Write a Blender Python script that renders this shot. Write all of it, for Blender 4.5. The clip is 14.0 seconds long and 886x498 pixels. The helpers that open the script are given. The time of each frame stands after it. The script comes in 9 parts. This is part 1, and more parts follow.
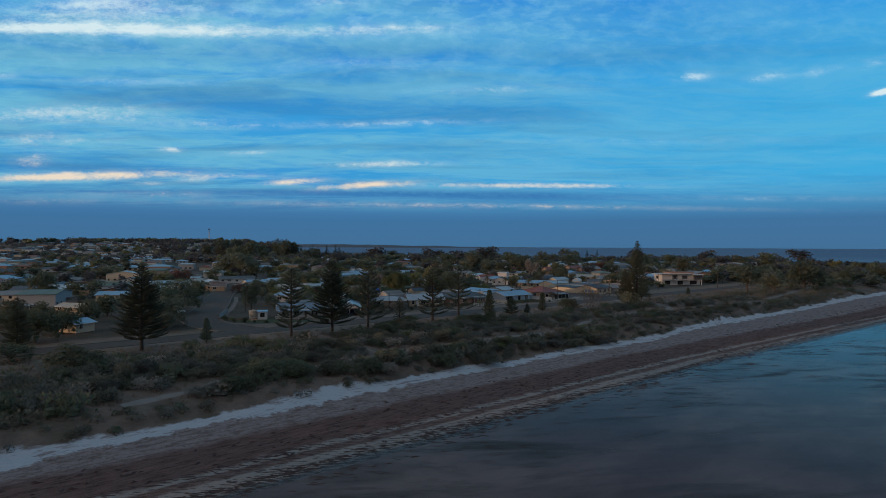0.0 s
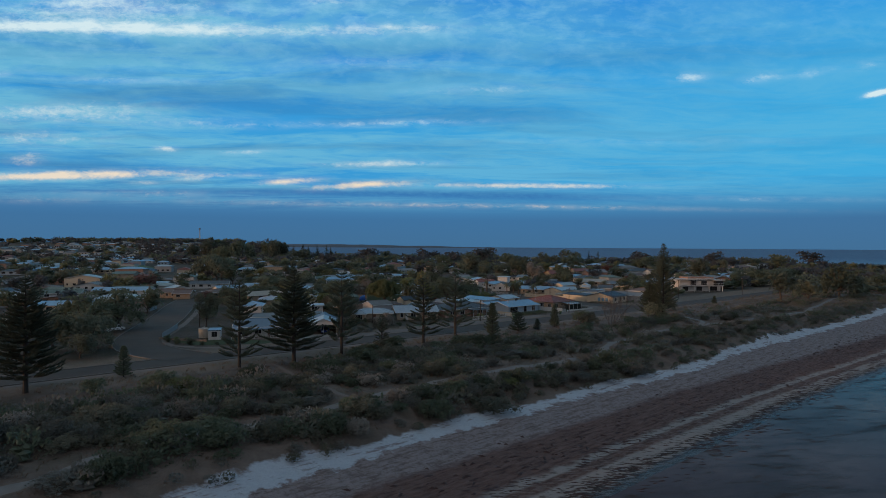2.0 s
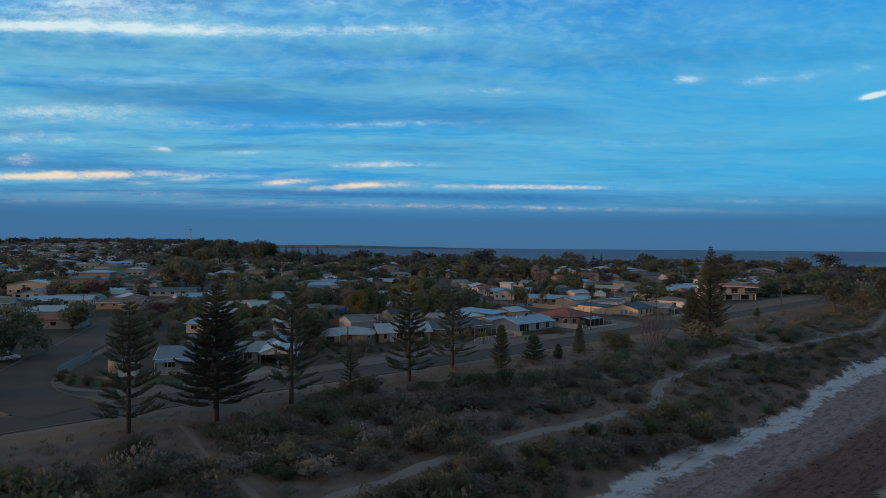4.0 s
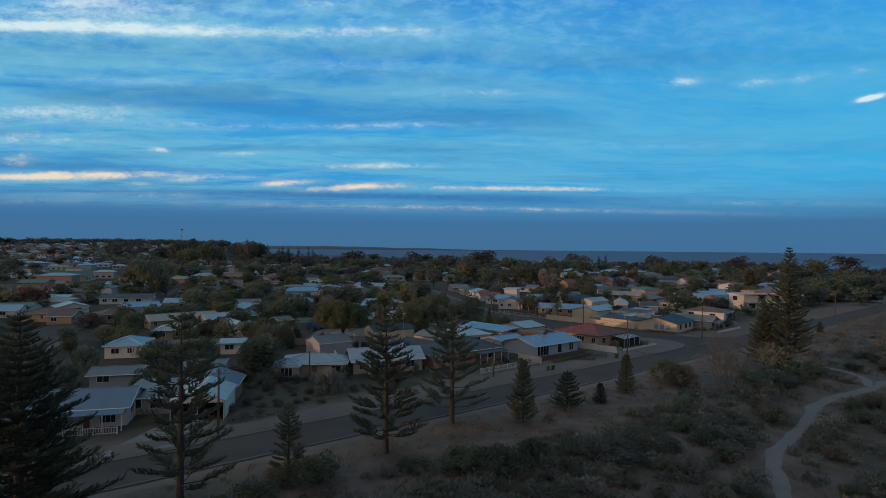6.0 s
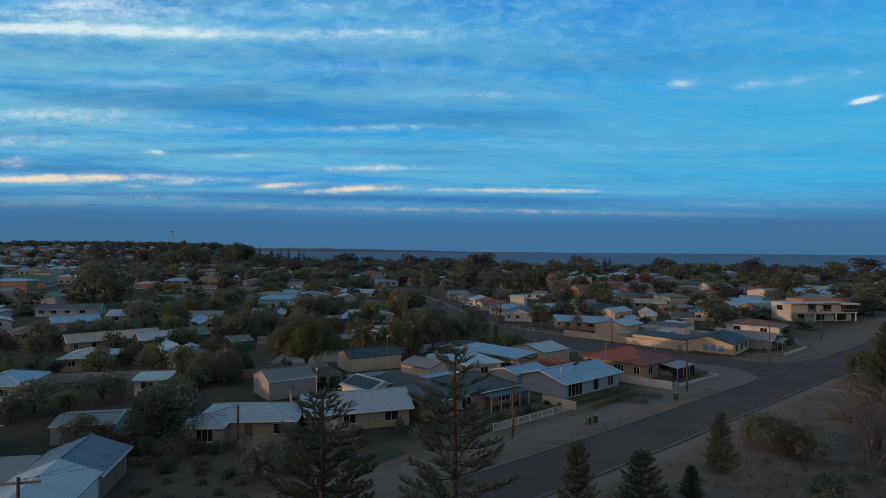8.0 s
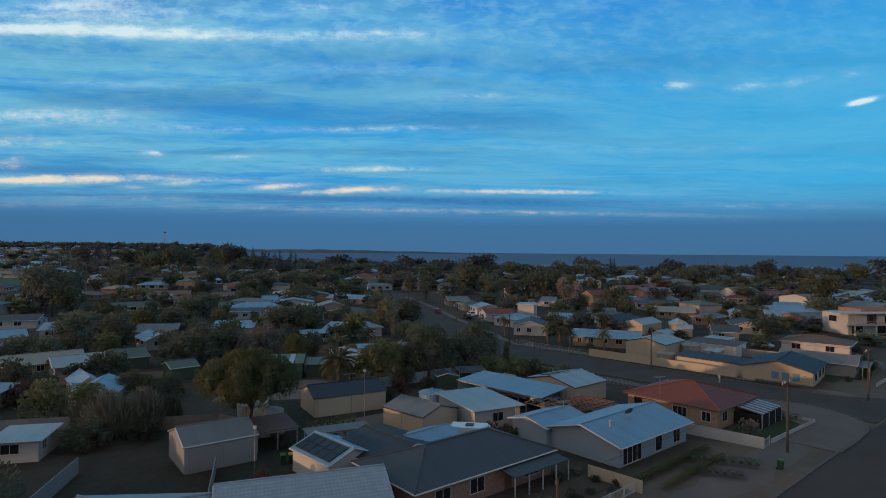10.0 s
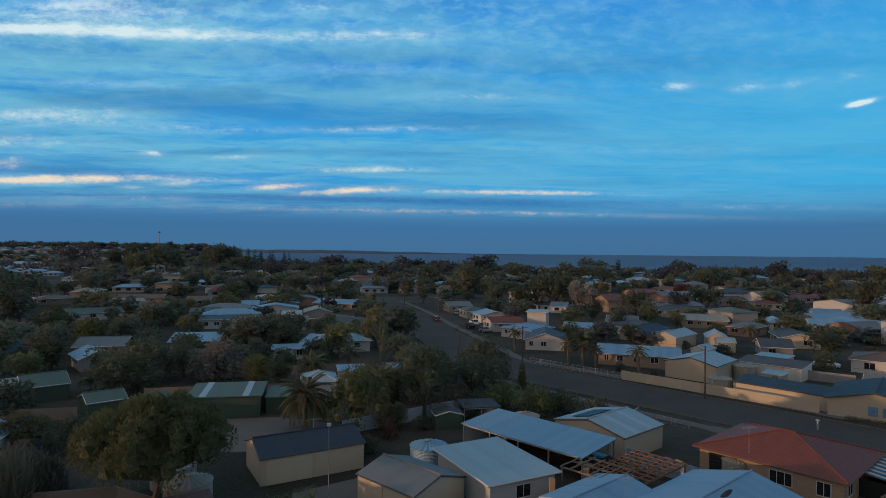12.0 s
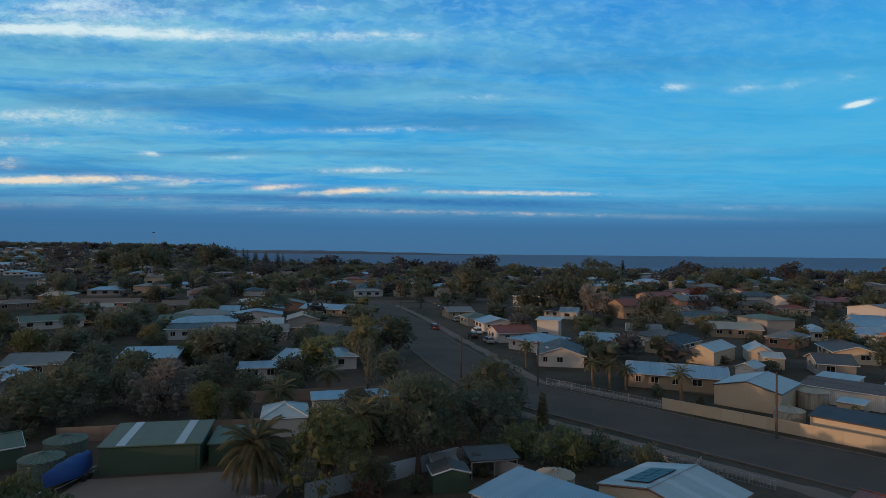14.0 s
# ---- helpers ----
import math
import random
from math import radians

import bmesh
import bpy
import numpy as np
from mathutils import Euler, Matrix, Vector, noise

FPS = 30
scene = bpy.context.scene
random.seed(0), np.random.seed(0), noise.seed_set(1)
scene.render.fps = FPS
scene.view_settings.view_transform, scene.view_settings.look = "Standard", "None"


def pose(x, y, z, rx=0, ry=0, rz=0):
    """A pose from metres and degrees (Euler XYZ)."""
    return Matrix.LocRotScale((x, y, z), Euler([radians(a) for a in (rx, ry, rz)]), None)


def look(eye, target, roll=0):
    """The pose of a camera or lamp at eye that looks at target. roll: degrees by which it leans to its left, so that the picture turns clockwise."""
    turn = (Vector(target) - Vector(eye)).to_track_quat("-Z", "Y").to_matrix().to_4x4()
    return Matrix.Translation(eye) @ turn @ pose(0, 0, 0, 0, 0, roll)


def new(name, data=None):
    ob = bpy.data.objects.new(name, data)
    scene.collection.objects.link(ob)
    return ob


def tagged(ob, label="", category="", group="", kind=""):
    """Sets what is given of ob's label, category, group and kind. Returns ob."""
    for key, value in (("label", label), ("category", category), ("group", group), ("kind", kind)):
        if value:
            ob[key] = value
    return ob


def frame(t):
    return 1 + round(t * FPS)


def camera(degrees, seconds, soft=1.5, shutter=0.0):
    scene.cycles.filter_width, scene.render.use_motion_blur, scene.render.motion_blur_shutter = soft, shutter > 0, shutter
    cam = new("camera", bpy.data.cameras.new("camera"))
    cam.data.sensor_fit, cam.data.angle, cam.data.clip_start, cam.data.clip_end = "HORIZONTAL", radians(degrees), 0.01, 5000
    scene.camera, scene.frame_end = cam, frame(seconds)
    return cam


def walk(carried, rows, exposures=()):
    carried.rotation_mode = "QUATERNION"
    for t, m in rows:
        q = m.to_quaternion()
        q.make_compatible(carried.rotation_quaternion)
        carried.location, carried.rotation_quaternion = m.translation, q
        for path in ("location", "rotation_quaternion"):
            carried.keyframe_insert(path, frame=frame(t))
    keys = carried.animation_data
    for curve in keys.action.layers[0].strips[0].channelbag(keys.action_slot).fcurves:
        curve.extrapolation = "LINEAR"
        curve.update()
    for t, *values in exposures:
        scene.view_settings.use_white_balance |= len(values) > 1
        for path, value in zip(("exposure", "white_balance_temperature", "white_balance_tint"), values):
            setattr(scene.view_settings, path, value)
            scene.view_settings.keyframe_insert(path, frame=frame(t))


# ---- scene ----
cam = camera(73.3, 14.0, 0.6)
PATH = [
    (0, (0.019, 0.01, 25.061), (0.029, 2.01, 25.048), 0.2),
    (0.5, (0.12, 7.167, 24.788), (0.133, 9.167, 24.776), 0.2),
    (1, (0.312, 14.463, 24.745), (0.329, 16.463, 24.732), 0.2),
    (1.5, (0.527, 22.644, 25.274), (0.548, 24.644, 25.261), 0.3),
    (2, (0.743, 30.984, 25.939), (0.767, 32.984, 25.926), 0.3),
    (2.5, (1.054, 40.076, 26.432), (1.082, 42.076, 26.421), 0.3),
    (3, (1.396, 48.81, 26.579), (1.426, 50.81, 26.569), 0.4),
    (5.5, (2.375, 92.702, 26.194), (2.416, 94.701, 26.186), 0.4),
    (6, (2.653, 101.257, 26.189), (2.696, 103.257, 26.184), 0.5),
    (6.5, (2.817, 109.953, 26.151), (2.864, 111.952, 26.148), 0.4),
    (7, (3.005, 118.012, 26.1), (3.052, 120.011, 26.098), 0.5),
    (7.5, (3.248, 126.238, 26.069), (3.299, 128.237, 26.069), 0.4),
    (8, (3.532, 133.915, 26.082), (3.585, 135.914, 26.084), 0.4),
    (10.5, (4.384, 168.172, 26.133), (4.445, 170.171, 26.139), 0.4),
    (11, (4.57, 174.16, 26.105), (4.63, 176.159, 26.111), 0.4),
    (11.5, (4.641, 180.059, 26.0), (4.703, 182.059, 26.008), 0.4),
    (12, (4.746, 185.368, 25.948), (4.81, 187.367, 25.956), 0.5),
    (12.5, (4.875, 190.832, 25.957), (4.941, 192.831, 25.966), 0.5),
    (13, (4.984, 195.711, 25.926), (5.051, 197.71, 25.935), 0.5),
    (13.5, (5.112, 200.5, 25.9), (5.181, 202.499, 25.91), 0.6),
    (14, (5.231, 204.951, 25.845), (5.3, 206.95, 25.855), 0.5),
]
walk(cam, [(t, look(eye, target, roll)) for t, eye, target, roll in PATH])

# ---- light ----
SUN_AZ, SUN_EL = radians(249), radians(4.0)   # low evening sun, behind the path and to its left
SUN_DIR = Vector((math.sin(SUN_AZ) * math.cos(SUN_EL), math.cos(SUN_AZ) * math.cos(SUN_EL), math.sin(SUN_EL)))
sun = new("sun", bpy.data.lights.new("sun", "SUN"))
sun.data.energy, sun.data.angle, sun.data.color = 1.9, radians(1.0), (1.0, 0.57, 0.32)
sun.matrix_world = look(SUN_DIR * 900, (0, 0, 0))


class Nodes:
    """A thin layer over a node tree."""

    def __init__(self, tree):
        self.t = tree

    def add(self, kind, **sets):
        n = self.t.nodes.new(kind)
        for k, val in sets.items():
            if k == "op":
                n.operation = val
            elif k == "clamp":
                n.use_clamp = val
        return n

    def put(self, sock, val):
        if hasattr(val, "is_output"):
            self.t.links.new(val, sock)
        elif val is not None:
            sock.default_value = val

    def m(self, op, a, b=None, c=None, clamp=False):
        n = self.add("ShaderNodeMath", op=op, clamp=clamp)
        for i, val in enumerate((a, b, c)):
            self.put(n.inputs[i], val)
        return n.outputs[0]

    def ramp(self, fac, stops, mode="LINEAR"):
        n = self.add("ShaderNodeValToRGB")
        n.color_ramp.interpolation = mode
        e = n.color_ramp.elements
        while len(e) < len(stops):
            e.new(0.5)
        for el, (p, c) in zip(e, stops):
            el.position = p
            el.color = (c, c, c, 1) if isinstance(c, (int, float)) else (*c, 1)
        self.put(n.inputs[0], fac)
        return n.outputs[0]

    def mix(self, fac, a, b, blend="MIX"):
        n = self.add("ShaderNodeMix")
        n.data_type, n.blend_type = "RGBA", blend
        n.clamp_factor = True
        self.put(n.inputs[0], fac)
        for i, val in ((6, a), (7, b)):
            self.put(n.inputs[i], (*val, 1) if isinstance(val, tuple) and len(val) == 3 else val)
        return n.outputs[2]

    def noise(self, vec, scale, detail=4.0, rough=0.55, dist=0.0):
        n = self.add("ShaderNodeTexNoise")
        self.put(n.inputs["Vector"], vec)
        n.inputs["Scale"].default_value, n.inputs["Detail"].default_value = scale, detail
        n.inputs["Roughness"].default_value, n.inputs["Distortion"].default_value = rough, dist
        return n.outputs[0]

    def xyz(self, x, y, z=0.0):
        n = self.add("ShaderNodeCombineXYZ")
        for i, val in enumerate((x, y, z)):
            self.put(n.inputs[i], val)
        return n.outputs[0]

    def sep(self, vec):
        n = self.add("ShaderNodeSeparateXYZ")
        self.put(n.inputs[0], vec)
        return n.outputs

    def scale(self, vec, s):
        n = self.add("ShaderNodeVectorMath", op="MULTIPLY")
        self.put(n.inputs[0], vec)
        n.inputs[1].default_value = s
        return n.outputs[0]


def lin(r, g, b):
    """Linear colour from 0-255 screen values."""
    return tuple(((c / 255 + 0.055) / 1.055) ** 2.4 if c > 10 else c / 255 / 12.92 for c in (r, g, b))


def build_sky():
    world = bpy.data.worlds.new("evening_sky")
    scene.world = world
    world.use_nodes = True
    N = Nodes(world.node_tree)
    N.t.nodes.clear()
    out = N.add("ShaderNodeOutputWorld")
    tc = N.add("ShaderNodeTexCoord").outputs["Generated"]
    x, y, z = N.sep(tc)
    az = N.m("MULTIPLY", N.m("ARCTAN2", x, y), 57.2958)
    el = N.m("MULTIPLY", N.m("ARCSINE", z, clamp=False), 57.2958)
    # clear air: slate haze at the horizon, cyan above it, deeper blue higher up
    base = N.ramp(N.m("DIVIDE", el, 60), [
        (0.0, lin(66, 112, 152)), (0.04, lin(62, 114, 160)), (0.06, lin(66, 125, 175)), (0.095, lin(58, 150, 212)),
        (0.16, lin(56, 158, 219)), (0.27, lin(50, 150, 222)), (0.385, lin(44, 139, 221)), (0.5, lin(74, 112, 142)), (1.0, lin(112, 122, 132))])
    cy = N.ramp(N.m("MULTIPLY_ADD", az, 1 / 80, 0.5), [(0.3, 0.0), (0.95, 1.0)])
    cy = N.m("MULTIPLY", cy, N.ramp(N.m("DIVIDE", el, 60), [(0.04, 0.0), (0.1, 1.0), (0.25, 0.8), (0.36, 0.1)]))
    base = N.mix(N.m("MULTIPLY", cy, 0.55), base, lin(68, 186, 232))
    # stratus seen in perspective: long streaks that flatten towards the horizon
    k = N.m("DIVIDE", 1.0, N.m("ADD", N.m("MAXIMUM", z, 0.0), 0.055))
    p = N.xyz(N.m("MULTIPLY", x, k), N.m("MULTIPLY", y, k))
    wave = N.noise(N.scale(p, (0.5, 0.9, 1)), 0.9, 3)
    px, py, _ = N.sep(p)
    q = N.xyz(N.m("ADD", px, N.m("MULTIPLY", wave, 0.6)), N.m("ADD", N.m("ADD", py, N.m("MULTIPLY", wave, 0.9)), N.m("MULTIPLY", px, 0.02)))
    streak = N.noise(N.scale(q, (0.34, 1.15, 1)), 1.15, 9, 0.6, 0.3)
    puffs = N.noise(N.scale(q, (1.3, 2.2, 1)), 2.6, 8, 0.66, 0.4)
    sheet = N.ramp(N.m("MULTIPLY_ADD", N.m("SUBTRACT", puffs, 0.5), 0.5, streak), [(0.36, 0.0), (0.58, 1.0)])
    side = N.ramp(N.m("MULTIPLY_ADD", az, 1 / 80, 0.5), [(0.1, 1.15), (0.5, 0.85), (0.7, 0.62), (1.0, 0.34)])
    rise = N.ramp(N.m("DIVIDE", el, 60), [(0.05, 0.0), (0.085, 0.8), (0.3, 0.9), (0.5, 0.5)])
    veil = N.m("MULTIPLY", N.m("MULTIPLY", sheet, side), rise)
    sky = N.mix(N.m("MULTIPLY", veil, 0.9), base, lin(112, 188, 218))
    # blue-grey undersides
    under = N.ramp(N.noise(N.scale(q, (0.3, 1.1, 1)), 1.7, 6, 0.55), [(0.47, 0.0), (0.66, 1.0)])
    sky = N.mix(N.m("MULTIPLY", N.m("MULTIPLY", under, rise), N.m("MULTIPLY", side, 0.55)), sky, lin(56, 124, 176))
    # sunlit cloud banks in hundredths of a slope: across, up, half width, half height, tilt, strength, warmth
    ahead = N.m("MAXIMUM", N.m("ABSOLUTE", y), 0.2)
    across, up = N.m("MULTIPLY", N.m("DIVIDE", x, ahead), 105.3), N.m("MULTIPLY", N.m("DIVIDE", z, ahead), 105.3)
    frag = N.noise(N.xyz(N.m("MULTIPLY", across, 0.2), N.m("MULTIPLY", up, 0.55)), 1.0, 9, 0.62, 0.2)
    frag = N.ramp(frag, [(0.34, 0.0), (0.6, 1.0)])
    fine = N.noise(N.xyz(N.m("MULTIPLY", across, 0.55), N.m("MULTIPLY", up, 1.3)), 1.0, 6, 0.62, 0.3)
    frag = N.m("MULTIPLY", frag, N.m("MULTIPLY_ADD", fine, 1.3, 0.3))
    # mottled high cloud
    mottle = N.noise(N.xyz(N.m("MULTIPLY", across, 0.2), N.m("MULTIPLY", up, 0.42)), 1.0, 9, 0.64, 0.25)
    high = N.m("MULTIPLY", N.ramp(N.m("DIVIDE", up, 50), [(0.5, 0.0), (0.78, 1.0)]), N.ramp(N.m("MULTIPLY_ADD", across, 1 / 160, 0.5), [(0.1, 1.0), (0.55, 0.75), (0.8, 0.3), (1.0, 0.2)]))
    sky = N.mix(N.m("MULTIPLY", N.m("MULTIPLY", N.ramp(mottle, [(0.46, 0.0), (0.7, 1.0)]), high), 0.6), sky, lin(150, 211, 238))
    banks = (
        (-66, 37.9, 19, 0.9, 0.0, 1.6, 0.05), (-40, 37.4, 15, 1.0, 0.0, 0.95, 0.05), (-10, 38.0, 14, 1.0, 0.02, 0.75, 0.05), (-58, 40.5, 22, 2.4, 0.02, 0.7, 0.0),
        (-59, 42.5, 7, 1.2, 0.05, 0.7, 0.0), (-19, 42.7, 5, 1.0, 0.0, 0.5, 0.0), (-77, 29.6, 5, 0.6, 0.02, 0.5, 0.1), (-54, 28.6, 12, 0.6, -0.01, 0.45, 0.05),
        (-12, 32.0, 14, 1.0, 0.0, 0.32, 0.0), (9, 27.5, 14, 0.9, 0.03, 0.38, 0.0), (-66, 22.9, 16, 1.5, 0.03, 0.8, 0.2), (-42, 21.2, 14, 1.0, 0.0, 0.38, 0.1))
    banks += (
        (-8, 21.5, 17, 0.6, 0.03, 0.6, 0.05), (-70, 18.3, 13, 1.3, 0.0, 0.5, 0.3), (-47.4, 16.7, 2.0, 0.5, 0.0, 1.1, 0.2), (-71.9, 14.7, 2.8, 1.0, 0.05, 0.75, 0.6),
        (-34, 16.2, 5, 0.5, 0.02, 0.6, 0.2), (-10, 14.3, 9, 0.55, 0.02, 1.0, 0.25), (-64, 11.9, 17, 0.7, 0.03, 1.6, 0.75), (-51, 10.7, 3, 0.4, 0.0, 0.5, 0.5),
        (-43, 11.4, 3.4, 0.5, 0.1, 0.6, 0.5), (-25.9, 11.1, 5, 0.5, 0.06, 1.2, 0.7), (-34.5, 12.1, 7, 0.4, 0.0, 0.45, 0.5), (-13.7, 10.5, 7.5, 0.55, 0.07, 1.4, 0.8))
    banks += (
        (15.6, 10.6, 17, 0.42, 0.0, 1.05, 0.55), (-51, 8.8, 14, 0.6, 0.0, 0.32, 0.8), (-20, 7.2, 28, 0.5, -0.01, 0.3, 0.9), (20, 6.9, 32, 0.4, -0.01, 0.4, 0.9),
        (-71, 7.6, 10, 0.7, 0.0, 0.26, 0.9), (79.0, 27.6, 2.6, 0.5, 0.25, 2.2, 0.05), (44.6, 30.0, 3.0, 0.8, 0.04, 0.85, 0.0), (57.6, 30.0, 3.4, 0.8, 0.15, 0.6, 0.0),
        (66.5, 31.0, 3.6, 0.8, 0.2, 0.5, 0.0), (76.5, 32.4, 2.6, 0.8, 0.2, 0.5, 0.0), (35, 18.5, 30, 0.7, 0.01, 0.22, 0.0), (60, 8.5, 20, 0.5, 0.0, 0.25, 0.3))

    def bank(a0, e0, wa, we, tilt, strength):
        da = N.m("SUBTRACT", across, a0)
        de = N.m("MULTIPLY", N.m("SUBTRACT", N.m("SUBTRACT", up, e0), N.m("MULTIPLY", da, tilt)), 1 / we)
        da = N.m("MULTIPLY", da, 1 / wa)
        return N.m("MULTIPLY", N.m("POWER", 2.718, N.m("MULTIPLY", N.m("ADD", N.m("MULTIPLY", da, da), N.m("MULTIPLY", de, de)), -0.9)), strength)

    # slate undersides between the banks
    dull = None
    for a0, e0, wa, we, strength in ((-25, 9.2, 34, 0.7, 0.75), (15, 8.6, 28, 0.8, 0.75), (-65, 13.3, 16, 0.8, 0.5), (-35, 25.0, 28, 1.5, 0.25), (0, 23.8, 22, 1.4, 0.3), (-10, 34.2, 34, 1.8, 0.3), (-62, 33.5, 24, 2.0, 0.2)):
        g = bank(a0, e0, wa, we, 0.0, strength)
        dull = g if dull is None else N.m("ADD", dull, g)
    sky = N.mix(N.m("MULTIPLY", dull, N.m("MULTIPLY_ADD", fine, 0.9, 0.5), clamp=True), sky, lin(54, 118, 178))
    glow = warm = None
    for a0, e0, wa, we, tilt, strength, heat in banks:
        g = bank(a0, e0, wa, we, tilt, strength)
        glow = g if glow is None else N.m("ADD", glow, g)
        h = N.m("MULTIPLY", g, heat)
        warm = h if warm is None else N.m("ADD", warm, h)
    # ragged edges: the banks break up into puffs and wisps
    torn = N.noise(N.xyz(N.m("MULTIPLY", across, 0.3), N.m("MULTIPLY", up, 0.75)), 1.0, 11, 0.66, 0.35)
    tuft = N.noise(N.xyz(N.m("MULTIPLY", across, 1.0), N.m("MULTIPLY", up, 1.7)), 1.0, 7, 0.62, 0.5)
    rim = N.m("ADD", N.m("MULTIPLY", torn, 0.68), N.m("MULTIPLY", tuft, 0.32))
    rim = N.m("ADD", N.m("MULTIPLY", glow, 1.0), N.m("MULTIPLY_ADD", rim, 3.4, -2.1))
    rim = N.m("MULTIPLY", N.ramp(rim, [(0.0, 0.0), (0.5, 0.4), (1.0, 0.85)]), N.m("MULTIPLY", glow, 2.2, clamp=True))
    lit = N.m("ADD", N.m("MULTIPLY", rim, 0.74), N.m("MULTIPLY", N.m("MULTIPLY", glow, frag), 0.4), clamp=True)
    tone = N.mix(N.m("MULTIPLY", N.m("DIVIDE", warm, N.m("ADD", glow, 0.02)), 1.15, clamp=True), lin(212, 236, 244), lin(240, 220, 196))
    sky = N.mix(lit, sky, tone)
    # afterglow round the low sun, out of view
    sx, sy = math.sin(SUN_AZ), math.cos(SUN_AZ)
    toward = N.m("ADD", N.m("MULTIPLY", x, sx), N.m("MULTIPLY", y, sy))
    dusk = N.m("MULTIPLY", N.ramp(toward, [(0.5, 0.0), (0.95, 1.0)]), N.ramp(N.m("DIVIDE", el, 60), [(0.0, 1.0), (0.8, 0.25)]))
    sky = N.mix(dusk, sky, (1.25, 0.78, 0.52))
    behind = N.ramp(N.m("MULTIPLY_ADD", y, -0.5, 0.5), [(0.45, 0.0), (0.75, 1.0)])
    sky = N.mix(N.m("MULTIPLY", behind, 0.6), sky, (0.54, 0.46, 0.42))
    nish = N.add("ShaderNodeTexSky")
    nish.sky_type, nish.sun_disc = "NISHITA", False
    nish.sun_elevation, nish.sun_rotation = SUN_EL, SUN_AZ
    bg = N.add("ShaderNodeBackground")
    N.put(bg.inputs[0], sky)
    bg.inputs[1].default_value = 1.0
    air = N.add("ShaderNodeBackground")
    N.put(air.inputs[0], nish.outputs[0])
    air.inputs[1].default_value = 0.05
    mixer = N.add("ShaderNodeMixShader")
    mixer.inputs[0].default_value = 0.03
    N.put(mixer.inputs[1], bg.outputs[0])
    N.put(mixer.inputs[2], air.outputs[0])
    N.put(out.inputs[0], mixer.outputs[0])


build_sky()

# ---- materials ----


def material(name, rough=0.8, metal=0.0, spec=0.3):
    mat = bpy.data.materials.new(name)
    mat.use_nodes = True
    N = Nodes(mat.node_tree)
    bsdf = N.t.nodes["Principled BSDF"]
    bsdf.inputs["Roughness"].default_value, bsdf.inputs["Metallic"].default_value = rough, metal
    bsdf.inputs["Specular IOR Level"].default_value = spec
    return mat, N, bsdf


def bump(N, bsdf, height, strength=0.4, dist=0.02):
    b = N.add("ShaderNodeBump")
    b.inputs["Strength"].default_value, b.inputs["Distance"].default_value = strength, dist
    N.put(b.inputs["Height"], height)
    N.put(bsdf.inputs["Normal"], b.outputs[0])


def where(N):
    return N.add("ShaderNodeNewGeometry").outputs["Position"]


def local(N):
    return N.add("ShaderNodeTexCoord").outputs["Object"]


def plain(name, col, rough=0.8, vary=0.18, scale=1.2, metal=0.0, spec=0.3, grain=9.0, lift=0.25):
    """Painted or mineral surface: two scales of variation and a fine relief."""
    mat, N, b = material(name, rough, metal, spec)
    v = local(N)
    big, small = N.noise(v, scale, 4), N.noise(v, grain, 3)
    f = N.m("MULTIPLY_ADD", N.m("ADD", N.m("MULTIPLY", big, 0.7), N.m("MULTIPLY", small, 0.3)), 2 * vary, 1 - vary)
    rnd = N.add("ShaderNodeObjectInfo").outputs["Random"]
    f = N.m("MULTIPLY", f, N.m("MULTIPLY_ADD", rnd, 0.16, 0.92))
    N.put(b.inputs["Base Color"], N.mix(1.0, (*col,), N.xyz(f, f, f), "MULTIPLY"))
    N.put(b.inputs["Roughness"], N.m("MULTIPLY_ADD", small, 0.2, rough - 0.1))
    bump(N, b, small, lift, 0.01)
    return mat


def sheet_metal(name, col, along="x", rough=0.46, pitch=0.2, metal=0.35):
    """Corrugated or ribbed roofing: ribs down the slope, sheet-to-sheet tone, rust and dirt."""
    mat, N, b = material(name, rough, metal, 0.4)
    v = local(N)
    x, y, z = N.sep(v)
    c = x if along == "x" else y
    rib = N.m("ABSOLUTE", N.m("SINE", N.m("MULTIPLY", c, math.pi / pitch)))
    rib = N.m("POWER", rib, 3.0)
    sheet = N.add("ShaderNodeTexWhiteNoise")
    sheet.noise_dimensions = "1D"
    N.put(sheet.inputs["W"], N.m("FLOOR", N.m("DIVIDE", c, 0.8)))
    dirt = N.noise(v, 0.6, 5)
    f = N.m("ADD", N.m("MULTIPLY_ADD", sheet.outputs[0], 0.1, 0.8), N.m("MULTIPLY", dirt, 0.3))
    f = N.m("MULTIPLY", f, N.m("MULTIPLY_ADD", rib, -0.18, 1.06))
    N.put(b.inputs["Base Color"], N.mix(1.0, (*col,), N.xyz(f, f, f), "MULTIPLY"))
    N.put(b.inputs["Roughness"], N.m("MULTIPLY_ADD", dirt, 0.35, rough - 0.12))
    bump(N, b, rib, 0.55, 0.03)
    return mat


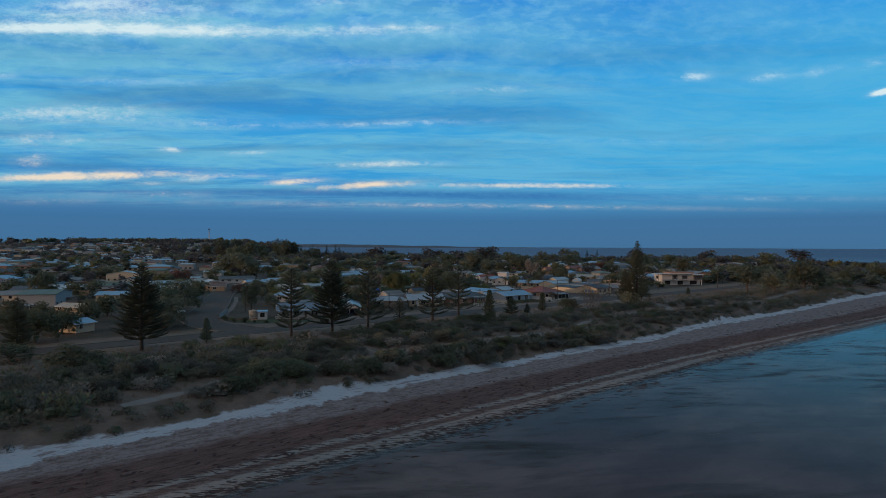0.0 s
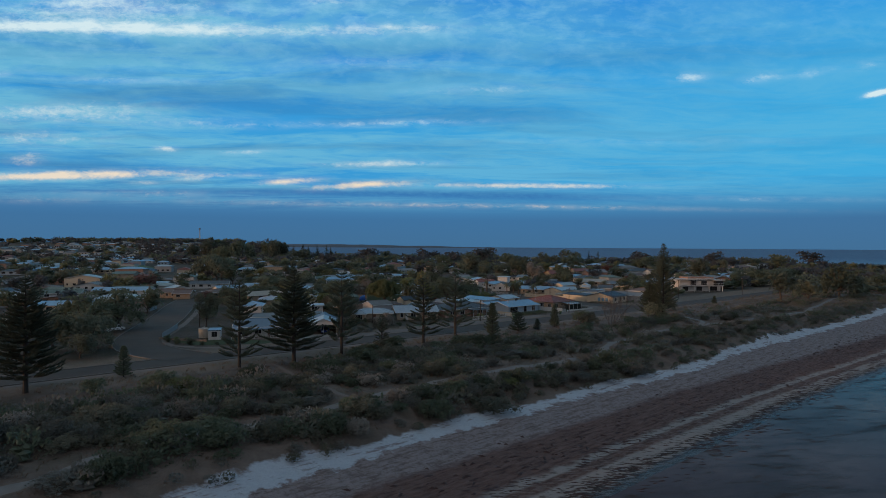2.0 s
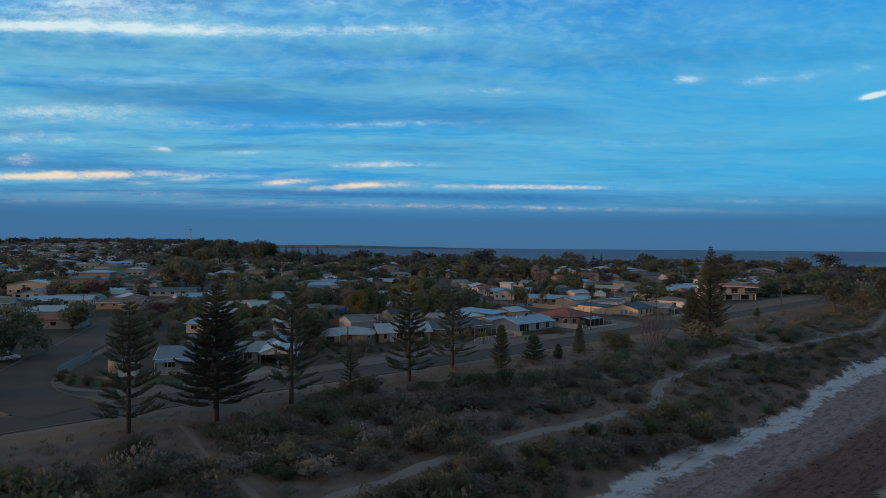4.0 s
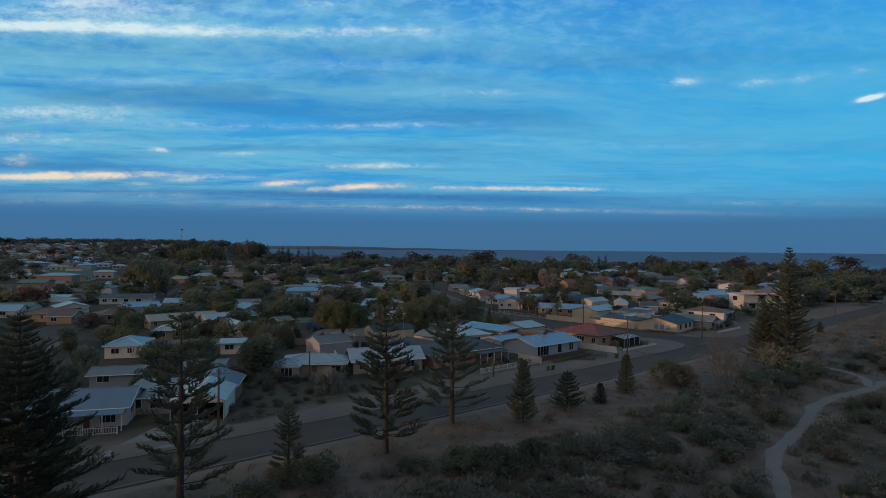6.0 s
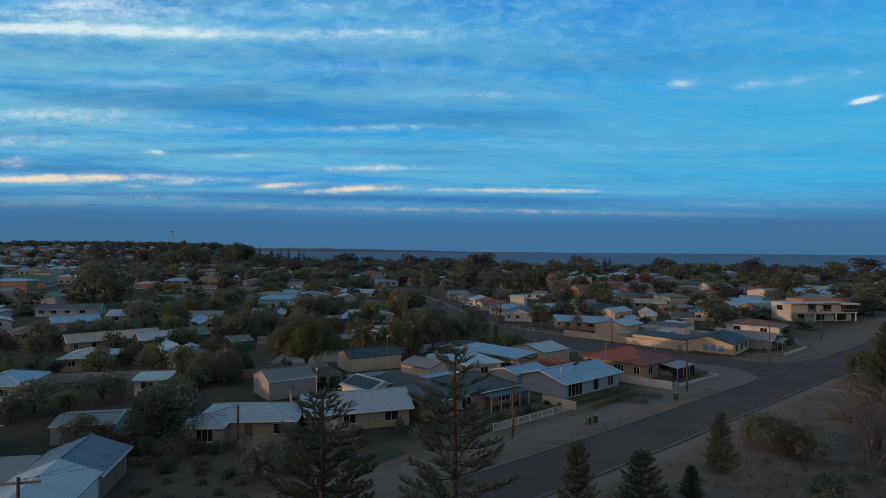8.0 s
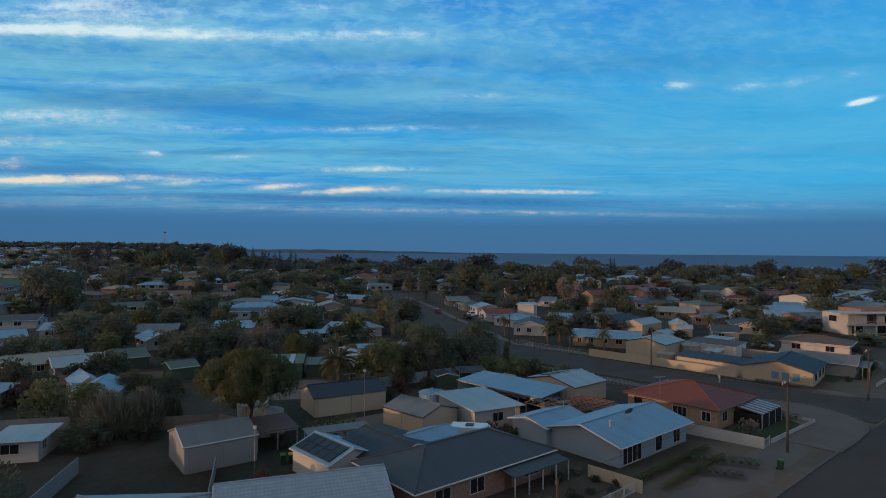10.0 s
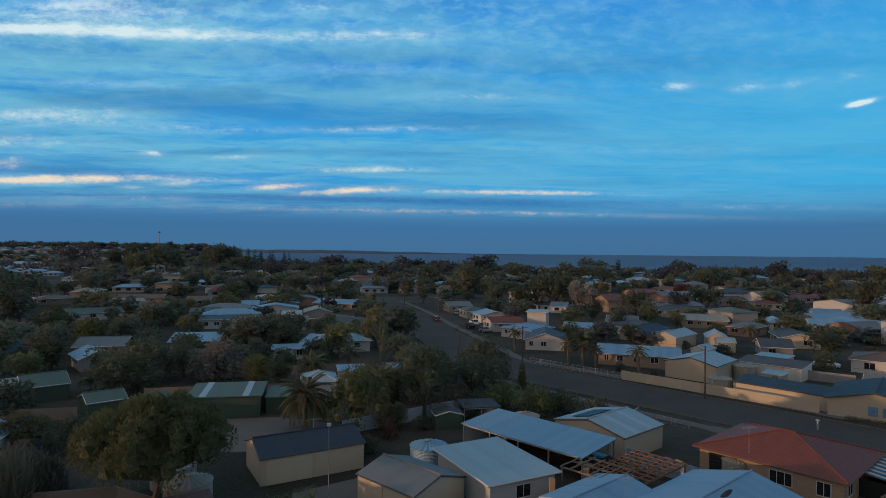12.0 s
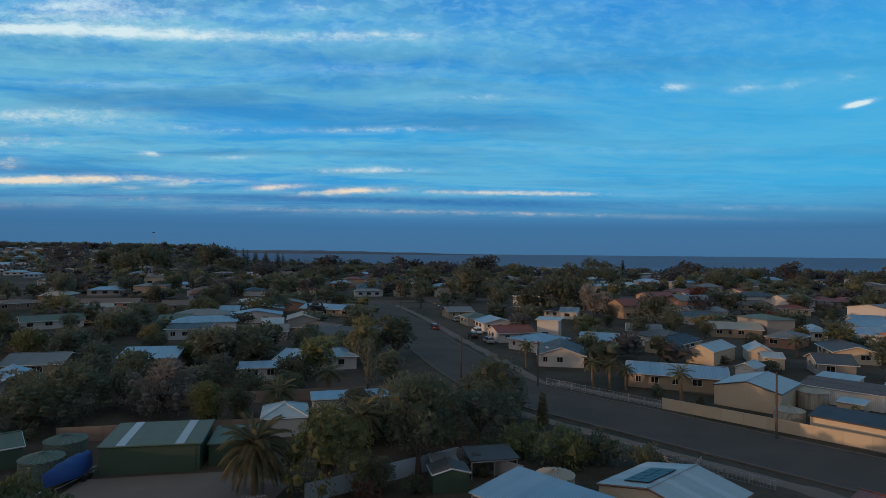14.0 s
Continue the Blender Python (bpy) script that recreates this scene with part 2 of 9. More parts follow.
def tiled(name, col, along="x"):
    """Glazed roof tiles in courses."""
    mat, N, b = material(name, 0.55, 0.0, 0.35)
    v = local(N)
    x, y, z = N.sep(v)
    c, d = (x, y) if along == "x" else (y, x)
    roll = N.m("ABSOLUTE", N.m("SINE", N.m("MULTIPLY", c, math.pi / 0.3)))
    course = N.m("FRACT", N.m("DIVIDE", d, 0.33))
    dirt = N.noise(v, 1.1, 5)
    f = N.m("MULTIPLY", N.m("MULTIPLY_ADD", course, 0.22, 0.86), N.m("MULTIPLY_ADD", dirt, 0.5, 0.75))
    N.put(b.inputs["Base Color"], N.mix(1.0, (*col,), N.xyz(f, f, f), "MULTIPLY"))
    bump(N, b, N.m("ADD", roll, course), 0.6, 0.04)
    return mat


def brickwork(name, c1, c2):
    mat, N, b = material(name, 0.85, 0.0, 0.2)
    v = local(N)
    x, y, z = N.sep(v)
    br = N.add("ShaderNodeTexBrick")
    N.put(br.inputs["Vector"], N.xyz(N.m("ADD", x, y), z))
    br.inputs["Color1"].default_value, br.inputs["Color2"].default_value = (*c1, 1), (*c2, 1)
    br.inputs["Mortar"].default_value = (0.32, 0.3, 0.27, 1)
    br.inputs["Scale"].default_value, br.inputs["Mortar Size"].default_value = 1.0, 0.008
    br.inputs["Brick Width"].default_value, br.inputs["Row Height"].default_value = 0.24, 0.086
    dirt = N.noise(v, 1.5, 4)
    N.put(b.inputs["Base Color"], N.mix(N.m("MULTIPLY", dirt, 0.35), br.outputs[0], (0.22, 0.18, 0.15)))
    bump(N, b, br.outputs["Fac"], -0.4, 0.01)
    return mat


def foliage(name, dark, light, rough=0.6):
    mat, N, b = material(name, rough, 0.0, 0.25)
    dark = tuple(c * k for c, k in zip(dark, (1.5, 1.3, 1.5)))
    light = tuple(c * k for c, k in zip(light, (0.92, 0.81, 0.94)))
    geo = N.add("ShaderNodeNewGeometry")
    info = N.add("ShaderNodeObjectInfo")
    f = N.m("ADD", N.m("MULTIPLY", geo.outputs["Random Per Island"], 0.5), N.m("MULTIPLY", N.noise(local(N), 0.9, 3), 0.5))
    col = N.mix(f, (*dark,), (*light,))
    g = N.m("MULTIPLY_ADD", info.outputs["Random"], 0.5, 0.75)
    tint = N.mix(1.0, col, N.xyz(g, g, N.m("MULTIPLY", g, 0.95)), "MULTIPLY")
    N.put(b.inputs["Base Color"], tint)
    thin = N.add("ShaderNodeBsdfTranslucent")
    N.put(thin.inputs[0], N.mix(1.0, tint, (1.3, 1.3, 1.2), "MULTIPLY"))
    both = N.add("ShaderNodeMixShader")
    both.inputs[0].default_value = 0.36
    N.put(both.inputs[1], b.outputs[0])
    N.put(both.inputs[2], thin.outputs[0])
    N.put(N.t.nodes["Material Output"].inputs[0], both.outputs[0])
    return mat


def bark(name, col):
    mat, N, b = material(name, 0.9, 0.0, 0.15)
    v = local(N)
    n = N.noise(N.scale(v, (6, 6, 1.2)), 2.0, 5)
    N.put(b.inputs["Base Color"], N.mix(n, tuple(c * 0.5 for c in col), tuple(c * 1.4 for c in col)))
    bump(N, b, n, 0.6, 0.03)
    return mat


UX, UY = 0.7604, 0.6494     # along the shore; across it, inland, is (-UY, UX)


def shore(x, y):
    return UX * x + UY * y, -UY * x + UX * y


def ground_material():
    mat, N, b = material("dune_and_town_ground", 0.92, 0.0, 0.15)
    pos = where(N)
    x, y, z = N.sep(pos)
    u = N.m("ADD", N.m("MULTIPLY", x, UX), N.m("MULTIPLY", y, UY))
    v = N.m("ADD", N.m("MULTIPLY", x, -UY), N.m("MULTIPLY", y, UX))
    along = N.xyz(N.m("MULTIPLY", u, 0.25), v)
    wob = N.m("SUBTRACT", N.noise(pos, 0.045, 5, 0.6), 0.5)
    rag = N.m("SUBTRACT", N.noise(pos, 0.35, 6, 0.65), 0.5)
    vv = N.m("ADD", v, N.m("ADD", N.m("MULTIPLY", wob, 9.0), N.m("MULTIPLY", rag, 4.0)))
    vs = N.m("ADD", v, N.m("ADD", N.m("MULTIPLY", wob, 4.0), N.m("MULTIPLY", rag, 3.4)))
    wider = N.m("MULTIPLY", N.ramp(N.m("DIVIDE", N.m("SUBTRACT", u, 125), 140), [(0.0, 0.0), (1.0, 1.0)]), 7.0)
    wb = N.m("ADD", vs, wider)
    fine = N.noise(pos, 2.2, 6, 0.65)
    mid = N.noise(pos, 0.3, 5, 0.6)
    # soil with dry grass
    soil = N.mix(N.ramp(mid, [(0.35, 0.0), (0.65, 1.0)]), (0.108, 0.083, 0.071), (0.172, 0.134, 0.115))
    soil = N.mix(N.ramp(N.noise(pos, 0.09, 5, 0.6), [(0.5, 0.0), (0.66, 1.0)]), soil, (0.082, 0.072, 0.056))
    soil = N.mix(N.m("MULTIPLY", N.ramp(fine, [(0.45, 0.0), (0.8, 1.0)]), 0.45), soil, (0.175, 0.142, 0.12))
    # beach, from the water up: wet sand, weed bank, pink-grey sand, white drift line
    ripple = N.xyz(N.m("MULTIPLY", N.m("SUBTRACT", x, N.m("MULTIPLY", y, -0.12)), 0.3), N.m("SUBTRACT", y, N.m("MULTIPLY", x, 0.12)))
    streaks = N.noise(along, 0.8, 8, 0.7)
    weed = N.mix(N.ramp(streaks, [(0.35, 0.0), (0.7, 1.0)]), (0.06, 0.034, 0.03), (0.145, 0.088, 0.076))
    sand = N.mix(fine, (0.19, 0.157, 0.157), (0.285, 0.24, 0.242))
    sand = N.mix(N.ramp(N.noise(along, 1.3, 7, 0.72), [(0.47, 0.0), (0.6, 0.75)]), sand, (0.11, 0.08, 0.072))
    drift = N.mix(fine, (0.31, 0.338, 0.38), (0.46, 0.495, 0.55))
    drift = N.mix(N.ramp(N.noise(along, 1.1, 6, 0.7), [(0.56, 0.0), (0.64, 0.8)]), drift, (0.22, 0.185, 0.18))
    # broken weed scattered over the sand, and rolled ridges in the weed bank
    litter = N.ramp(N.noise(pos, 1.6, 8, 0.72), [(0.5, 0.0), (0.6, 1.0)])
    sand = N.mix(N.m("MULTIPLY", litter, 0.55), sand, (0.1, 0.07, 0.066))
    ridges = N.noise(N.xyz(N.m("MULTIPLY", u, 0.35), N.m("MULTIPLY", v, 1.6)), 1.2, 8, 0.72)
    weed = N.mix(N.m("MULTIPLY", N.ramp(ridges, [(0.44, 0.0), (0.6, 1.0)]), 0.6), weed, (0.17, 0.108, 0.094))
    weed = N.mix(N.m("MULTIPLY", N.ramp(ridges, [(0.34, 1.0), (0.45, 0.0)]), 0.8), weed, (0.03, 0.019, 0.017))
    wet = N.mix(fine, (0.08, 0.07, 0.067), (0.13, 0.115, 0.11))
    specks = N.ramp(N.noise(ripple, 2.2, 5, 0.6), [(0.47, 0.0), (0.52, 1.0)])
    wet = N.mix(N.m("MULTIPLY", specks, 0.85), wet, (0.035, 0.024, 0.02))
    bar = N.mix(fine, (0.205, 0.182, 0.172), (0.285, 0.255, 0.24))
    bar = N.mix(N.m("MULTIPLY", N.ramp(N.noise(ripple, 2.4, 5, 0.6), [(0.55, 0.0), (0.6, 1.0)]), 0.75), bar, (0.05, 0.034, 0.028))

    def step(val, a, width):
        return N.ramp(N.m("DIVIDE", N.m("SUBTRACT", val, a - width), 2 * width), [(0.0, 0.0), (1.0, 1.0)])

    bend = N.m("MULTIPLY", N.ramp(N.m("DIVIDE", N.m("SUBTRACT", 78, u), 50), [(0.0, 0.0), (1.0, 1.0)], "EASE"), 2.6)
    bend = N.m("ADD", bend, N.m("MULTIPLY", N.ramp(N.m("DIVIDE", N.m("SUBTRACT", u, 112), 56), [(0.0, 0.0), (0.5, 1.0), (1.0, 0.0)]), 2.4))
    va = N.m("ADD", N.m("ADD", v, wider), N.m("ADD", N.m("MULTIPLY", wob, 2.0), N.m("MULTIPLY", rag, 0.9)))
    pools = N.mix(specks, bar, (0.045, 0.03, 0.025))
    col = N.mix(step(va, 59.4, 0.4), wet, pools)
    col = N.mix(step(va, 61.0, 0.25), col, bar)
    col = N.mix(step(va, 62.8, 0.25), col, N.mix(0.75, pools, weed))
    col = N.mix(step(va, 64.6, 0.2), col, bar)
    col = N.mix(step(wb, 65.9, 0.5), col, weed)
    col = N.mix(step(wb, 74.4, 0.9), col, sand)
    low = N.m("ADD", N.m("ADD", vs, bend), N.m("ADD", N.m("MULTIPLY", wob, -5.0), N.m("MULTIPLY", rag, 4.0)))
    torn = N.ramp(N.noise(along, 0.55, 6, 0.7), [(0.38, 0.15), (0.43, 1.0)])
    col = N.mix(N.m("MULTIPLY", step(low, 81.7, 0.3), torn), col, drift)
    col = N.mix(step(N.m("ADD", N.m("ADD", vs, bend), N.m("MULTIPLY", wob, 4.0)), 85.0, 0.3), col, soil)
    # gardens and thin dry lawns of the town
    plots = N.ramp(N.noise(pos, 0.035, 6, 0.68), [(0.42, 0.0), (0.58, 1.0)])
    yard = N.mix(plots, (0.04, 0.04, 0.03), (0.088, 0.07, 0.058))
    yard = N.mix(N.m("MULTIPLY", N.ramp(fine, [(0.45, 0.0), (0.8, 1.0)]), 0.35), yard, (0.12, 0.098, 0.082))
    col = N.mix(step(v, 152, 3.0), col, yard)
    # mown reserve beside the foreshore road
    verge = N.m("MULTIPLY", step(v, 127.5, 1.5), N.m("SUBTRACT", 1.0, step(v, 150, 2)))
    col = N.mix(N.m("MULTIPLY", verge, 0.75), col, N.mix(mid, (0.122, 0.096, 0.074), (0.205, 0.165, 0.13)))
    N.put(b.inputs["Base Color"], col)
    N.put(b.inputs["Roughness"], N.mix(step(va, 59.6, 0.8), (0.35, 0.35, 0.35), (0.93, 0.93, 0.93)))
    bump(N, b, N.m("ADD", N.m("ADD", N.m("MULTIPLY", fine, 1.6), N.m("MULTIPLY", streaks, 1.2)), N.m("MULTIPLY", ridges, 1.4)), 0.9, 0.18)
    return mat


def sea_material():
    mat, N, b = material("shallow_sea", 0.12, 0.0, 0.14)
    b.inputs["IOR"].default_value = 1.14
    pos = where(N)
    x, y, z = N.sep(pos)
    v = N.m("ADD", N.m("MULTIPLY", x, -UY), N.m("MULTIPLY", y, UX))
    u = N.m("ADD", N.m("MULTIPLY", x, UX), N.m("MULTIPLY", y, UY))
    along = N.xyz(N.m("MULTIPLY", u, 0.5), v)
    bed = N.ramp(N.noise(along, 0.07, 6, 0.6), [(0.4, 0.0), (0.62, 1.0)])
    col = N.mix(bed, (0.075, 0.056, 0.054), (0.12, 0.092, 0.086))
    near = N.ramp(N.m("DIVIDE", N.m("SUBTRACT", v, 34), 26), [(0.0, 0.0), (1.0, 1.0)])
    ripple = N.xyz(N.m("MULTIPLY", N.m("ADD", x, N.m("MULTIPLY", y, 0.12)), 0.3), N.m("SUBTRACT", y, N.m("MULTIPLY", x, 0.12)))
    float_weed = N.m("MULTIPLY", N.ramp(N.noise(ripple, 0.8, 6, 0.66), [(0.53, 0.0), (0.62, 1.0)]), near)
    beds = N.m("MULTIPLY", N.ramp(N.noise(ripple, 0.16, 6, 0.62, 0.6), [(0.47, 0.0), (0.62, 1.0)]), N.ramp(N.noise(pos, 0.02, 3), [(0.3, 0.3), (0.6, 1.0)]))
    col = N.mix(N.m("MULTIPLY", float_weed, 0.6), col, (0.034, 0.025, 0.021))
    col = N.mix(N.m("MULTIPLY", beds, 0.75), col, (0.028, 0.025, 0.022))
    # sky reflection painted in: the open water's base colour turns blue with distance
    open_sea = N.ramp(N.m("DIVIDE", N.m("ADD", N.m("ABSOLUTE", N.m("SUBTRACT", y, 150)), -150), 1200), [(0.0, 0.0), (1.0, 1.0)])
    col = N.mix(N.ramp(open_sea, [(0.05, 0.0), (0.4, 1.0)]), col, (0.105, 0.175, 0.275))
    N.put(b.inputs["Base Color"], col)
    N.put(b.inputs["Roughness"], N.m("ADD", N.m("ADD", N.m("MULTIPLY_ADD", float_weed, 0.4, 0.06), N.m("MULTIPLY", beds, 0.3)), N.m("MULTIPLY", open_sea, 0.5)))
    rip = N.m("ADD", N.noise(N.xyz(N.m("MULTIPLY", u, 0.6), v), 0.9, 4, 0.6), N.m("MULTIPLY", N.noise(pos, 0.12, 3), 1.5))
    bump(N, b, rip, 0.22, 0.12)
    return mat


def asphalt_material():
    mat, N, b = material("asphalt", 0.92, 0.0, 0.15)
    pos = where(N)
    big, small = N.noise(pos, 0.16, 5, 0.6), N.noise(pos, 7.0, 4, 0.7)
    col = N.mix(N.ramp(big, [(0.3, 0.0), (0.7, 1.0)]), (0.056, 0.048, 0.044), (0.082, 0.071, 0.064))
    col = N.mix(N.m("MULTIPLY", small, 0.35), col, (0.112, 0.098, 0.09))
    N.put(b.inputs["Base Color"], col)
    bump(N, b, small, 0.3, 0.02)
    return mat


MAT = {
    "ground": ground_material(), "sea": sea_material(), "asphalt": asphalt_material(),
    "kerbstone": plain("weathered_kerb", (0.115, 0.106, 0.1), 0.9, 0.3, 0.7),
    "concrete": plain("concrete", (0.17, 0.16, 0.15), 0.85, 0.25, 0.5),
    "gravel": plain("pale_gravel", (0.15, 0.121, 0.108), 0.95, 0.3, 0.3, grain=14, lift=0.6),
    "lawn": plain("lawn", (0.035, 0.05, 0.022), 0.95, 0.35, 0.5, grain=16, lift=0.9),
    "oval": plain("sports_turf", (0.06, 0.088, 0.034), 0.95, 0.25, 0.05, grain=0.6, lift=0.2),
    "drygrass": plain("dry_lawn", (0.07, 0.06, 0.042), 0.95, 0.35, 0.4, grain=14, lift=0.9),
    "cream": plain("cream_wall", (0.42, 0.36, 0.275), 0.75, 0.1, 0.8),
    "white": plain("white_wall", (0.42, 0.42, 0.41), 0.7, 0.1, 0.8),
    "grey": plain("grey_wall", (0.24, 0.245, 0.25), 0.75, 0.12, 0.8),
    "tan": plain("tan_render", (0.27, 0.22, 0.165), 0.8, 0.12, 0.8),
    "pink": plain("pale_stone", (0.2, 0.16, 0.135), 0.85, 0.2, 1.5),
    "greenwall": plain("green_steel_wall", (0.05, 0.085, 0.06), 0.5, 0.12, 0.8),
    "bluewall": plain("pale_blue_wall", (0.27, 0.33, 0.38), 0.7, 0.1, 0.8),
    "brick": brickwork("red_brick", (0.24, 0.11, 0.075), (0.3, 0.15, 0.1)),
    "ochre": brickwork("ochre_brick", (0.32, 0.2, 0.11), (0.38, 0.25, 0.15)),
    "trim": plain("white_trim", (0.45, 0.45, 0.44), 0.5, 0.08),
    "darktrim": plain("dark_trim", (0.06, 0.06, 0.065), 0.5, 0.1),
    "browntrim": plain("brown_trim", (0.13, 0.07, 0.045), 0.6, 0.15),
    "wood": plain("weathered_timber", (0.2, 0.15, 0.11), 0.85, 0.3, 1.5),
    "redwood": plain("reddish_timber", (0.2, 0.1, 0.065), 0.8, 0.3, 1.5),
    "steel": plain("galvanised_steel", (0.42, 0.43, 0.44), 0.4, 0.15, 1.0, metal=0.7),
    "black": plain("black_rubber", (0.02, 0.02, 0.021), 0.6, 0.15),
    "shade": plain("dark_shade_cloth", (0.016, 0.018, 0.017), 0.9, 0.2),
    "bin": plain("dark_green_plastic", (0.018, 0.05, 0.03), 0.4, 0.1),
    "binlid": plain("lime_plastic_lid", (0.06, 0.15, 0.045), 0.4, 0.1),
    "yellow": plain("yellow_plastic", (0.5, 0.34, 0.04), 0.4, 0.1),
    "tarp": plain("blue_tarpaulin", (0.018, 0.06, 0.22), 0.55, 0.3, 1.6),
    "carblue": plain("blue_car_paint", (0.012, 0.03, 0.12), 0.18, 0.05, spec=0.6),
    "carblack": plain("black_car_paint", (0.012, 0.012, 0.013), 0.18, 0.05, spec=0.6),
    "carwhite": plain("white_car_paint", (0.7, 0.7, 0.7), 0.2, 0.05, spec=0.6),
    "carsilver": plain("silver_car_paint", (0.35, 0.36, 0.37), 0.25, 0.05, metal=0.5, spec=0.6),
    "carred": plain("red_car_paint", (0.3, 0.03, 0.025), 0.2, 0.05, spec=0.6),
    "panel": plain("solar_cell", (0.016, 0.018, 0.026), 0.32, 0.2, 3.0, spec=0.3),
    "skylight": plain("clear_roof_sheet", (0.3, 0.38, 0.45), 0.45, 0.12, 1.5),
    "track": plain("pale_sandy_track", (0.175, 0.16, 0.152), 0.95, 0.3, 0.8, grain=8, lift=0.6),
    "art": plain("mural_blue", (0.1, 0.22, 0.33), 0.6, 0.7, 3.0),
    "bark": bark("grey_brown_bark", (0.085, 0.068, 0.058)),
    "pinebark": bark("dark_pine_bark", (0.048, 0.042, 0.039)),
    "deadwood": bark("bleached_branch", (0.135, 0.115, 0.105)),
    "palmbark": bark("palm_bark", (0.15, 0.11, 0.08)),
    "pine": foliage("norfolk_pine_needles", (0.043, 0.058, 0.043), (0.098, 0.13, 0.088)),
    "youngpine": foliage("young_pine_needles", (0.046, 0.066, 0.046), (0.125, 0.165, 0.1)),
    "eucalypt": foliage("eucalypt_leaves", (0.055, 0.081, 0.059), (0.163, 0.194, 0.128)),
    "darkleaf": foliage("dark_green_leaves", (0.046, 0.066, 0.044), (0.118, 0.152, 0.092)),
    "olive": foliage("olive_yellow_leaves", (0.075, 0.088, 0.041), (0.19, 0.2, 0.095)),
    "silver": foliage("silver_grey_leaves", (0.12, 0.13, 0.105), (0.27, 0.265, 0.22)),
    "bright": foliage("bright_green_leaves", (0.066, 0.092, 0.042), (0.17, 0.212, 0.09)),
    "domeleaf": foliage("dome_tree_leaves", (0.05, 0.068, 0.031), (0.14, 0.175, 0.08)),
    "reed": foliage("reed_leaves", (0.1, 0.108, 0.075), (0.24, 0.25, 0.175)),
    "rust": foliage("reddish_leaves", (0.07, 0.048, 0.038), (0.17, 0.1, 0.08)),
    "saltbush": foliage("saltbush_leaves", (0.07, 0.082, 0.068), (0.15, 0.162, 0.134)),
    "heath": foliage("heath_leaves", (0.061, 0.078, 0.058), (0.176, 0.180, 0.121)),
    "straw": foliage("dry_grass_blades", (0.090, 0.071, 0.045), (0.234, 0.189, 0.131)),
    "frond": foliage("palm_fronds", (0.065, 0.090, 0.057), (0.196, 0.224, 0.128)),
    "wrack": foliage("dried_seaweed", (0.04, 0.026, 0.022), (0.118, 0.077, 0.063)),
    # distance haze is put into the coast's blue-grey base colour
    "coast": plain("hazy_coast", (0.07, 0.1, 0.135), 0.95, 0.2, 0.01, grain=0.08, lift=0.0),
    # far foliage lightened and blued: distance haze put into the leaf colours
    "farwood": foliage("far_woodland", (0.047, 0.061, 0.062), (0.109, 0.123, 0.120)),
}
# zinc: the blue of the reflected sky is put into its base colour
for _n, _c in {"zinc": (0.215, 0.335, 0.45), "white_roof": (0.33, 0.385, 0.42), "navy": (0.03, 0.038, 0.055), "slate": (0.06, 0.068, 0.08),
               "bluesteel": (0.095, 0.15, 0.215), "greyroof": (0.15, 0.16, 0.17), "sage": (0.09, 0.125, 0.105), "rustroof": (0.11, 0.065, 0.05), "cream_roof": (0.3, 0.28, 0.24)}.items():
    for _a in "xy":
        MAT[_n + _a] = sheet_metal(_n + "_sheet_" + _a, _c, _a, *((0.46, 0.2, 0.35) if _n in ("zinc", "white_roof") else (0.56, 0.2, 0.08)))
for _a in "xy":
    MAT["redtile" + _a] = tiled("red_roof_tile_" + _a, (0.165, 0.046, 0.028), _a)
    MAT["browntile" + _a] = tiled("brown_roof_tile_" + _a, (0.13, 0.08, 0.06), _a)
    MAT["whitetile" + _a] = tiled("pale_roof_tile_" + _a, (0.27, 0.33, 0.39), _a)
MAT["ribwall"] = sheet_metal("ribbed_white_wall", (0.56, 0.54, 0.5), "x", 0.5, 0.25, 0.0)


def glass_material():
    mat, N, b = material("window_glass", 0.06, 0.0, 0.6)
    n = N.noise(local(N), 0.8, 2)
    N.put(b.inputs["Base Color"], N.mix(n, (0.008, 0.009, 0.011), (0.03, 0.03, 0.032)))
    return mat


MAT["glass"] = glass_material()

# ---- building blocks ----


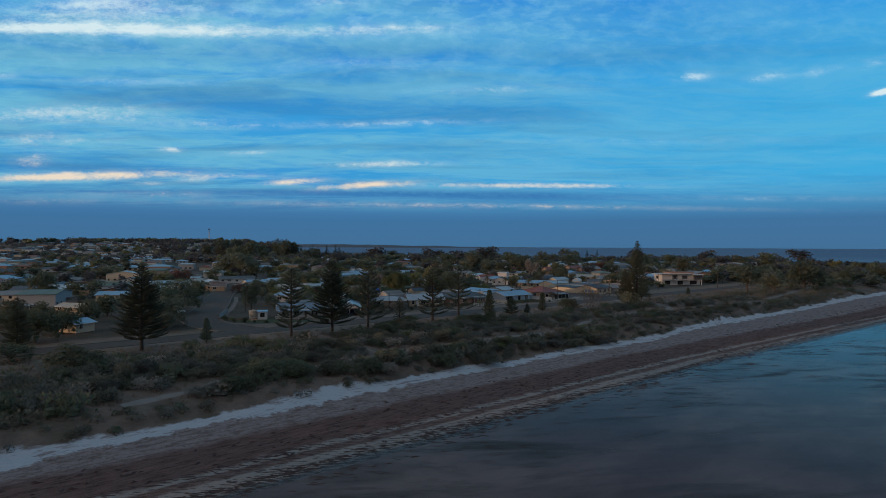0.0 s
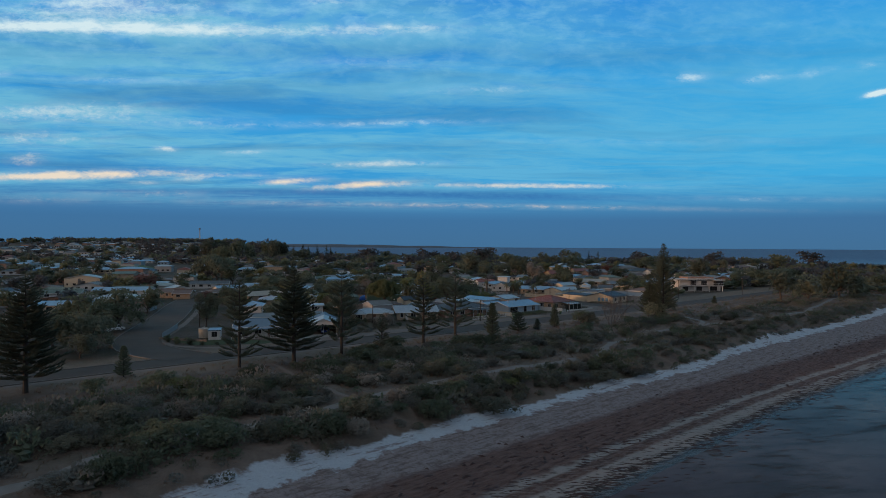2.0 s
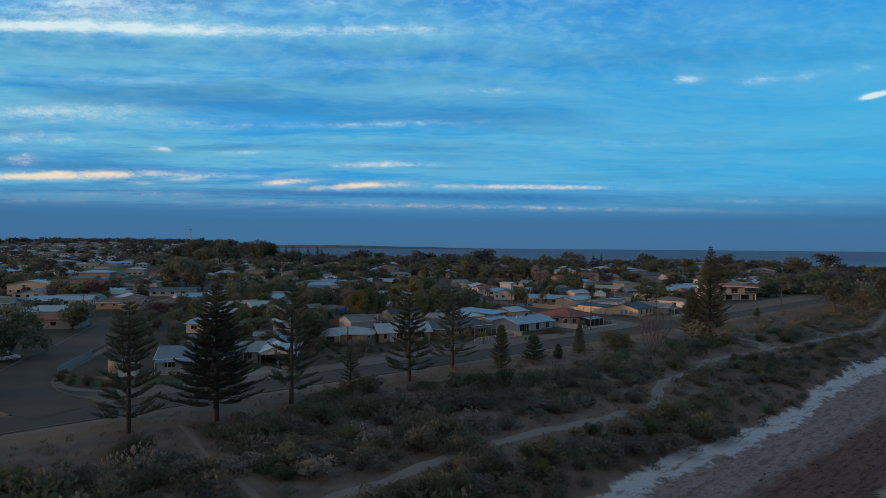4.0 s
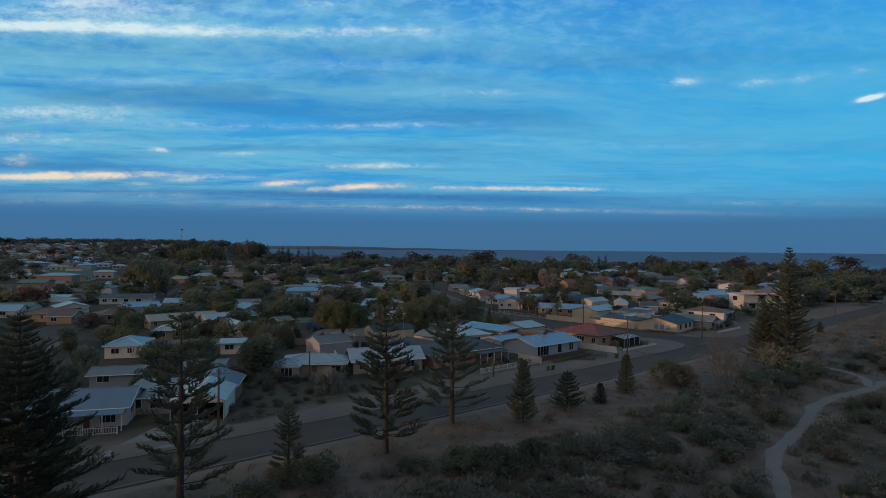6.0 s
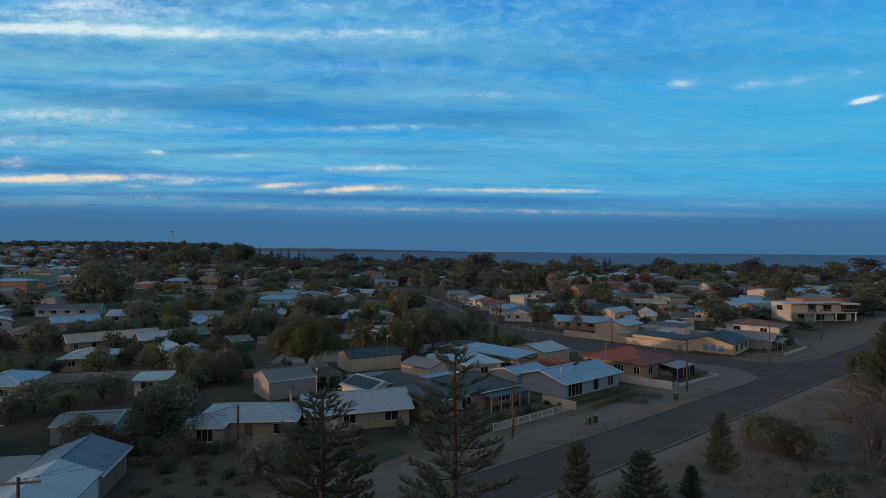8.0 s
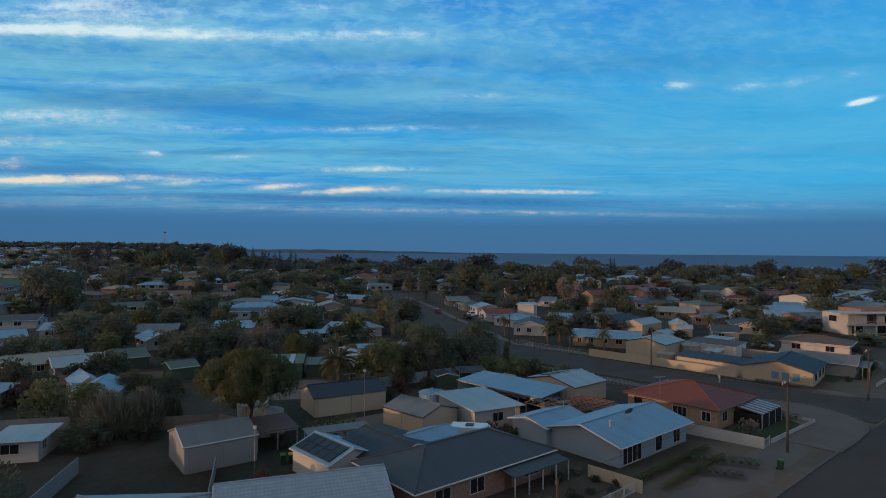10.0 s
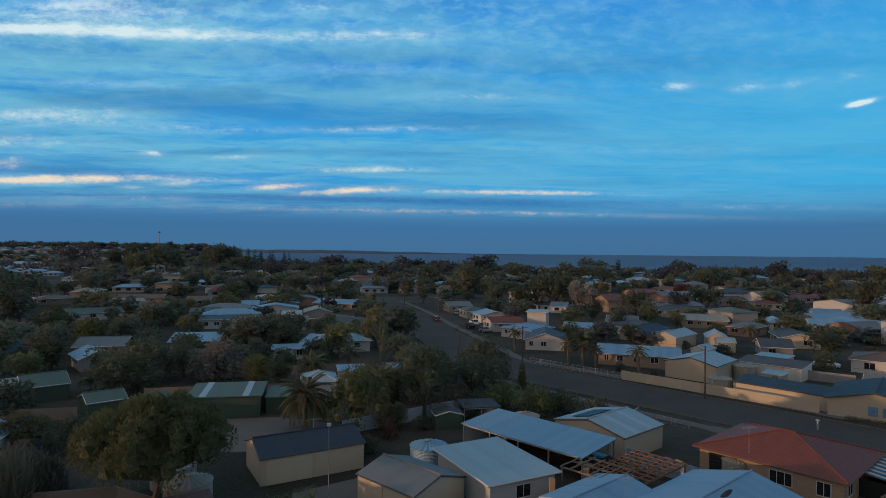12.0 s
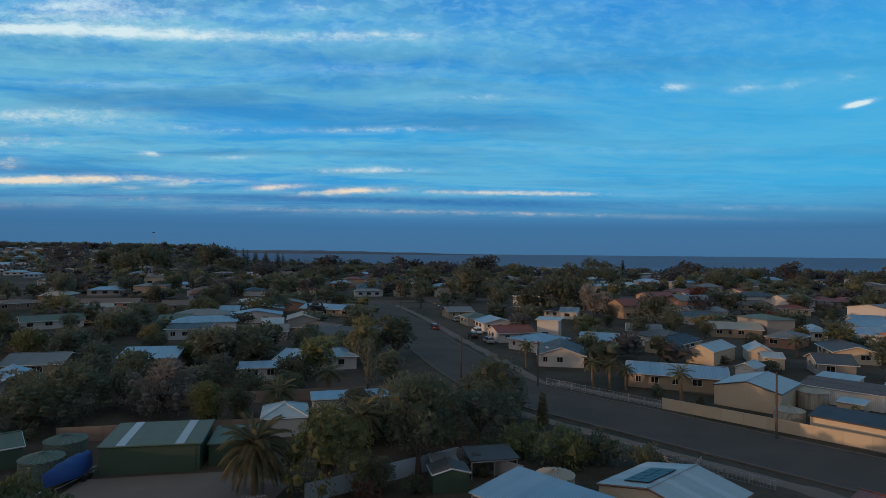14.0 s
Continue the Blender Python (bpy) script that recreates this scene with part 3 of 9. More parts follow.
class Shape:
    """Collects faces for one mesh."""

    def __init__(self):
        self.v, self.f = [], []

    def face(self, *pts):
        i = len(self.v)
        self.v += [tuple(p) for p in pts]
        self.f.append(tuple(range(i, i + len(pts))))

    def box(self, x0, y0, z0, x1, y1, z1):
        i = len(self.v)
        self.v += [(x, y, z) for z in (z0, z1) for x, y in ((x0, y0), (x1, y0), (x1, y1), (x0, y1))]
        self.f += [tuple(i + k for k in q) for q in ((3, 2, 1, 0), (4, 5, 6, 7), (0, 1, 5, 4), (1, 2, 6, 5), (2, 3, 7, 6), (3, 0, 4, 7))]
        return self

    def slab(self, pts, down):
        """A plate: the polygon pts on top, its copy lower by down beneath."""
        i, n = len(self.v), len(pts)
        self.v += [tuple(p) for p in pts] + [(p[0], p[1], p[2] - down) for p in pts]
        self.f += [tuple(range(i, i + n)), tuple(range(i + 2 * n - 1, i + n - 1, -1))]
        self.f += [(i + k, i + n + k, i + n + (k + 1) % n, i + (k + 1) % n) for k in range(n)]
        return self

    def tube(self, pts, radii, sides=6):
        """A tapered tube along pts."""
        rings = []
        for k, p in enumerate(pts):
            a, b = Vector(pts[max(k - 1, 0)]), Vector(pts[min(k + 1, len(pts) - 1)])
            d = (b - a).normalized()
            s = d.cross(Vector((0, 0, 1)) if abs(d.z) < 0.9 else Vector((1, 0, 0))).normalized()
            t = d.cross(s)
            i = len(self.v)
            for j in range(sides):
                w = 2 * math.pi * j / sides
                self.v.append(tuple(Vector(p) + radii[k] * (math.cos(w) * s + math.sin(w) * t)))
            rings.append(i)
        for a, b in zip(rings, rings[1:]):
            for j in range(sides):
                self.f.append((a + j, a + (j + 1) % sides, b + (j + 1) % sides, b + j))
        self.f += [tuple(rings[0] + j for j in range(sides - 1, -1, -1)), tuple(rings[-1] + j for j in range(sides))]
        return self

    def lathe(self, profile, sides=16, cx=0.0, cy=0.0):
        rings = []
        for r, z in profile:
            rings.append(len(self.v))
            for j in range(sides):
                w = 2 * math.pi * j / sides
                self.v.append((cx + r * math.cos(w), cy + r * math.sin(w), z))
        for a, b in zip(rings, rings[1:]):
            for j in range(sides):
                self.f.append((a + j, a + (j + 1) % sides, b + (j + 1) % sides, b + j))
        self.f += [tuple(rings[0] + j for j in range(sides - 1, -1, -1)), tuple(rings[-1] + j for j in range(sides))]
        return self

    def leaf(self, p, d, size, wide=0.5, fold=0.25):
        """A folded leaf or leaf spray from p along d."""
        d = d.normalized()
        s = d.cross(Vector((0.13, 0.31, 0.94)))
        s = s.normalized() if s.length > 1e-4 else Vector((1, 0, 0))
        n = s.cross(d)
        i = len(self.v)
        m = p + d * size * 0.5
        self.v += [tuple(p), tuple(m + s * size * wide * 0.5 + n * size * fold * 0.4), tuple(p + d * size), tuple(m - s * size * wide * 0.5 + n * size * fold * 0.4)]
        self.f += [(i, i + 1, i + 2), (i, i + 2, i + 3)]

    def mesh(self, name, mat, smooth=False):
        me = bpy.data.meshes.new(name)
        me.from_pydata(self.v, [], self.f)
        me.materials.append(mat)
        if smooth:
            me.polygons.foreach_set("use_smooth", [True] * len(me.polygons))
        me.update()
        return me


def thing(name, m, label, category, group="", kind=""):
    """An empty at a thing's base."""
    ob = new(name)
    ob.empty_display_size = 0.3
    ob.matrix_basis = m
    return tagged(ob, label, category, group, kind)


def part(name, shape, mat, parent, label="", smooth=False):
    ob = new(name, shape.mesh(name, MAT[mat] if isinstance(mat, str) else mat, smooth))
    ob.parent = parent
    if label:
        tagged(ob, label)
    return ob


def smooth01(t):
    t = min(max(t, 0.0), 1.0)
    return t * t * (3 - 2 * t)


PROFILE = ((-6000, -5.0), (-60, -1.6), (40, -0.5), (57.5, -0.02), (61.5, 0.16), (76, 0.55), (82.5, 1.0), (86, 1.7), (89, 3.0), (94, 3.5), (106, 3.75), (128, 3.8), (9000, 3.8))


def dune_shift(u):
    """How far the foot of the dune comes forward along the shore."""
    return 2.4 * smooth01((78 - u) / 50) + 2.2 * smooth01(1 - abs(u - 140) / 28)


FAR_SHORE = ((-5000, 11000), (-755, 2350), (-277, 1250), (-144, 1070), (185, 885), (600, 870), (6000, 870))


def far_shore(x):
    """Where the land ends on the far side of the town."""
    for (a, ya), (b, yb) in zip(FAR_SHORE, FAR_SHORE[1:]):
        if x <= b:
            return ya + (yb - ya) * (x - a) / (b - a) + 9 * math.sin(x * 0.03)
    return 870.0


def ground_z(x, y):
    u, v = shore(x, y)
    v += 0.05 * min(max(u - 125, 0), 140) * smooth01((82 - v) / 12)     # the lower beach widens along the shore
    v += 2.0 * math.sin(u * 0.045) * smooth01((v - 70) / 10) * smooth01((100 - v) / 10)
    v += dune_shift(u) * smooth01((v - 72) / 8) * smooth01((104 - v) / 10)
    z = PROFILE[0][1]
    for (a, za), (b, zb) in zip(PROFILE, PROFILE[1:]):
        if a <= v <= b:
            z = za + (zb - za) * (v - a) / (b - a)
            break
    hump = smooth01((v - 85) / 6) * smooth01((131 - v) / 10)
    if hump > 0:
        z += hump * (0.55 * noise.noise((x * 0.07, y * 0.07, 0)) + 0.25 * noise.noise((x * 0.22, y * 0.22, 3)))
    # the town's far shore, and the rise beyond it on the other side of the bay
    far = far_shore(x)
    if y > far - 40:
        z = min(z, 3.8 - 6.5 * smooth01((y - far + 40) / 60))
    hill = smooth01((-x - 150 - 0.02 * y) / 420) * smooth01((y - 560) / 1200)
    return z + 25 * hill * smooth01((far - y) / 160)


def build_ground():
    def steps(lo, hi, fine_lo, fine_hi, fine, grow):
        out = [fine_lo]
        s = fine
        while out[0] > lo:
            s *= grow
            out.insert(0, max(lo, out[0] - s))
        while out[-1] < fine_hi:
            out.append(out[-1] + fine)
        s = fine
        while out[-1] < hi:
            s *= grow
            out.append(min(hi, out[-1] + s))
        return out

    xs, ys = steps(-4600, 4600, -120, 200, 1.9, 1.09), steps(-1500, 4600, 45, 260, 1.9, 1.09)
    me = bpy.data.meshes.new("ground")
    w = len(xs)
    me.from_pydata([(x, y, ground_z(x, y)) for y in ys for x in xs], [],
                   [(j * w + i, j * w + i + 1, (j + 1) * w + i + 1, (j + 1) * w + i) for j in range(len(ys) - 1) for i in range(w - 1)])
    me.materials.append(MAT["ground"])
    me.polygons.foreach_set("use_smooth", [True] * len(me.polygons))
    tagged(new("ground", me), "sandy dune scrub, beach and bare town soil", "ground", kind="structure")
    sea = Shape()
    rings = [(r, -40 + 0 * r) for r in (2, 60, 200, 600, 1800, 4900)]
    n = 72
    for r, _ in rings:
        for j in range(n):
            a = 2 * math.pi * j / n
            sea.v.append((60 + r * math.sin(a), 100 + r * math.cos(a), 0.0 if r < 4000 else 9.0))
    for k in range(len(rings) - 1):
        for j in range(n):
            sea.f.append((k * n + j, (k + 1) * n + j, (k + 1) * n + (j + 1) % n, k * n + (j + 1) % n))
    sea.f.append(tuple(range(n)))
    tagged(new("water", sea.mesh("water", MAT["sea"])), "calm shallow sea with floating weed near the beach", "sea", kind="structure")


def ribbon(name, pts, width, lift, mat, label, category, kerb=True):
    """A strip along a line of plan points, laid just over the ground; with real kerbs along both edges."""
    fine = []
    for (x0, y0, *_), (x1, y1, *_) in zip(pts, pts[1:]):
        n = max(2, int(math.dist((x0, y0), (x1, y1)) / 4))
        fine += [(x0 + (x1 - x0) * k / n, y0 + (y1 - y0) * k / n) for k in range(n)]
    fine.append(pts[-1][:2])
    for _ in range(6):      # round the bends
        fine = [fine[0]] + [((a[0] + 2 * b[0] + c[0]) / 4, (a[1] + 2 * b[1] + c[1]) / 4) for a, b, c in zip(fine, fine[1:], fine[2:])] + [fine[-1]]
    top, left, right = Shape(), Shape(), Shape()
    edge = []
    LINES[name] = fine
    for k, p in enumerate(fine):
        a, b = fine[max(k - 1, 0)], fine[min(k + 1, len(fine) - 1)]
        d = Vector((b[0] - a[0], b[1] - a[1])).normalized()
        nx, ny = -d.y, d.x
        z = max(ground_z(p[0] + s * nx * width / 2, p[1] + s * ny * width / 2) for s in (-1, 0, 1)) + lift
        edge.append([(p[0] + s * nx, p[1] + s * ny, z) for s in (width / 2, -width / 2, width / 2 + 0.3, -width / 2 - 0.3)])
    for a, b in zip(edge, edge[1:]):
        top.face(a[1], b[1], b[0], a[0])
    ob = tagged(new(name, top.mesh(name, MAT[mat])), label, category, kind="structure")
    if kerb:
        for sh, i, o in ((left, 0, 2), (right, 1, 3)):
            for a, b in zip(edge, edge[1:]):
                mid = ((a[i][0] + b[i][0]) / 2, (a[i][1] + b[i][1]) / 2)
                if any(math.dist(mid, q) < reach for line, reach in GAPS if line != name for q in line_points(line)):
                    continue
                ku, kv = shore(*mid)
                if 191 < ku < 229 and 136.5 < kv < 163 and kv < 163 - 20 * (ku > 212):
                    continue
                hi = 0.09
                A, B, C, D = [Vector(q) for q in (a[i], b[i], b[o], a[o])]
                up = Vector((0, 0, hi))
                sh.face(A + up, B + up, C + up, D + up)
                sh.face(A, B, B + up, A + up)
                sh.face(D - up, C - up, C + up, D + up)
            tagged(new("kerb", sh.mesh("kerb", MAT["kerbstone"])), "pale concrete kerb along the street", "kerb", kind="structure")
    return ob


GAPS = (("road_foreshore", 5.0), ("road_cross", 7.6), ("road_west", 5.6), ("road_north", 5.4))
LINES = {}


def line_points(name):
    return LINES.get(name, ())


def kerb_line(pts, wide=0.28, high=0.2):
    """A kerb of its own along a line of plan points."""
    s = Shape()
    for a, b in zip(pts, pts[1:]):
        d = Vector((b[0] - a[0], b[1] - a[1])).normalized() * wide
        z = ground_z(*a)
        s.slab([(a[0], a[1], z + high), (b[0], b[1], z + high), (b[0] + d.y, b[1] - d.x, z + high), (a[0] + d.y, a[1] - d.x, z + high)], high + 0.1)
    tagged(new("kerb", s.mesh("kerb", MAT["kerbstone"])), "pale concrete kerb round a street corner", "kerb", kind="structure")


def patch(name, pts, mat, label, category, lift=0.03):
    """A flat plot of lawn, gravel or concrete."""
    s = Shape()
    z = max(ground_z(x, y) for x, y in pts) + lift
    s.slab([(x, y, z) for x, y in pts], 0.25)
    return tagged(new(name, s.mesh(name, MAT[mat])), label, category, kind="structure")


# ---- houses ----


def window(parent, side, at, wide, sill, high, w, d, trim="trim", mullions=1, framed=True):
    """A window in wall 'f', 'r', 'l' or 'b' of a w x d house: frame, bars and pane."""
    frame_s, pane = Shape(), Shape()

    def put(s, x0, z0, x1, z1, o0, o1):
        if side == "f":
            s.box(x0, -o1, z0, x1, -o0, z1)
        elif side == "b":
            s.box(w - x1, d + o0, z0, w - x0, d + o1, z1)
        elif side == "r":
            s.box(w + o0, x0, z0, w + o1, x1, z1)
        else:
            s.box(-o1, d - x1, z0, -o0, d - x0, z1)

    b = 0.07
    put(frame_s, at, sill, at + b, sill + high, -0.03, 0.05)
    put(frame_s, at + wide - b, sill, at + wide, sill + high, -0.03, 0.05)
    put(frame_s, at + b, sill + high - b, at + wide - b, sill + high, -0.03, 0.05)
    put(frame_s, at + b, sill, at + wide - b, sill + b, -0.03, 0.07)
    for k in range(mullions):
        c = at + wide * (k + 1) / (mullions + 1)
        put(frame_s, c - 0.03, sill + b, c + 0.03, sill + high - b, -0.03, 0.04)
    put(pane, at + b, sill + b, at + wide - b, sill + high - b, -0.04, 0.012)
    win = part("window", pane, "glass", parent)
    if framed:
        part("window_frame", frame_s, trim, win)


def door(parent, side, at, wide, high, w, d, mat="trim", ribs=0):
    s = Shape()
    for k in range(max(1, ribs)):
        z0, z1 = high * k / max(1, ribs) + 0.01, high * (k + 1) / max(1, ribs) - 0.015
        if side == "f":
            s.box(at, -0.05, z0, at + wide, 0.02, z1)
        elif side == "r":
            s.box(w - 0.02, at, z0, w + 0.05, at + wide, z1)
        elif side == "l":
            s.box(-0.05, d - at - wide, z0, 0.02, d - at, z1)
        else:
            s.box(w - at - wide, d - 0.02, z0, w - at, d + 0.05, z1)
    return part("roller_door" if ribs else "door", s, mat, parent)


def house(x, y, rot, w, d, eave=2.6, rise=1.4, roof="gable_x", wall="cream", cover="zinc", trim="trim", over=0.45,
          wins=None, doors=(), label="", category="house", name="house", seed=0, skylights=(), solar=None, base=None, group="", far=False):
    """A building whose front left corner stands at x, y, its front w wide along rot, and d deep.
    Roof: gable_x and gable_y name the way of the ridge; hip; skillion rises to the back; flat."""
    r = random.Random(seed + int(x * 13 + y * 7))
    if eave < 4:
        eave, rise = eave * 0.92, rise * 0.9      # low ceilings of the holiday houses
    z0 = (ground_z(x, y) if base is None else base) - 0.05
    top = thing(name, pose(x, y, z0, 0, 0, rot), label, category, group)
    s = Shape()
    e = eave
    if roof == "gable_x":
        s.v += [(0, 0, 0), (w, 0, 0), (w, d, 0), (0, d, 0), (0, 0, e), (w, 0, e), (w, d, e), (0, d, e), (0, d / 2, e + rise), (w, d / 2, e + rise)]
        s.f += [(3, 2, 1, 0), (0, 1, 5, 4), (2, 3, 7, 6), (1, 2, 6, 9, 5), (3, 0, 4, 8, 7), (4, 5, 9, 8), (6, 7, 8, 9)]
    elif roof == "gable_y":
        s.v += [(0, 0, 0), (w, 0, 0), (w, d, 0), (0, d, 0), (0, 0, e), (w, 0, e), (w, d, e), (0, d, e), (w / 2, 0, e + rise), (w / 2, d, e + rise)]
        s.f += [(3, 2, 1, 0), (0, 1, 5, 8, 4), (2, 3, 7, 9, 6), (1, 2, 6, 5), (3, 0, 4, 7), (4, 8, 9, 7), (5, 6, 9, 8)]
    elif roof == "skillion":
        s.v += [(0, 0, 0), (w, 0, 0), (w, d, 0), (0, d, 0), (0, 0, e), (w, 0, e), (w, d, e + rise), (0, d, e + rise)]
        s.f += [(3, 2, 1, 0), (0, 1, 5, 4), (2, 3, 7, 6), (1, 2, 6, 5), (3, 0, 4, 7), (4, 5, 6, 7)]
    else:
        s.box(0, 0, 0, w, d, e)
    part("wall", s, wall, top)
    th, o = 0.12, over
    t = e + th + 0.02
    planes = []
    if roof == "gable_x":
        k = rise / (d / 2)
        planes = [[(-o, -o, t - o * k), (w + o, -o, t - o * k), (w + o, d / 2, t + rise), (-o, d / 2, t + rise)],
                  [(-o, d / 2, t + rise), (w + o, d / 2, t + rise), (w + o, d + o, t - o * k), (-o, d + o, t - o * k)]]
        rib = "x"
    elif roof == "gable_y":
        k = rise / (w / 2)
        planes = [[(-o, -o, t - o * k), (w / 2, -o, t + rise), (w / 2, d + o, t + rise), (-o, d + o, t - o * k)],
                  [(w / 2, -o, t + rise), (w + o, -o, t - o * k), (w + o, d + o, t - o * k), (w / 2, d + o, t + rise)]]
        rib = "y"
    elif roof == "hip":
        half = min(w, d) / 2 + o
        a = [(-o, -o, t), (w + o, -o, t), (w + o, d + o, t), (-o, d + o, t)]
        if w >= d:
            p, q = (-o + half, d / 2, t + rise), (w + o - half, d / 2, t + rise)
            planes = [[a[0], a[1], q, p], [a[2], a[3], p, q], [a[1], a[2], q], [a[3], a[0], p]]
        else:
            p, q = (w / 2, -o + half, t + rise), (w / 2, d + o - half, t + rise)
            planes = [[a[0], a[1], p], [a[2], a[3], q], [a[1], a[2], q, p], [a[3], a[0], p, q]]
        rib = "x" if w >= d else "y"
    elif roof == "skillion":
        k = rise / d
        planes = [[(-o, -o, t - o * k), (w + o, -o, t - o * k), (w + o, d + o, t + rise + o * k), (-o, d + o, t + rise + o * k)]]
        rib = "x"
    else:
        planes = [[(-o, -o, t), (w + o, -o, t), (w + o, d + o, t + 0.15), (-o, d + o, t + 0.15)]]
        rib = "x"
    rs = Shape()
    for p in planes:
        rs.slab(p, th)
    roof_ob = part("roof", rs, MAT[cover + rib], top)
    # gutters and barge boards
    seen = {}
    for p in planes:
        for a, b in zip(p, p[1:] + p[:1]):
            key = tuple(sorted(((round(a[0], 2), round(a[1], 2)), (round(b[0], 2), round(b[1], 2)))))
            seen.setdefault(key, []).append((a, b))
    for edges in () if far else seen.values():
        a, b = edges[0]
        if len(edges) == 1:
            name_of = "gutter" if abs(a[2] - b[2]) < 0.02 else "barge_board"
            part(name_of, Shape().tube([Vector(a) - Vector((0, 0, 0.09)), Vector(b) - Vector((0, 0, 0.09))], [0.085, 0.085], 4), trim, roof_ob)
        else:
            part("ridge_cap", Shape().tube([Vector(a) + Vector((0, 0, 0.02)), Vector(b) + Vector((0, 0, 0.02))], [0.09, 0.09], 5), MAT[cover + rib], roof_ob)

    def on_roof(i, x0, y0, x1, y1, lift, shape, thick=0.03):
        """A plate on roof plane i, in shares of its width and height."""
        p = [Vector(q) for q in planes[i]]
        n = (p[1] - p[0]).cross(p[-1] - p[0]).normalized()
        if n.z < 0:
            n = -n
        at = lambda a, b: (p[0].lerp(p[1], a)).lerp(p[-1].lerp(p[2], a) if len(p) > 3 else p[-1], b) + n * lift
        c = [at(x0, y0), at(x1, y0), at(x1, y1), at(x0, y1)]
        shape.v += [tuple(q) for q in c] + [tuple(q - n * thick) for q in c]
        k = len(shape.v) - 8
        shape.f += [(k, k + 1, k + 2, k + 3)] + [(k + 4 + j, k + 4 + (j + 1) % 4, k + (j + 1) % 4, k + j) for j in range(4)]

    for i, x0, y0, x1, y1 in skylights:
        sk = Shape()
        on_roof(i, x0, y0, x1, y1, 0.02, sk)
        part("skylight", sk, "skylight", roof_ob, "translucent pale roof sheet")
    if solar:
        i, x0, y0, x1, y1, nx, ny = solar
        for jx in range(nx):
            for jy in range(ny):
                sp = Shape()
                gx, gy = (x1 - x0) / nx, (y1 - y0) / ny
                on_roof(i, x0 + gx * (jx + 0.03), y0 + gy * (jy + 0.03), x0 + gx * (jx + 0.97), y0 + gy * (jy + 0.97), 0.12, sp, 0.06)
                part("solar_panel", sp, "panel", roof_ob, "dark framed solar panel")
    if wins is None:
        wins = []
        for side, span in (("f", w), ("l", d), ("r", d)):
            at = r.uniform(0.8, 1.6)
            while at + 1.3 < span - 0.5:
                ww = r.choice((0.9, 1.2, 1.5, 1.8))
                if at + ww > span - 0.4:
                    break
                wins.append((side, at, ww, 0.95, 1.1))
                at += ww + r.uniform(1.2, 2.8)
    for side, at, ww, sill, high, *m in (wins[:3] if far else wins):
        window(top, side, at, ww, sill, high, w, d, trim if trim != "browntrim" else "trim", m[0] if m else 1, not far)
    for side, at, ww, high, mat, ribs in doors:
        door(top, side, at, ww, high, w, d, mat, ribs)
    return top


def verandah(parent, x0, y0, x1, y1, high, low, cover, posts, screen=None, stripes=0, trim="trim"):
    """A lean-to roof on posts in the parent's own axes: high edge at y1, low edge at y0."""
    high, low = high * 0.92, low * 0.92
    s = Shape().slab([(x0, y0, low), (x1, y0, low), (x1, y1, high), (x0, y1, high)], 0.07)
    roof = part("verandah_roof", s, MAT[cover + "x"], parent)
    if stripes:
        for k in range(stripes):
            a = x0 + (x1 - x0) * (k + 0.25) / stripes
            b = x0 + (x1 - x0) * (k + 0.7) / stripes
            part("roof_sheet", Shape().slab([(a, y0, low + 0.03), (b, y0, low + 0.03), (b, y1, high + 0.03), (a, y1, high + 0.03)], 0.02), "skylight", roof, "translucent pale roof sheet")
    for k in range(posts):
        a = x0 + 0.08 + (x1 - x0 - 0.16) * k / max(1, posts - 1)
        part("post", Shape().box(a - 0.05, y0 + 0.02, 0, a + 0.05, y0 + 0.12, low - 0.06), trim, parent)
    if screen:
        for k in range(posts - 1):
            a = x0 + 0.15 + (x1 - x0 - 0.16) * k / (posts - 1)
            b = x0 - 0.02 + (x1 - x0 - 0.16) * (k + 1) / (posts - 1)
            part("blind", Shape().box(a, y0 + 0.05, 0.1, b, y0 + 0.08, low - 0.2), screen, parent, "dark drop-down shade blind")
        for sx in (x0 + 0.08, x1 - 0.12):
            part("blind", Shape().box(sx, y0 + 0.16, 0.1, sx + 0.04, y1 - 0.05, low - 0.2), screen, parent, "dark drop-down shade blind")


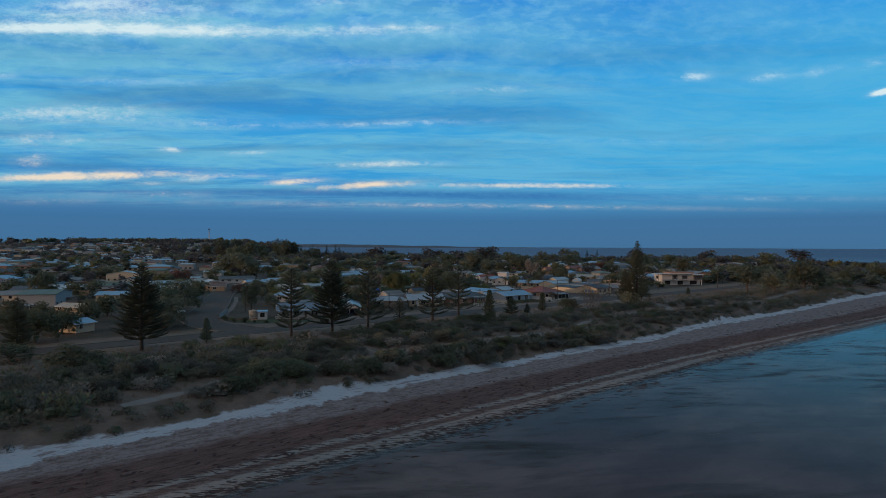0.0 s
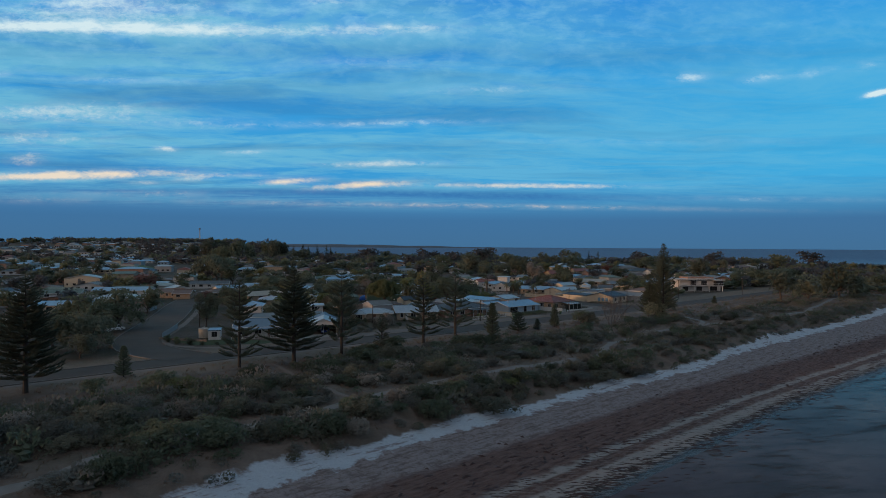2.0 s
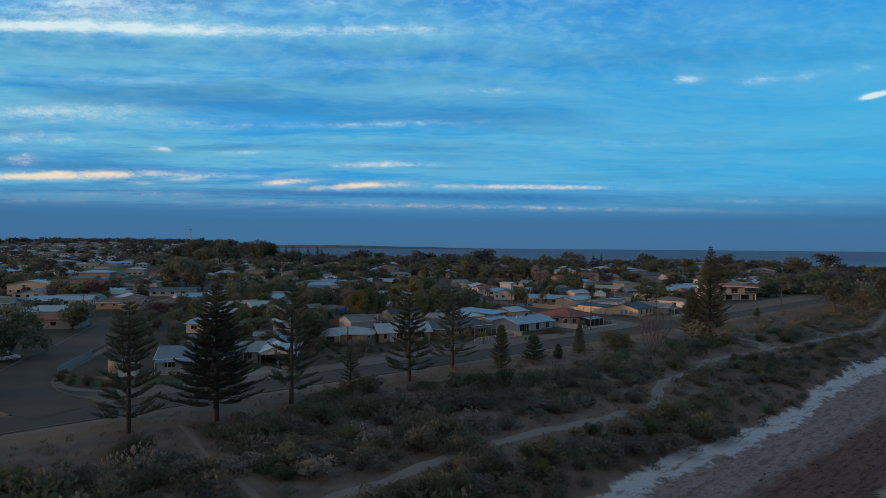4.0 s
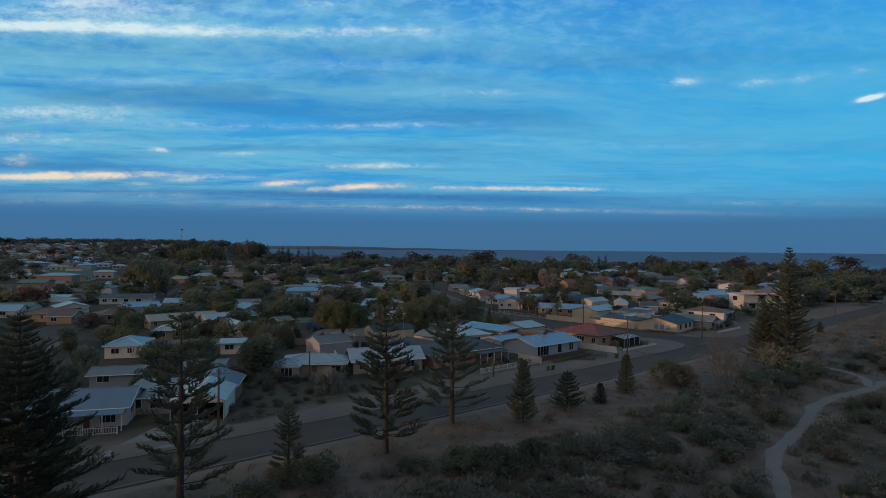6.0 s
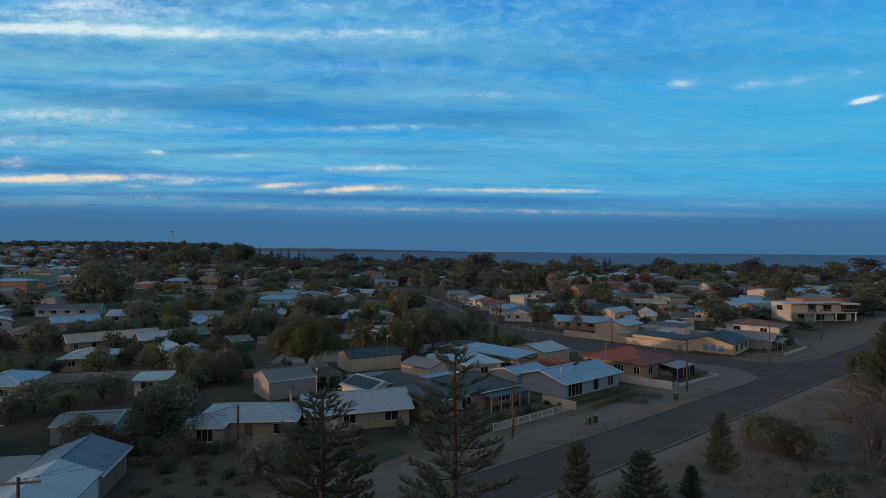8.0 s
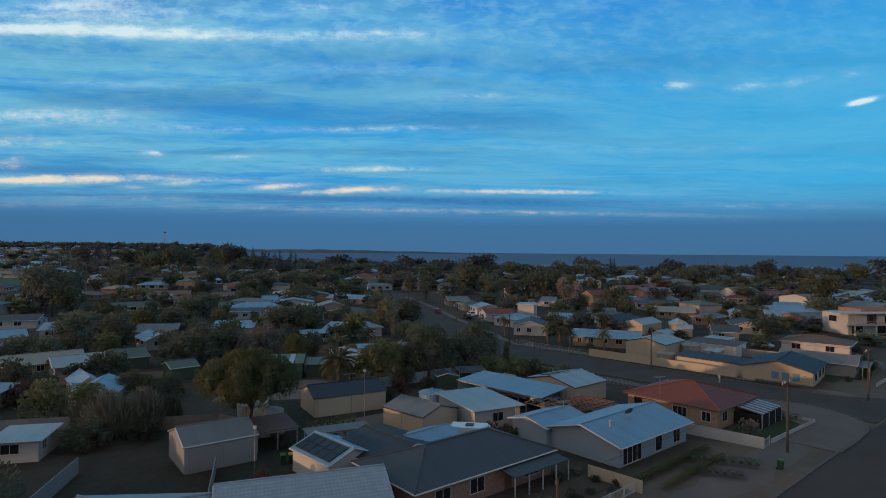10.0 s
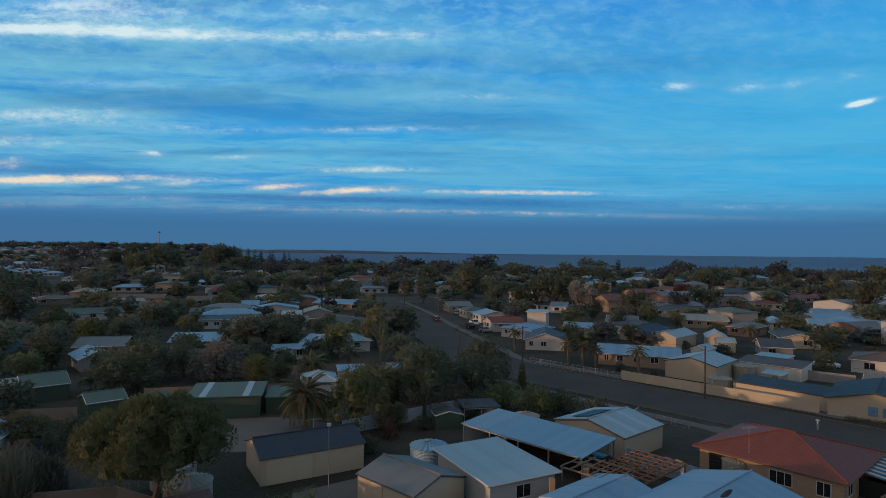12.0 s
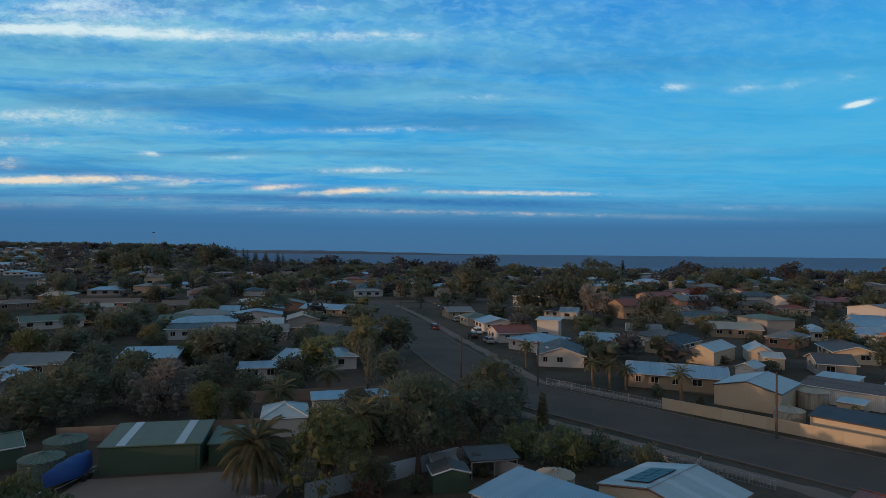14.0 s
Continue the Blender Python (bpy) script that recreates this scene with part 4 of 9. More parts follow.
def carport(x, y, rot, w, d, high, rise, cover, label, posts=3, base=None, roof="skillion", wall=None, name="carport"):
    high *= 0.93
    z0 = ground_z(x, y) if base is None else base
    top = thing(name, pose(x, y, z0, 0, 0, rot), label, "carport")
    if roof == "gable_y":
        s = Shape().slab([(-.3, -.3, high), (w / 2, -.3, high + rise), (w / 2, d + .3, high + rise), (-.3, d + .3, high)], 0.1)
        s.slab([(w / 2, -.3, high + rise), (w + .3, -.3, high), (w + .3, d + .3, high), (w / 2, d + .3, high + rise)], 0.1)
        g = Shape()
        g.face((0, 0.02, high - 0.1), (w, 0.02, high - 0.1), (w / 2, 0.02, high + rise - 0.12))
        part("gable_board", g, "trim", top)
        part("roof", s, MAT[cover + "y"], top)
    else:
        part("roof", Shape().slab([(-.2, -.2, high), (w + .2, -.2, high), (w + .2, d + .2, high + rise), (-.2, d + .2, high + rise)], 0.1), MAT[cover + "x"], top)
    for i in range(posts):
        for j in (0, 1):
            px, py = w * i / (posts - 1), 0.1 + (d - 0.2) * j
            part("post", Shape().box(px - 0.06, py - 0.06, 0, px + 0.06, py + 0.06, high + (rise * j if roof == "skillion" else 0) - 0.1), "steel", top)
    beam = Shape().box(0, 0.02, high - 0.28, w, 0.1, high - 0.1)
    part("beam", beam, "trim", top)
    for side in wall or ():
        b = Shape()
        if side == "b":
            b.box(0, d - 0.1, 0, w, d - 0.04, high - 0.1)
        elif side == "l":
            b.box(0, 0, 0, 0.06, d, high - 0.1)
        else:
            b.box(w - 0.06, 0, 0, w, d, high - 0.1)
        part("side_wall", b, "ribwall", top)
    return top


def fence(x0, y0, x1, y1, high, style, label, base=None, group="", every=2.4):
    """A fence or wall along a line: panels between posts. Styles: sheet colour name, 'rail' (open palings), 'wire'."""
    n = max(1, round(math.dist((x0, y0), (x1, y1)) / every))
    length = math.dist((x0, y0), (x1, y1)) / n
    rot = math.degrees(math.atan2(y1 - y0, x1 - x0))
    za, zb = (ground_z(x0, y0), ground_z(x1, y1)) if base is None else (base, base)
    top = thing("fence", pose(x0, y0, min(za, zb) - 0.02, 0, 0, rot), label, "fence", group)
    post_me = panel_me = rod = None
    for k in range(n + 1):
        if post_me is None:
            mat = {"rail": "trim", "wire": "steel", "timber": "wood", "brickpost": "pink"}.get(style, style)
            post_me = Shape().box(-0.05, -0.05, 0, 0.05, 0.05, high + 0.04).mesh("post", MAT[mat])
            pan = Shape()
            if style == "rail":
                for z in (0.12, high - 0.12):
                    pan.box(0.05, -0.02, z, length - 0.05, 0.02, z + 0.07)
                rod = (int(length / 0.16), Shape().box(-0.022, -0.034, 0.05, 0.022, -0.022, high).mesh("picket", MAT["trim"]), "picket")
            elif style == "wire":
                for z in (0.05, high * 0.5, high - 0.04):
                    pan.box(0.05, -0.014, z, length - 0.05, 0.014, z + 0.028)
                m = int(length / 0.12)
                for j in range(m):
                    c = 0.06 + (length - 0.12) * j / (m - 1)
                    pan.box(c - 0.008, -0.006, 0.05, c + 0.008, 0.006, high)
            elif style == "timber":
                rod = (int(length / 0.13), Shape().box(-0.056, -0.034, 0.0, 0.056, -0.012, high).mesh("paling", MAT["wood"]), "paling")
                for z in (0.3, high - 0.3):
                    pan.box(0.0, -0.01, z, length, 0.03, z + 0.08)
            else:
                pan.box(0.05, -0.025, 0, length - 0.05, 0.025, high)
                pan.box(0.05, -0.04, high, length - 0.05, 0.04, high + 0.04)
            panel_me = pan.mesh("panel", MAT[mat])
        p = new("post", post_me)
        p.parent, p.location = top, (k * length, 0, 0)
        if k < n:
            p = new("rail" if rod else "panel", panel_me)
            p.parent, p.location = top, (k * length, 0, 0)
            if style == "wire":
                tagged(p, kind="stuff")
            for j in range(rod[0] if rod else 0):
                q = new(rod[2], rod[1])
                q.parent, q.location = top, (k * length + 0.08 + (length - 0.16) * j / (rod[0] - 1), 0, 0.03 * math.sin(j * 2.1 + k) if rod[2] == "paling" else 0)
    return top


# ---- small things ----


def power_pole(x, y, rot, high=7.8, lamp=False, arm=True):
    z = ground_z(x, y) - 0.05
    top = thing("power_pole", pose(x, y, z, 0, 0, rot), "tall weathered timber power pole beside the street", "power pole", "street poles")
    part("pole", Shape().tube([(0, 0, 0), (0, 0, high)], [0.15, 0.1], 8), "bark", top)
    if arm:
        part("crossarm", Shape().box(-1.2, 0.1, high - 0.5, 1.2, 0.22, high - 0.36), "wood", top)
        for k in (-1.1, -0.4, 0.4, 1.1):
            part("insulator", Shape().lathe([(0.035, high - 0.36), (0.06, high - 0.28), (0.04, high - 0.2), (0.05, high - 0.14), (0.01, high - 0.1)], 8, k, 0.16), "trim", top)
    if lamp:
        part("lamp_arm", Shape().tube([(0, 0, high - 1.2), (0, -0.9, high - 0.9), (0, -1.7, high - 0.8)], [0.035, 0.03, 0.03], 6), "steel", top)
        part("lamp_head", Shape().box(-0.12, -2.2, high - 0.88, 0.12, -1.65, high - 0.74), "trim", top)
    return top


def wire(a, b, sag=0.5, label="thin dark overhead power cable"):
    pts = []
    for k in range(13):
        t = k / 12
        pts.append((a[0] + (b[0] - a[0]) * t, a[1] + (b[1] - a[1]) * t, a[2] + (b[2] - a[2]) * t - sag * 4 * t * (1 - t)))
    tagged(new("power_cable", Shape().tube(pts, [0.012] * 13, 4).mesh("power_cable", MAT["black"])), label, "cable", "overhead cables")


def wheelie_bin(x, y, rot, lid="binlid"):
    top = thing("wheelie_bin", pose(x, y, ground_z(x, y) + 0.03, 0, 0, rot), "dark green wheelie bin with a coloured lid on the verge", "bin", "wheelie bins")
    s = Shape()
    a = [(-0.24, -0.28), (0.24, -0.28), (0.24, 0.28), (-0.24, 0.28)]
    s.v += [(p * 0.82, q * 0.82, 0.06) for p, q in a] + [(p, q, 0.96) for p, q in a]
    s.f += [(3, 2, 1, 0), (4, 5, 6, 7), (0, 1, 5, 4), (1, 2, 6, 5), (2, 3, 7, 6), (3, 0, 4, 7)]
    part("body", s, "bin", top)
    part("lid", Shape().slab([(-0.27, -0.33, 0.99), (0.27, -0.33, 0.99), (0.27, 0.31, 1.07), (-0.27, 0.31, 1.07)], 0.05), lid, top)
    for sx in (-0.25, 0.21):
        part("wheel", Shape().tube([(sx, 0.25, 0.1), (sx + 0.05, 0.25, 0.1)], [0.1, 0.1], 10), "black", top)
    part("handle", Shape().tube([(-0.2, 0.36, 0.98), (0.2, 0.36, 0.98)], [0.018, 0.018], 6), "bin", top)


def water_tank(x, y, radius, high, mat="cream_roofx", label="round corrugated rainwater tank with a ribbed conical roof"):
    top = thing("water_tank", pose(x, y, ground_z(x, y), 0, 0, 0), label, "water tank", "rainwater tanks")
    prof = [(radius, 0)]
    n = int(high / 0.14)
    for k in range(n):
        prof += [(radius + 0.018, high * (k + 0.3) / n), (radius - 0.012, high * (k + 0.8) / n)]
    prof += [(radius, high)]
    part("body", Shape().lathe(prof, 28), mat, top)
    s = Shape()
    m = 20
    for k in range(m):
        a, b, c = (2 * math.pi * (k + q) / m for q in (0, 0.5, 1))
        A, B, C = [((radius + 0.08) * math.cos(q), (radius + 0.08) * math.sin(q), high + h) for q, h in ((a, 0.0), (b, 0.1), (c, 0.0))]
        P = (0.18 * math.cos(b), 0.18 * math.sin(b), high + radius * 0.28)
        s.face(A, B, P)
        s.face(B, C, P)
    part("roof", s, mat, top)
    part("cap", Shape().lathe([(0.24, high + radius * 0.26), (0.24, high + radius * 0.3 + 0.06), (0.05, high + radius * 0.3 + 0.1)], 12), mat, top)


def car(x, y, rot, paint, label, length=4.5, wide=1.8, high=1.48, cab=(0.2, 0.92), z=None, ute=False):
    """A parked car: body, glasshouse, wheels with rims, lights, bumpers. It faces local +x."""
    top = thing("car", pose(x, y, ground_z(x, y) + 0.08 if z is None else z, 0, 0, rot), label, "car", "parked cars")
    L, W, H = length, wide / 2, high
    belt = H * 0.6
    prof = [(-L / 2, 0.34), (-L / 2, belt * 0.93), (-L / 2 + 0.12, belt), (L * 0.2, belt), (L / 2 - 0.2, belt * 0.88), (L / 2, belt * 0.7), (L / 2, 0.34)]
    s = Shape()
    n = len(prof)
    for sy, inset in ((-W, 0), (W, 0)):
        s.v += [(px, sy * (0.97 if pz < 0.4 else 1), pz) for px, pz in prof]
    s.f += [tuple(range(n - 1, -1, -1)), tuple(range(n, 2 * n))] + [(k, (k + 1) % n, n + (k + 1) % n, n + k) for k in range(n)]
    for sy in (-1, 1):
        for wx in (-L * 0.31, L * 0.31):
            s.tube([(wx, sy * (W - 0.02), 0.4), (wx, sy * (W + 0.025), 0.4)], [0.42, 0.4], 14)
    body = part("body", s, paint, top)
    a, b = -L / 2 + L * cab[0] * 0.4, L * (cab[1] - 0.5) * 0.55
    if ute:
        a = -L * 0.1
    g = Shape()
    lo = [(a, -W * 0.95), (b + 0.45, -W * 0.95), (b + 0.45, W * 0.95), (a, W * 0.95)]
    hi = [(a + 0.28, -W * 0.78), (b - 0.25, -W * 0.78), (b - 0.25, W * 0.78), (a + 0.28, W * 0.78)]
    g.v += [(p, q, belt - 0.01) for p, q in lo] + [(p, q, H - 0.05) for p, q in hi]
    g.f += [(0, 1, 5, 4), (1, 2, 6, 5), (2, 3, 7, 6), (3, 0, 4, 7)]
    part("glasshouse", g, "glass", top)
    part("roof", Shape().slab([(p, q * 1.03, H) for p, q in hi], 0.07), paint, top)
    for sy in (-1, 1):
        for p0, p1 in ((0, 4), (1, 5)) if sy < 0 else ((3, 7), (2, 6)):
            part("pillar", Shape().tube([g.v[p0], g.v[p1]], [0.045, 0.04], 5), paint, top)
        mid = (a + b) / 2 + 0.2
        part("pillar", Shape().tube([(mid, sy * W * 0.95, belt), (mid, sy * W * 0.79, H - 0.04)], [0.04, 0.04], 5), paint, top)
        part("mirror", Shape().box(b + 0.2, sy * W + (-0.18 if sy < 0 else 0), belt, b + 0.32, sy * W + (0 if sy < 0 else 0.18), belt + 0.13), paint, top)
        part("headlight", Shape().box(L / 2 - 0.08, sy * W * 0.72 - 0.17, belt * 0.68, L / 2 + 0.012, sy * W * 0.72 + 0.17, belt * 0.82), "skylight", top)
        part("tail_light", Shape().box(-L / 2 - 0.012, sy * W * 0.82 - 0.1, belt * 0.72, -L / 2 + 0.05, sy * W * 0.82 + 0.1, belt * 0.95), "carred", top)
        for wx in (-L * 0.31, L * 0.31):
            wheel = part("wheel", Shape().tube([(wx, sy * (W - 0.2), 0.32), (wx, sy * (W + 0.03), 0.32)], [0.32, 0.31], 16), "black", top)
            part("rim", Shape().tube([(wx, sy * (W + 0.03), 0.32), (wx, sy * (W + 0.045), 0.32)], [0.2, 0.16], 10), "steel", wheel)
    part("bumper", Shape().box(L / 2 - 0.05, -W * 0.92, 0.3, L / 2 + 0.07, W * 0.92, 0.5), "black" if paint == "carblack" else paint, top)
    part("bumper", Shape().box(-L / 2 - 0.07, -W * 0.92, 0.3, -L / 2 + 0.05, W * 0.92, 0.5), paint, top)
    return top


def aerial(x, y, z, rot, high=2.2):
    top = thing("tv_aerial", pose(x, y, z, 0, 0, rot), "thin metal television aerial on a roof", "aerial", "roof aerials")
    part("mast", Shape().tube([(0, 0, -0.3), (0, 0, high)], [0.025, 0.02], 6), "steel", top)
    part("boom", Shape().tube([(-0.8, 0, high - 0.1), (0.8, 0, high - 0.05)], [0.014, 0.014], 5), "steel", top)
    for k in range(7):
        a = -0.75 + k * 0.25
        part("element", Shape().tube([(a, -0.5 + k * 0.04, high - 0.07), (a, 0.5 - k * 0.04, high - 0.07)], [0.008, 0.008], 4), "steel", top)


# ---- plants ----


def rand_dir(r):
    z = r.uniform(-1, 1)
    a = r.uniform(0, 2 * math.pi)
    q = math.sqrt(1 - z * z)
    return Vector((q * math.cos(a), q * math.sin(a), z))


def lump(shape, c, rad, off, sides=7, rings=4):
    """An uneven closed mass of inner foliage."""
    i = len(shape.v)
    for j in range(rings + 1):
        b = math.pi * j / rings
        for k in range(sides if 0 < j < rings else 1):
            a = 2 * math.pi * (k + 0.5 * j) / sides
            d = Vector((math.sin(b) * math.cos(a), math.sin(b) * math.sin(a), math.cos(b)))
            q = 0.95 + 0.35 * noise.noise(d * 2.3 + off)
            shape.v.append((c[0] + d.x * rad[0] * q, c[1] + d.y * rad[1] * q, c[2] + d.z * rad[2] * q))
    ring = lambda j, k: i if j == 0 else i + 1 + (rings - 1) * sides if j == rings else i + 1 + (j - 1) * sides + k % sides
    for j in range(rings):
        for k in range(sides):
            f = (ring(j, k), ring(j + 1, k), ring(j + 1, k + 1), ring(j, k + 1))
            shape.f.append(tuple(dict.fromkeys(f)))


def crown(shape, lobes, leaves, size, r, wide=0.78, droop=0.0, core=0.44):
    """Leaf sprays over the skins of the lobes (centre, radii), and a closed core inside each."""
    total = sum(a[0] * a[1] + a[1] * a[2] for _, a in lobes)
    for c, rad in lobes:
        c = Vector(c)
        n = int(leaves * (rad[0] * rad[1] + rad[1] * rad[2]) / total)
        off = Vector((r.random() * 50, r.random() * 50, r.random() * 50))
        for k in range(n):
            d = rand_dir(r)
            if d.z < -0.55 and r.random() < 0.6:
                d.z = -d.z
            bumpy = 0.86 + 0.3 * noise.noise(d * 2.3 + off) + 0.12 * noise.noise(d * 5.5 + off)
            depth = bumpy * (1 - 0.22 * r.random() ** 2)
            p = c + Vector((d.x * rad[0], d.y * rad[1], d.z * rad[2])) * depth
            out = (d * 0.9 + rand_dir(r) * 0.85 + Vector((0, 0, 0.25 - droop))).normalized()
            shape.leaf(p, out, size * r.uniform(0.6, 1.25), wide, 0.3)
        lump(shape, c, [q * core for q in rad], off, 6, 3)


def limbs(shape, lobes, trunk_top, base_r, r, lean=(0, 0)):
    t = Vector((lean[0], lean[1], trunk_top))
    shape.tube([(0, 0, -0.2), (lean[0] * 0.3, lean[1] * 0.3, trunk_top * 0.5), t], [base_r * 1.25, base_r, base_r * 0.8], 8)
    for c, rad in lobes[:9]:
        c = Vector(c)
        if c.z <= trunk_top:
            continue
        mid = t.lerp(c, 0.5) + Vector((r.uniform(-0.3, 0.3), r.uniform(-0.3, 0.3), -0.2))
        shape.tube([t - Vector((0, 0, 0.1)), mid, c], [base_r * 0.55, base_r * 0.35, base_r * 0.12], 6)
        for k in range(1):
            d = rand_dir(r)
            d.z = abs(d.z)
            e = c + Vector((d.x * rad[0], d.y * rad[1], d.z * rad[2])) * 0.8
            shape.tube([mid.lerp(c, 0.6), e], [base_r * 0.16, base_r * 0.05], 4)


def tree_proto(kind, seed):
    """Trunk and crown meshes of a tree one metre wide to two, before scaling: built at real size, about 7 m high."""
    r = random.Random(31 + (seed % 10) * 17 + len(kind))
    wood, leaves = Shape(), Shape()
    lobes = []
    if kind == "round":
        for k in range(9):
            a, q = r.uniform(0, 6.28), r.uniform(0.3, 2.3)
            s = r.uniform(1.1, 1.8)
            lobes.append(((q * math.cos(a), q * math.sin(a), r.uniform(1.2, 4.9)), (s * 1.15, s * 1.15, s * 0.95)))
        lobes.append(((0, 0, 3.7), (2.3, 2.3, 2.5)))
        limbs(wood, lobes, 1.2, 0.2, r)
        crown(leaves, lobes, 3900 if seed >= 10 else 1000, 0.28 if seed >= 10 else 0.54, r)
    elif kind == "broad":
        for k in range(20):
            a, q = k * 2.4, 4.0 * math.sqrt((k + 0.5) / 20)
            s = r.uniform(1.05, 1.55)
            lobes.append(((q * math.cos(a), q * math.sin(a), max(1.3, 5.4 * math.sqrt(1 - (q / 5.0) ** 2) * r.uniform(0.55, 1.0))), (s, s, s * 0.92)))
        for k in range(9):
            a, q = k * 0.7 + r.uniform(-0.2, 0.2), r.uniform(3.2, 4.2)
            lobes.append(((q * math.cos(a), q * math.sin(a), r.uniform(1.1, 2.0)), (1.2, 1.2, 1.05)))
        lobes.append(((0, 0, 2.8), (3.2, 3.2, 2.0)))
        limbs(wood, lobes, 1.1, 0.24, r)
        crown(leaves, lobes, 4500 if seed >= 10 else 1150, 0.28 if seed >= 10 else 0.56, r)
    elif kind == "dome":
        for k in range(32):
            a, f = k * 2.4 + r.uniform(-0.2, 0.2), (k + 0.5) / 32
            q = 4.7 * math.sin(math.pi * 0.56 * f)
            s = r.uniform(1.2, 1.7)
            lobes.append(((q * math.cos(a), q * math.sin(a), 4.2 + 1.8 * math.cos(math.pi * 0.56 * f) + r.uniform(-0.2, 0.2)), (s, s, s * 0.9)))
        limbs(wood, lobes, 2.2, 0.32, r, (0.4, 0.2))
        crown(leaves, lobes, 26000, 0.19, r, 0.85, -0.2, 0.52)
        lump(leaves, Vector((0, 0, 4.3)), [4.3, 4.3, 1.35], Vector((3, 1, 2)), 14, 6)
    elif kind == "gum":
        for k in range(10):
            a, q = r.uniform(0, 6.28), r.uniform(0.5, 2.7)
            s = r.uniform(0.7, 1.25)
            lobes.append(((q * math.cos(a), q * math.sin(a), r.uniform(2.2, 6.2)), (s * 1.35, s * 1.35, s * 0.9)))
        limbs(wood, lobes, 2.5, 0.2, r, (r.uniform(-0.5, 0.5), 0.2))
        crown(leaves, lobes, 3800 if seed >= 10 else 1150, 0.29 if seed >= 10 else 0.52, r, 0.62, 0.5, 0.45)
    elif kind == "weeping":
        for k in range(8):
            a, q = r.uniform(0, 6.28), r.uniform(0.4, 1.9)
            s = r.uniform(0.9, 1.3)
            lobes.append(((q * math.cos(a), q * math.sin(a), r.uniform(2.6, 6.0)), (s, s, s * 1.5)))
        limbs(wood, lobes, 2.2, 0.2, r)
        crown(leaves, lobes, 4600, 0.32, r, 0.34, 1.3, 0.5)
    elif kind == "column":
        for k in range(6):
            lobes.append(((0, 0, 0.6 + k * 0.62), (0.72 - 0.07 * k, 0.72 - 0.07 * k, 0.75)))
        wood.tube([(0, 0, -0.2), (0, 0, 3.5)], [0.12, 0.04], 6)
        crown(leaves, lobes, 1700, 0.22, r, 0.5, -0.8)
    return wood.mesh("trunk", MAT["bark"]), leaves


TREES = {}


def tree(x, y, kind, leaf, high, wide, turn=0.0, seed=0, label="", name="tree", group="town trees", base=None):
    """A tree, its prototype scaled to high and wide."""
    if kind in ("round", "gum") and wide > 1.12 * high:
        kind = "broad"
    seed += 10 if (165 < y < 292 and -44 < x < 48) or (-95 < x < -55 and 95 < y < 190) else 0      # finer leaves where the path comes close
    key = (kind, leaf, seed)
    ref = {"round": (6.6, 6.4), "dome": (7.2, 12.8), "broad": (6.6, 10.4), "gum": (7.3, 7.0), "weeping": (7.6, 5.8), "column": (4.5, 1.6)}[kind]
    if key not in TREES:
        wood, leaves = tree_proto(kind, seed)
        TREES[key] = (wood, leaves.mesh("crown", MAT[leaf]))
    wood, leaves = TREES[key]
    z = ground_z(x, y) if base is None else base
    top = thing(name, pose(x, y, z - 0.05, 0, 0, turn) @ Matrix.Diagonal((wide / ref[1], wide / ref[1], high / ref[0], 1)), label, "tree", group)
    for n, me in (("trunk", wood), ("crown", leaves)):
        ob = new(n, me)
        ob.parent = top
    return top


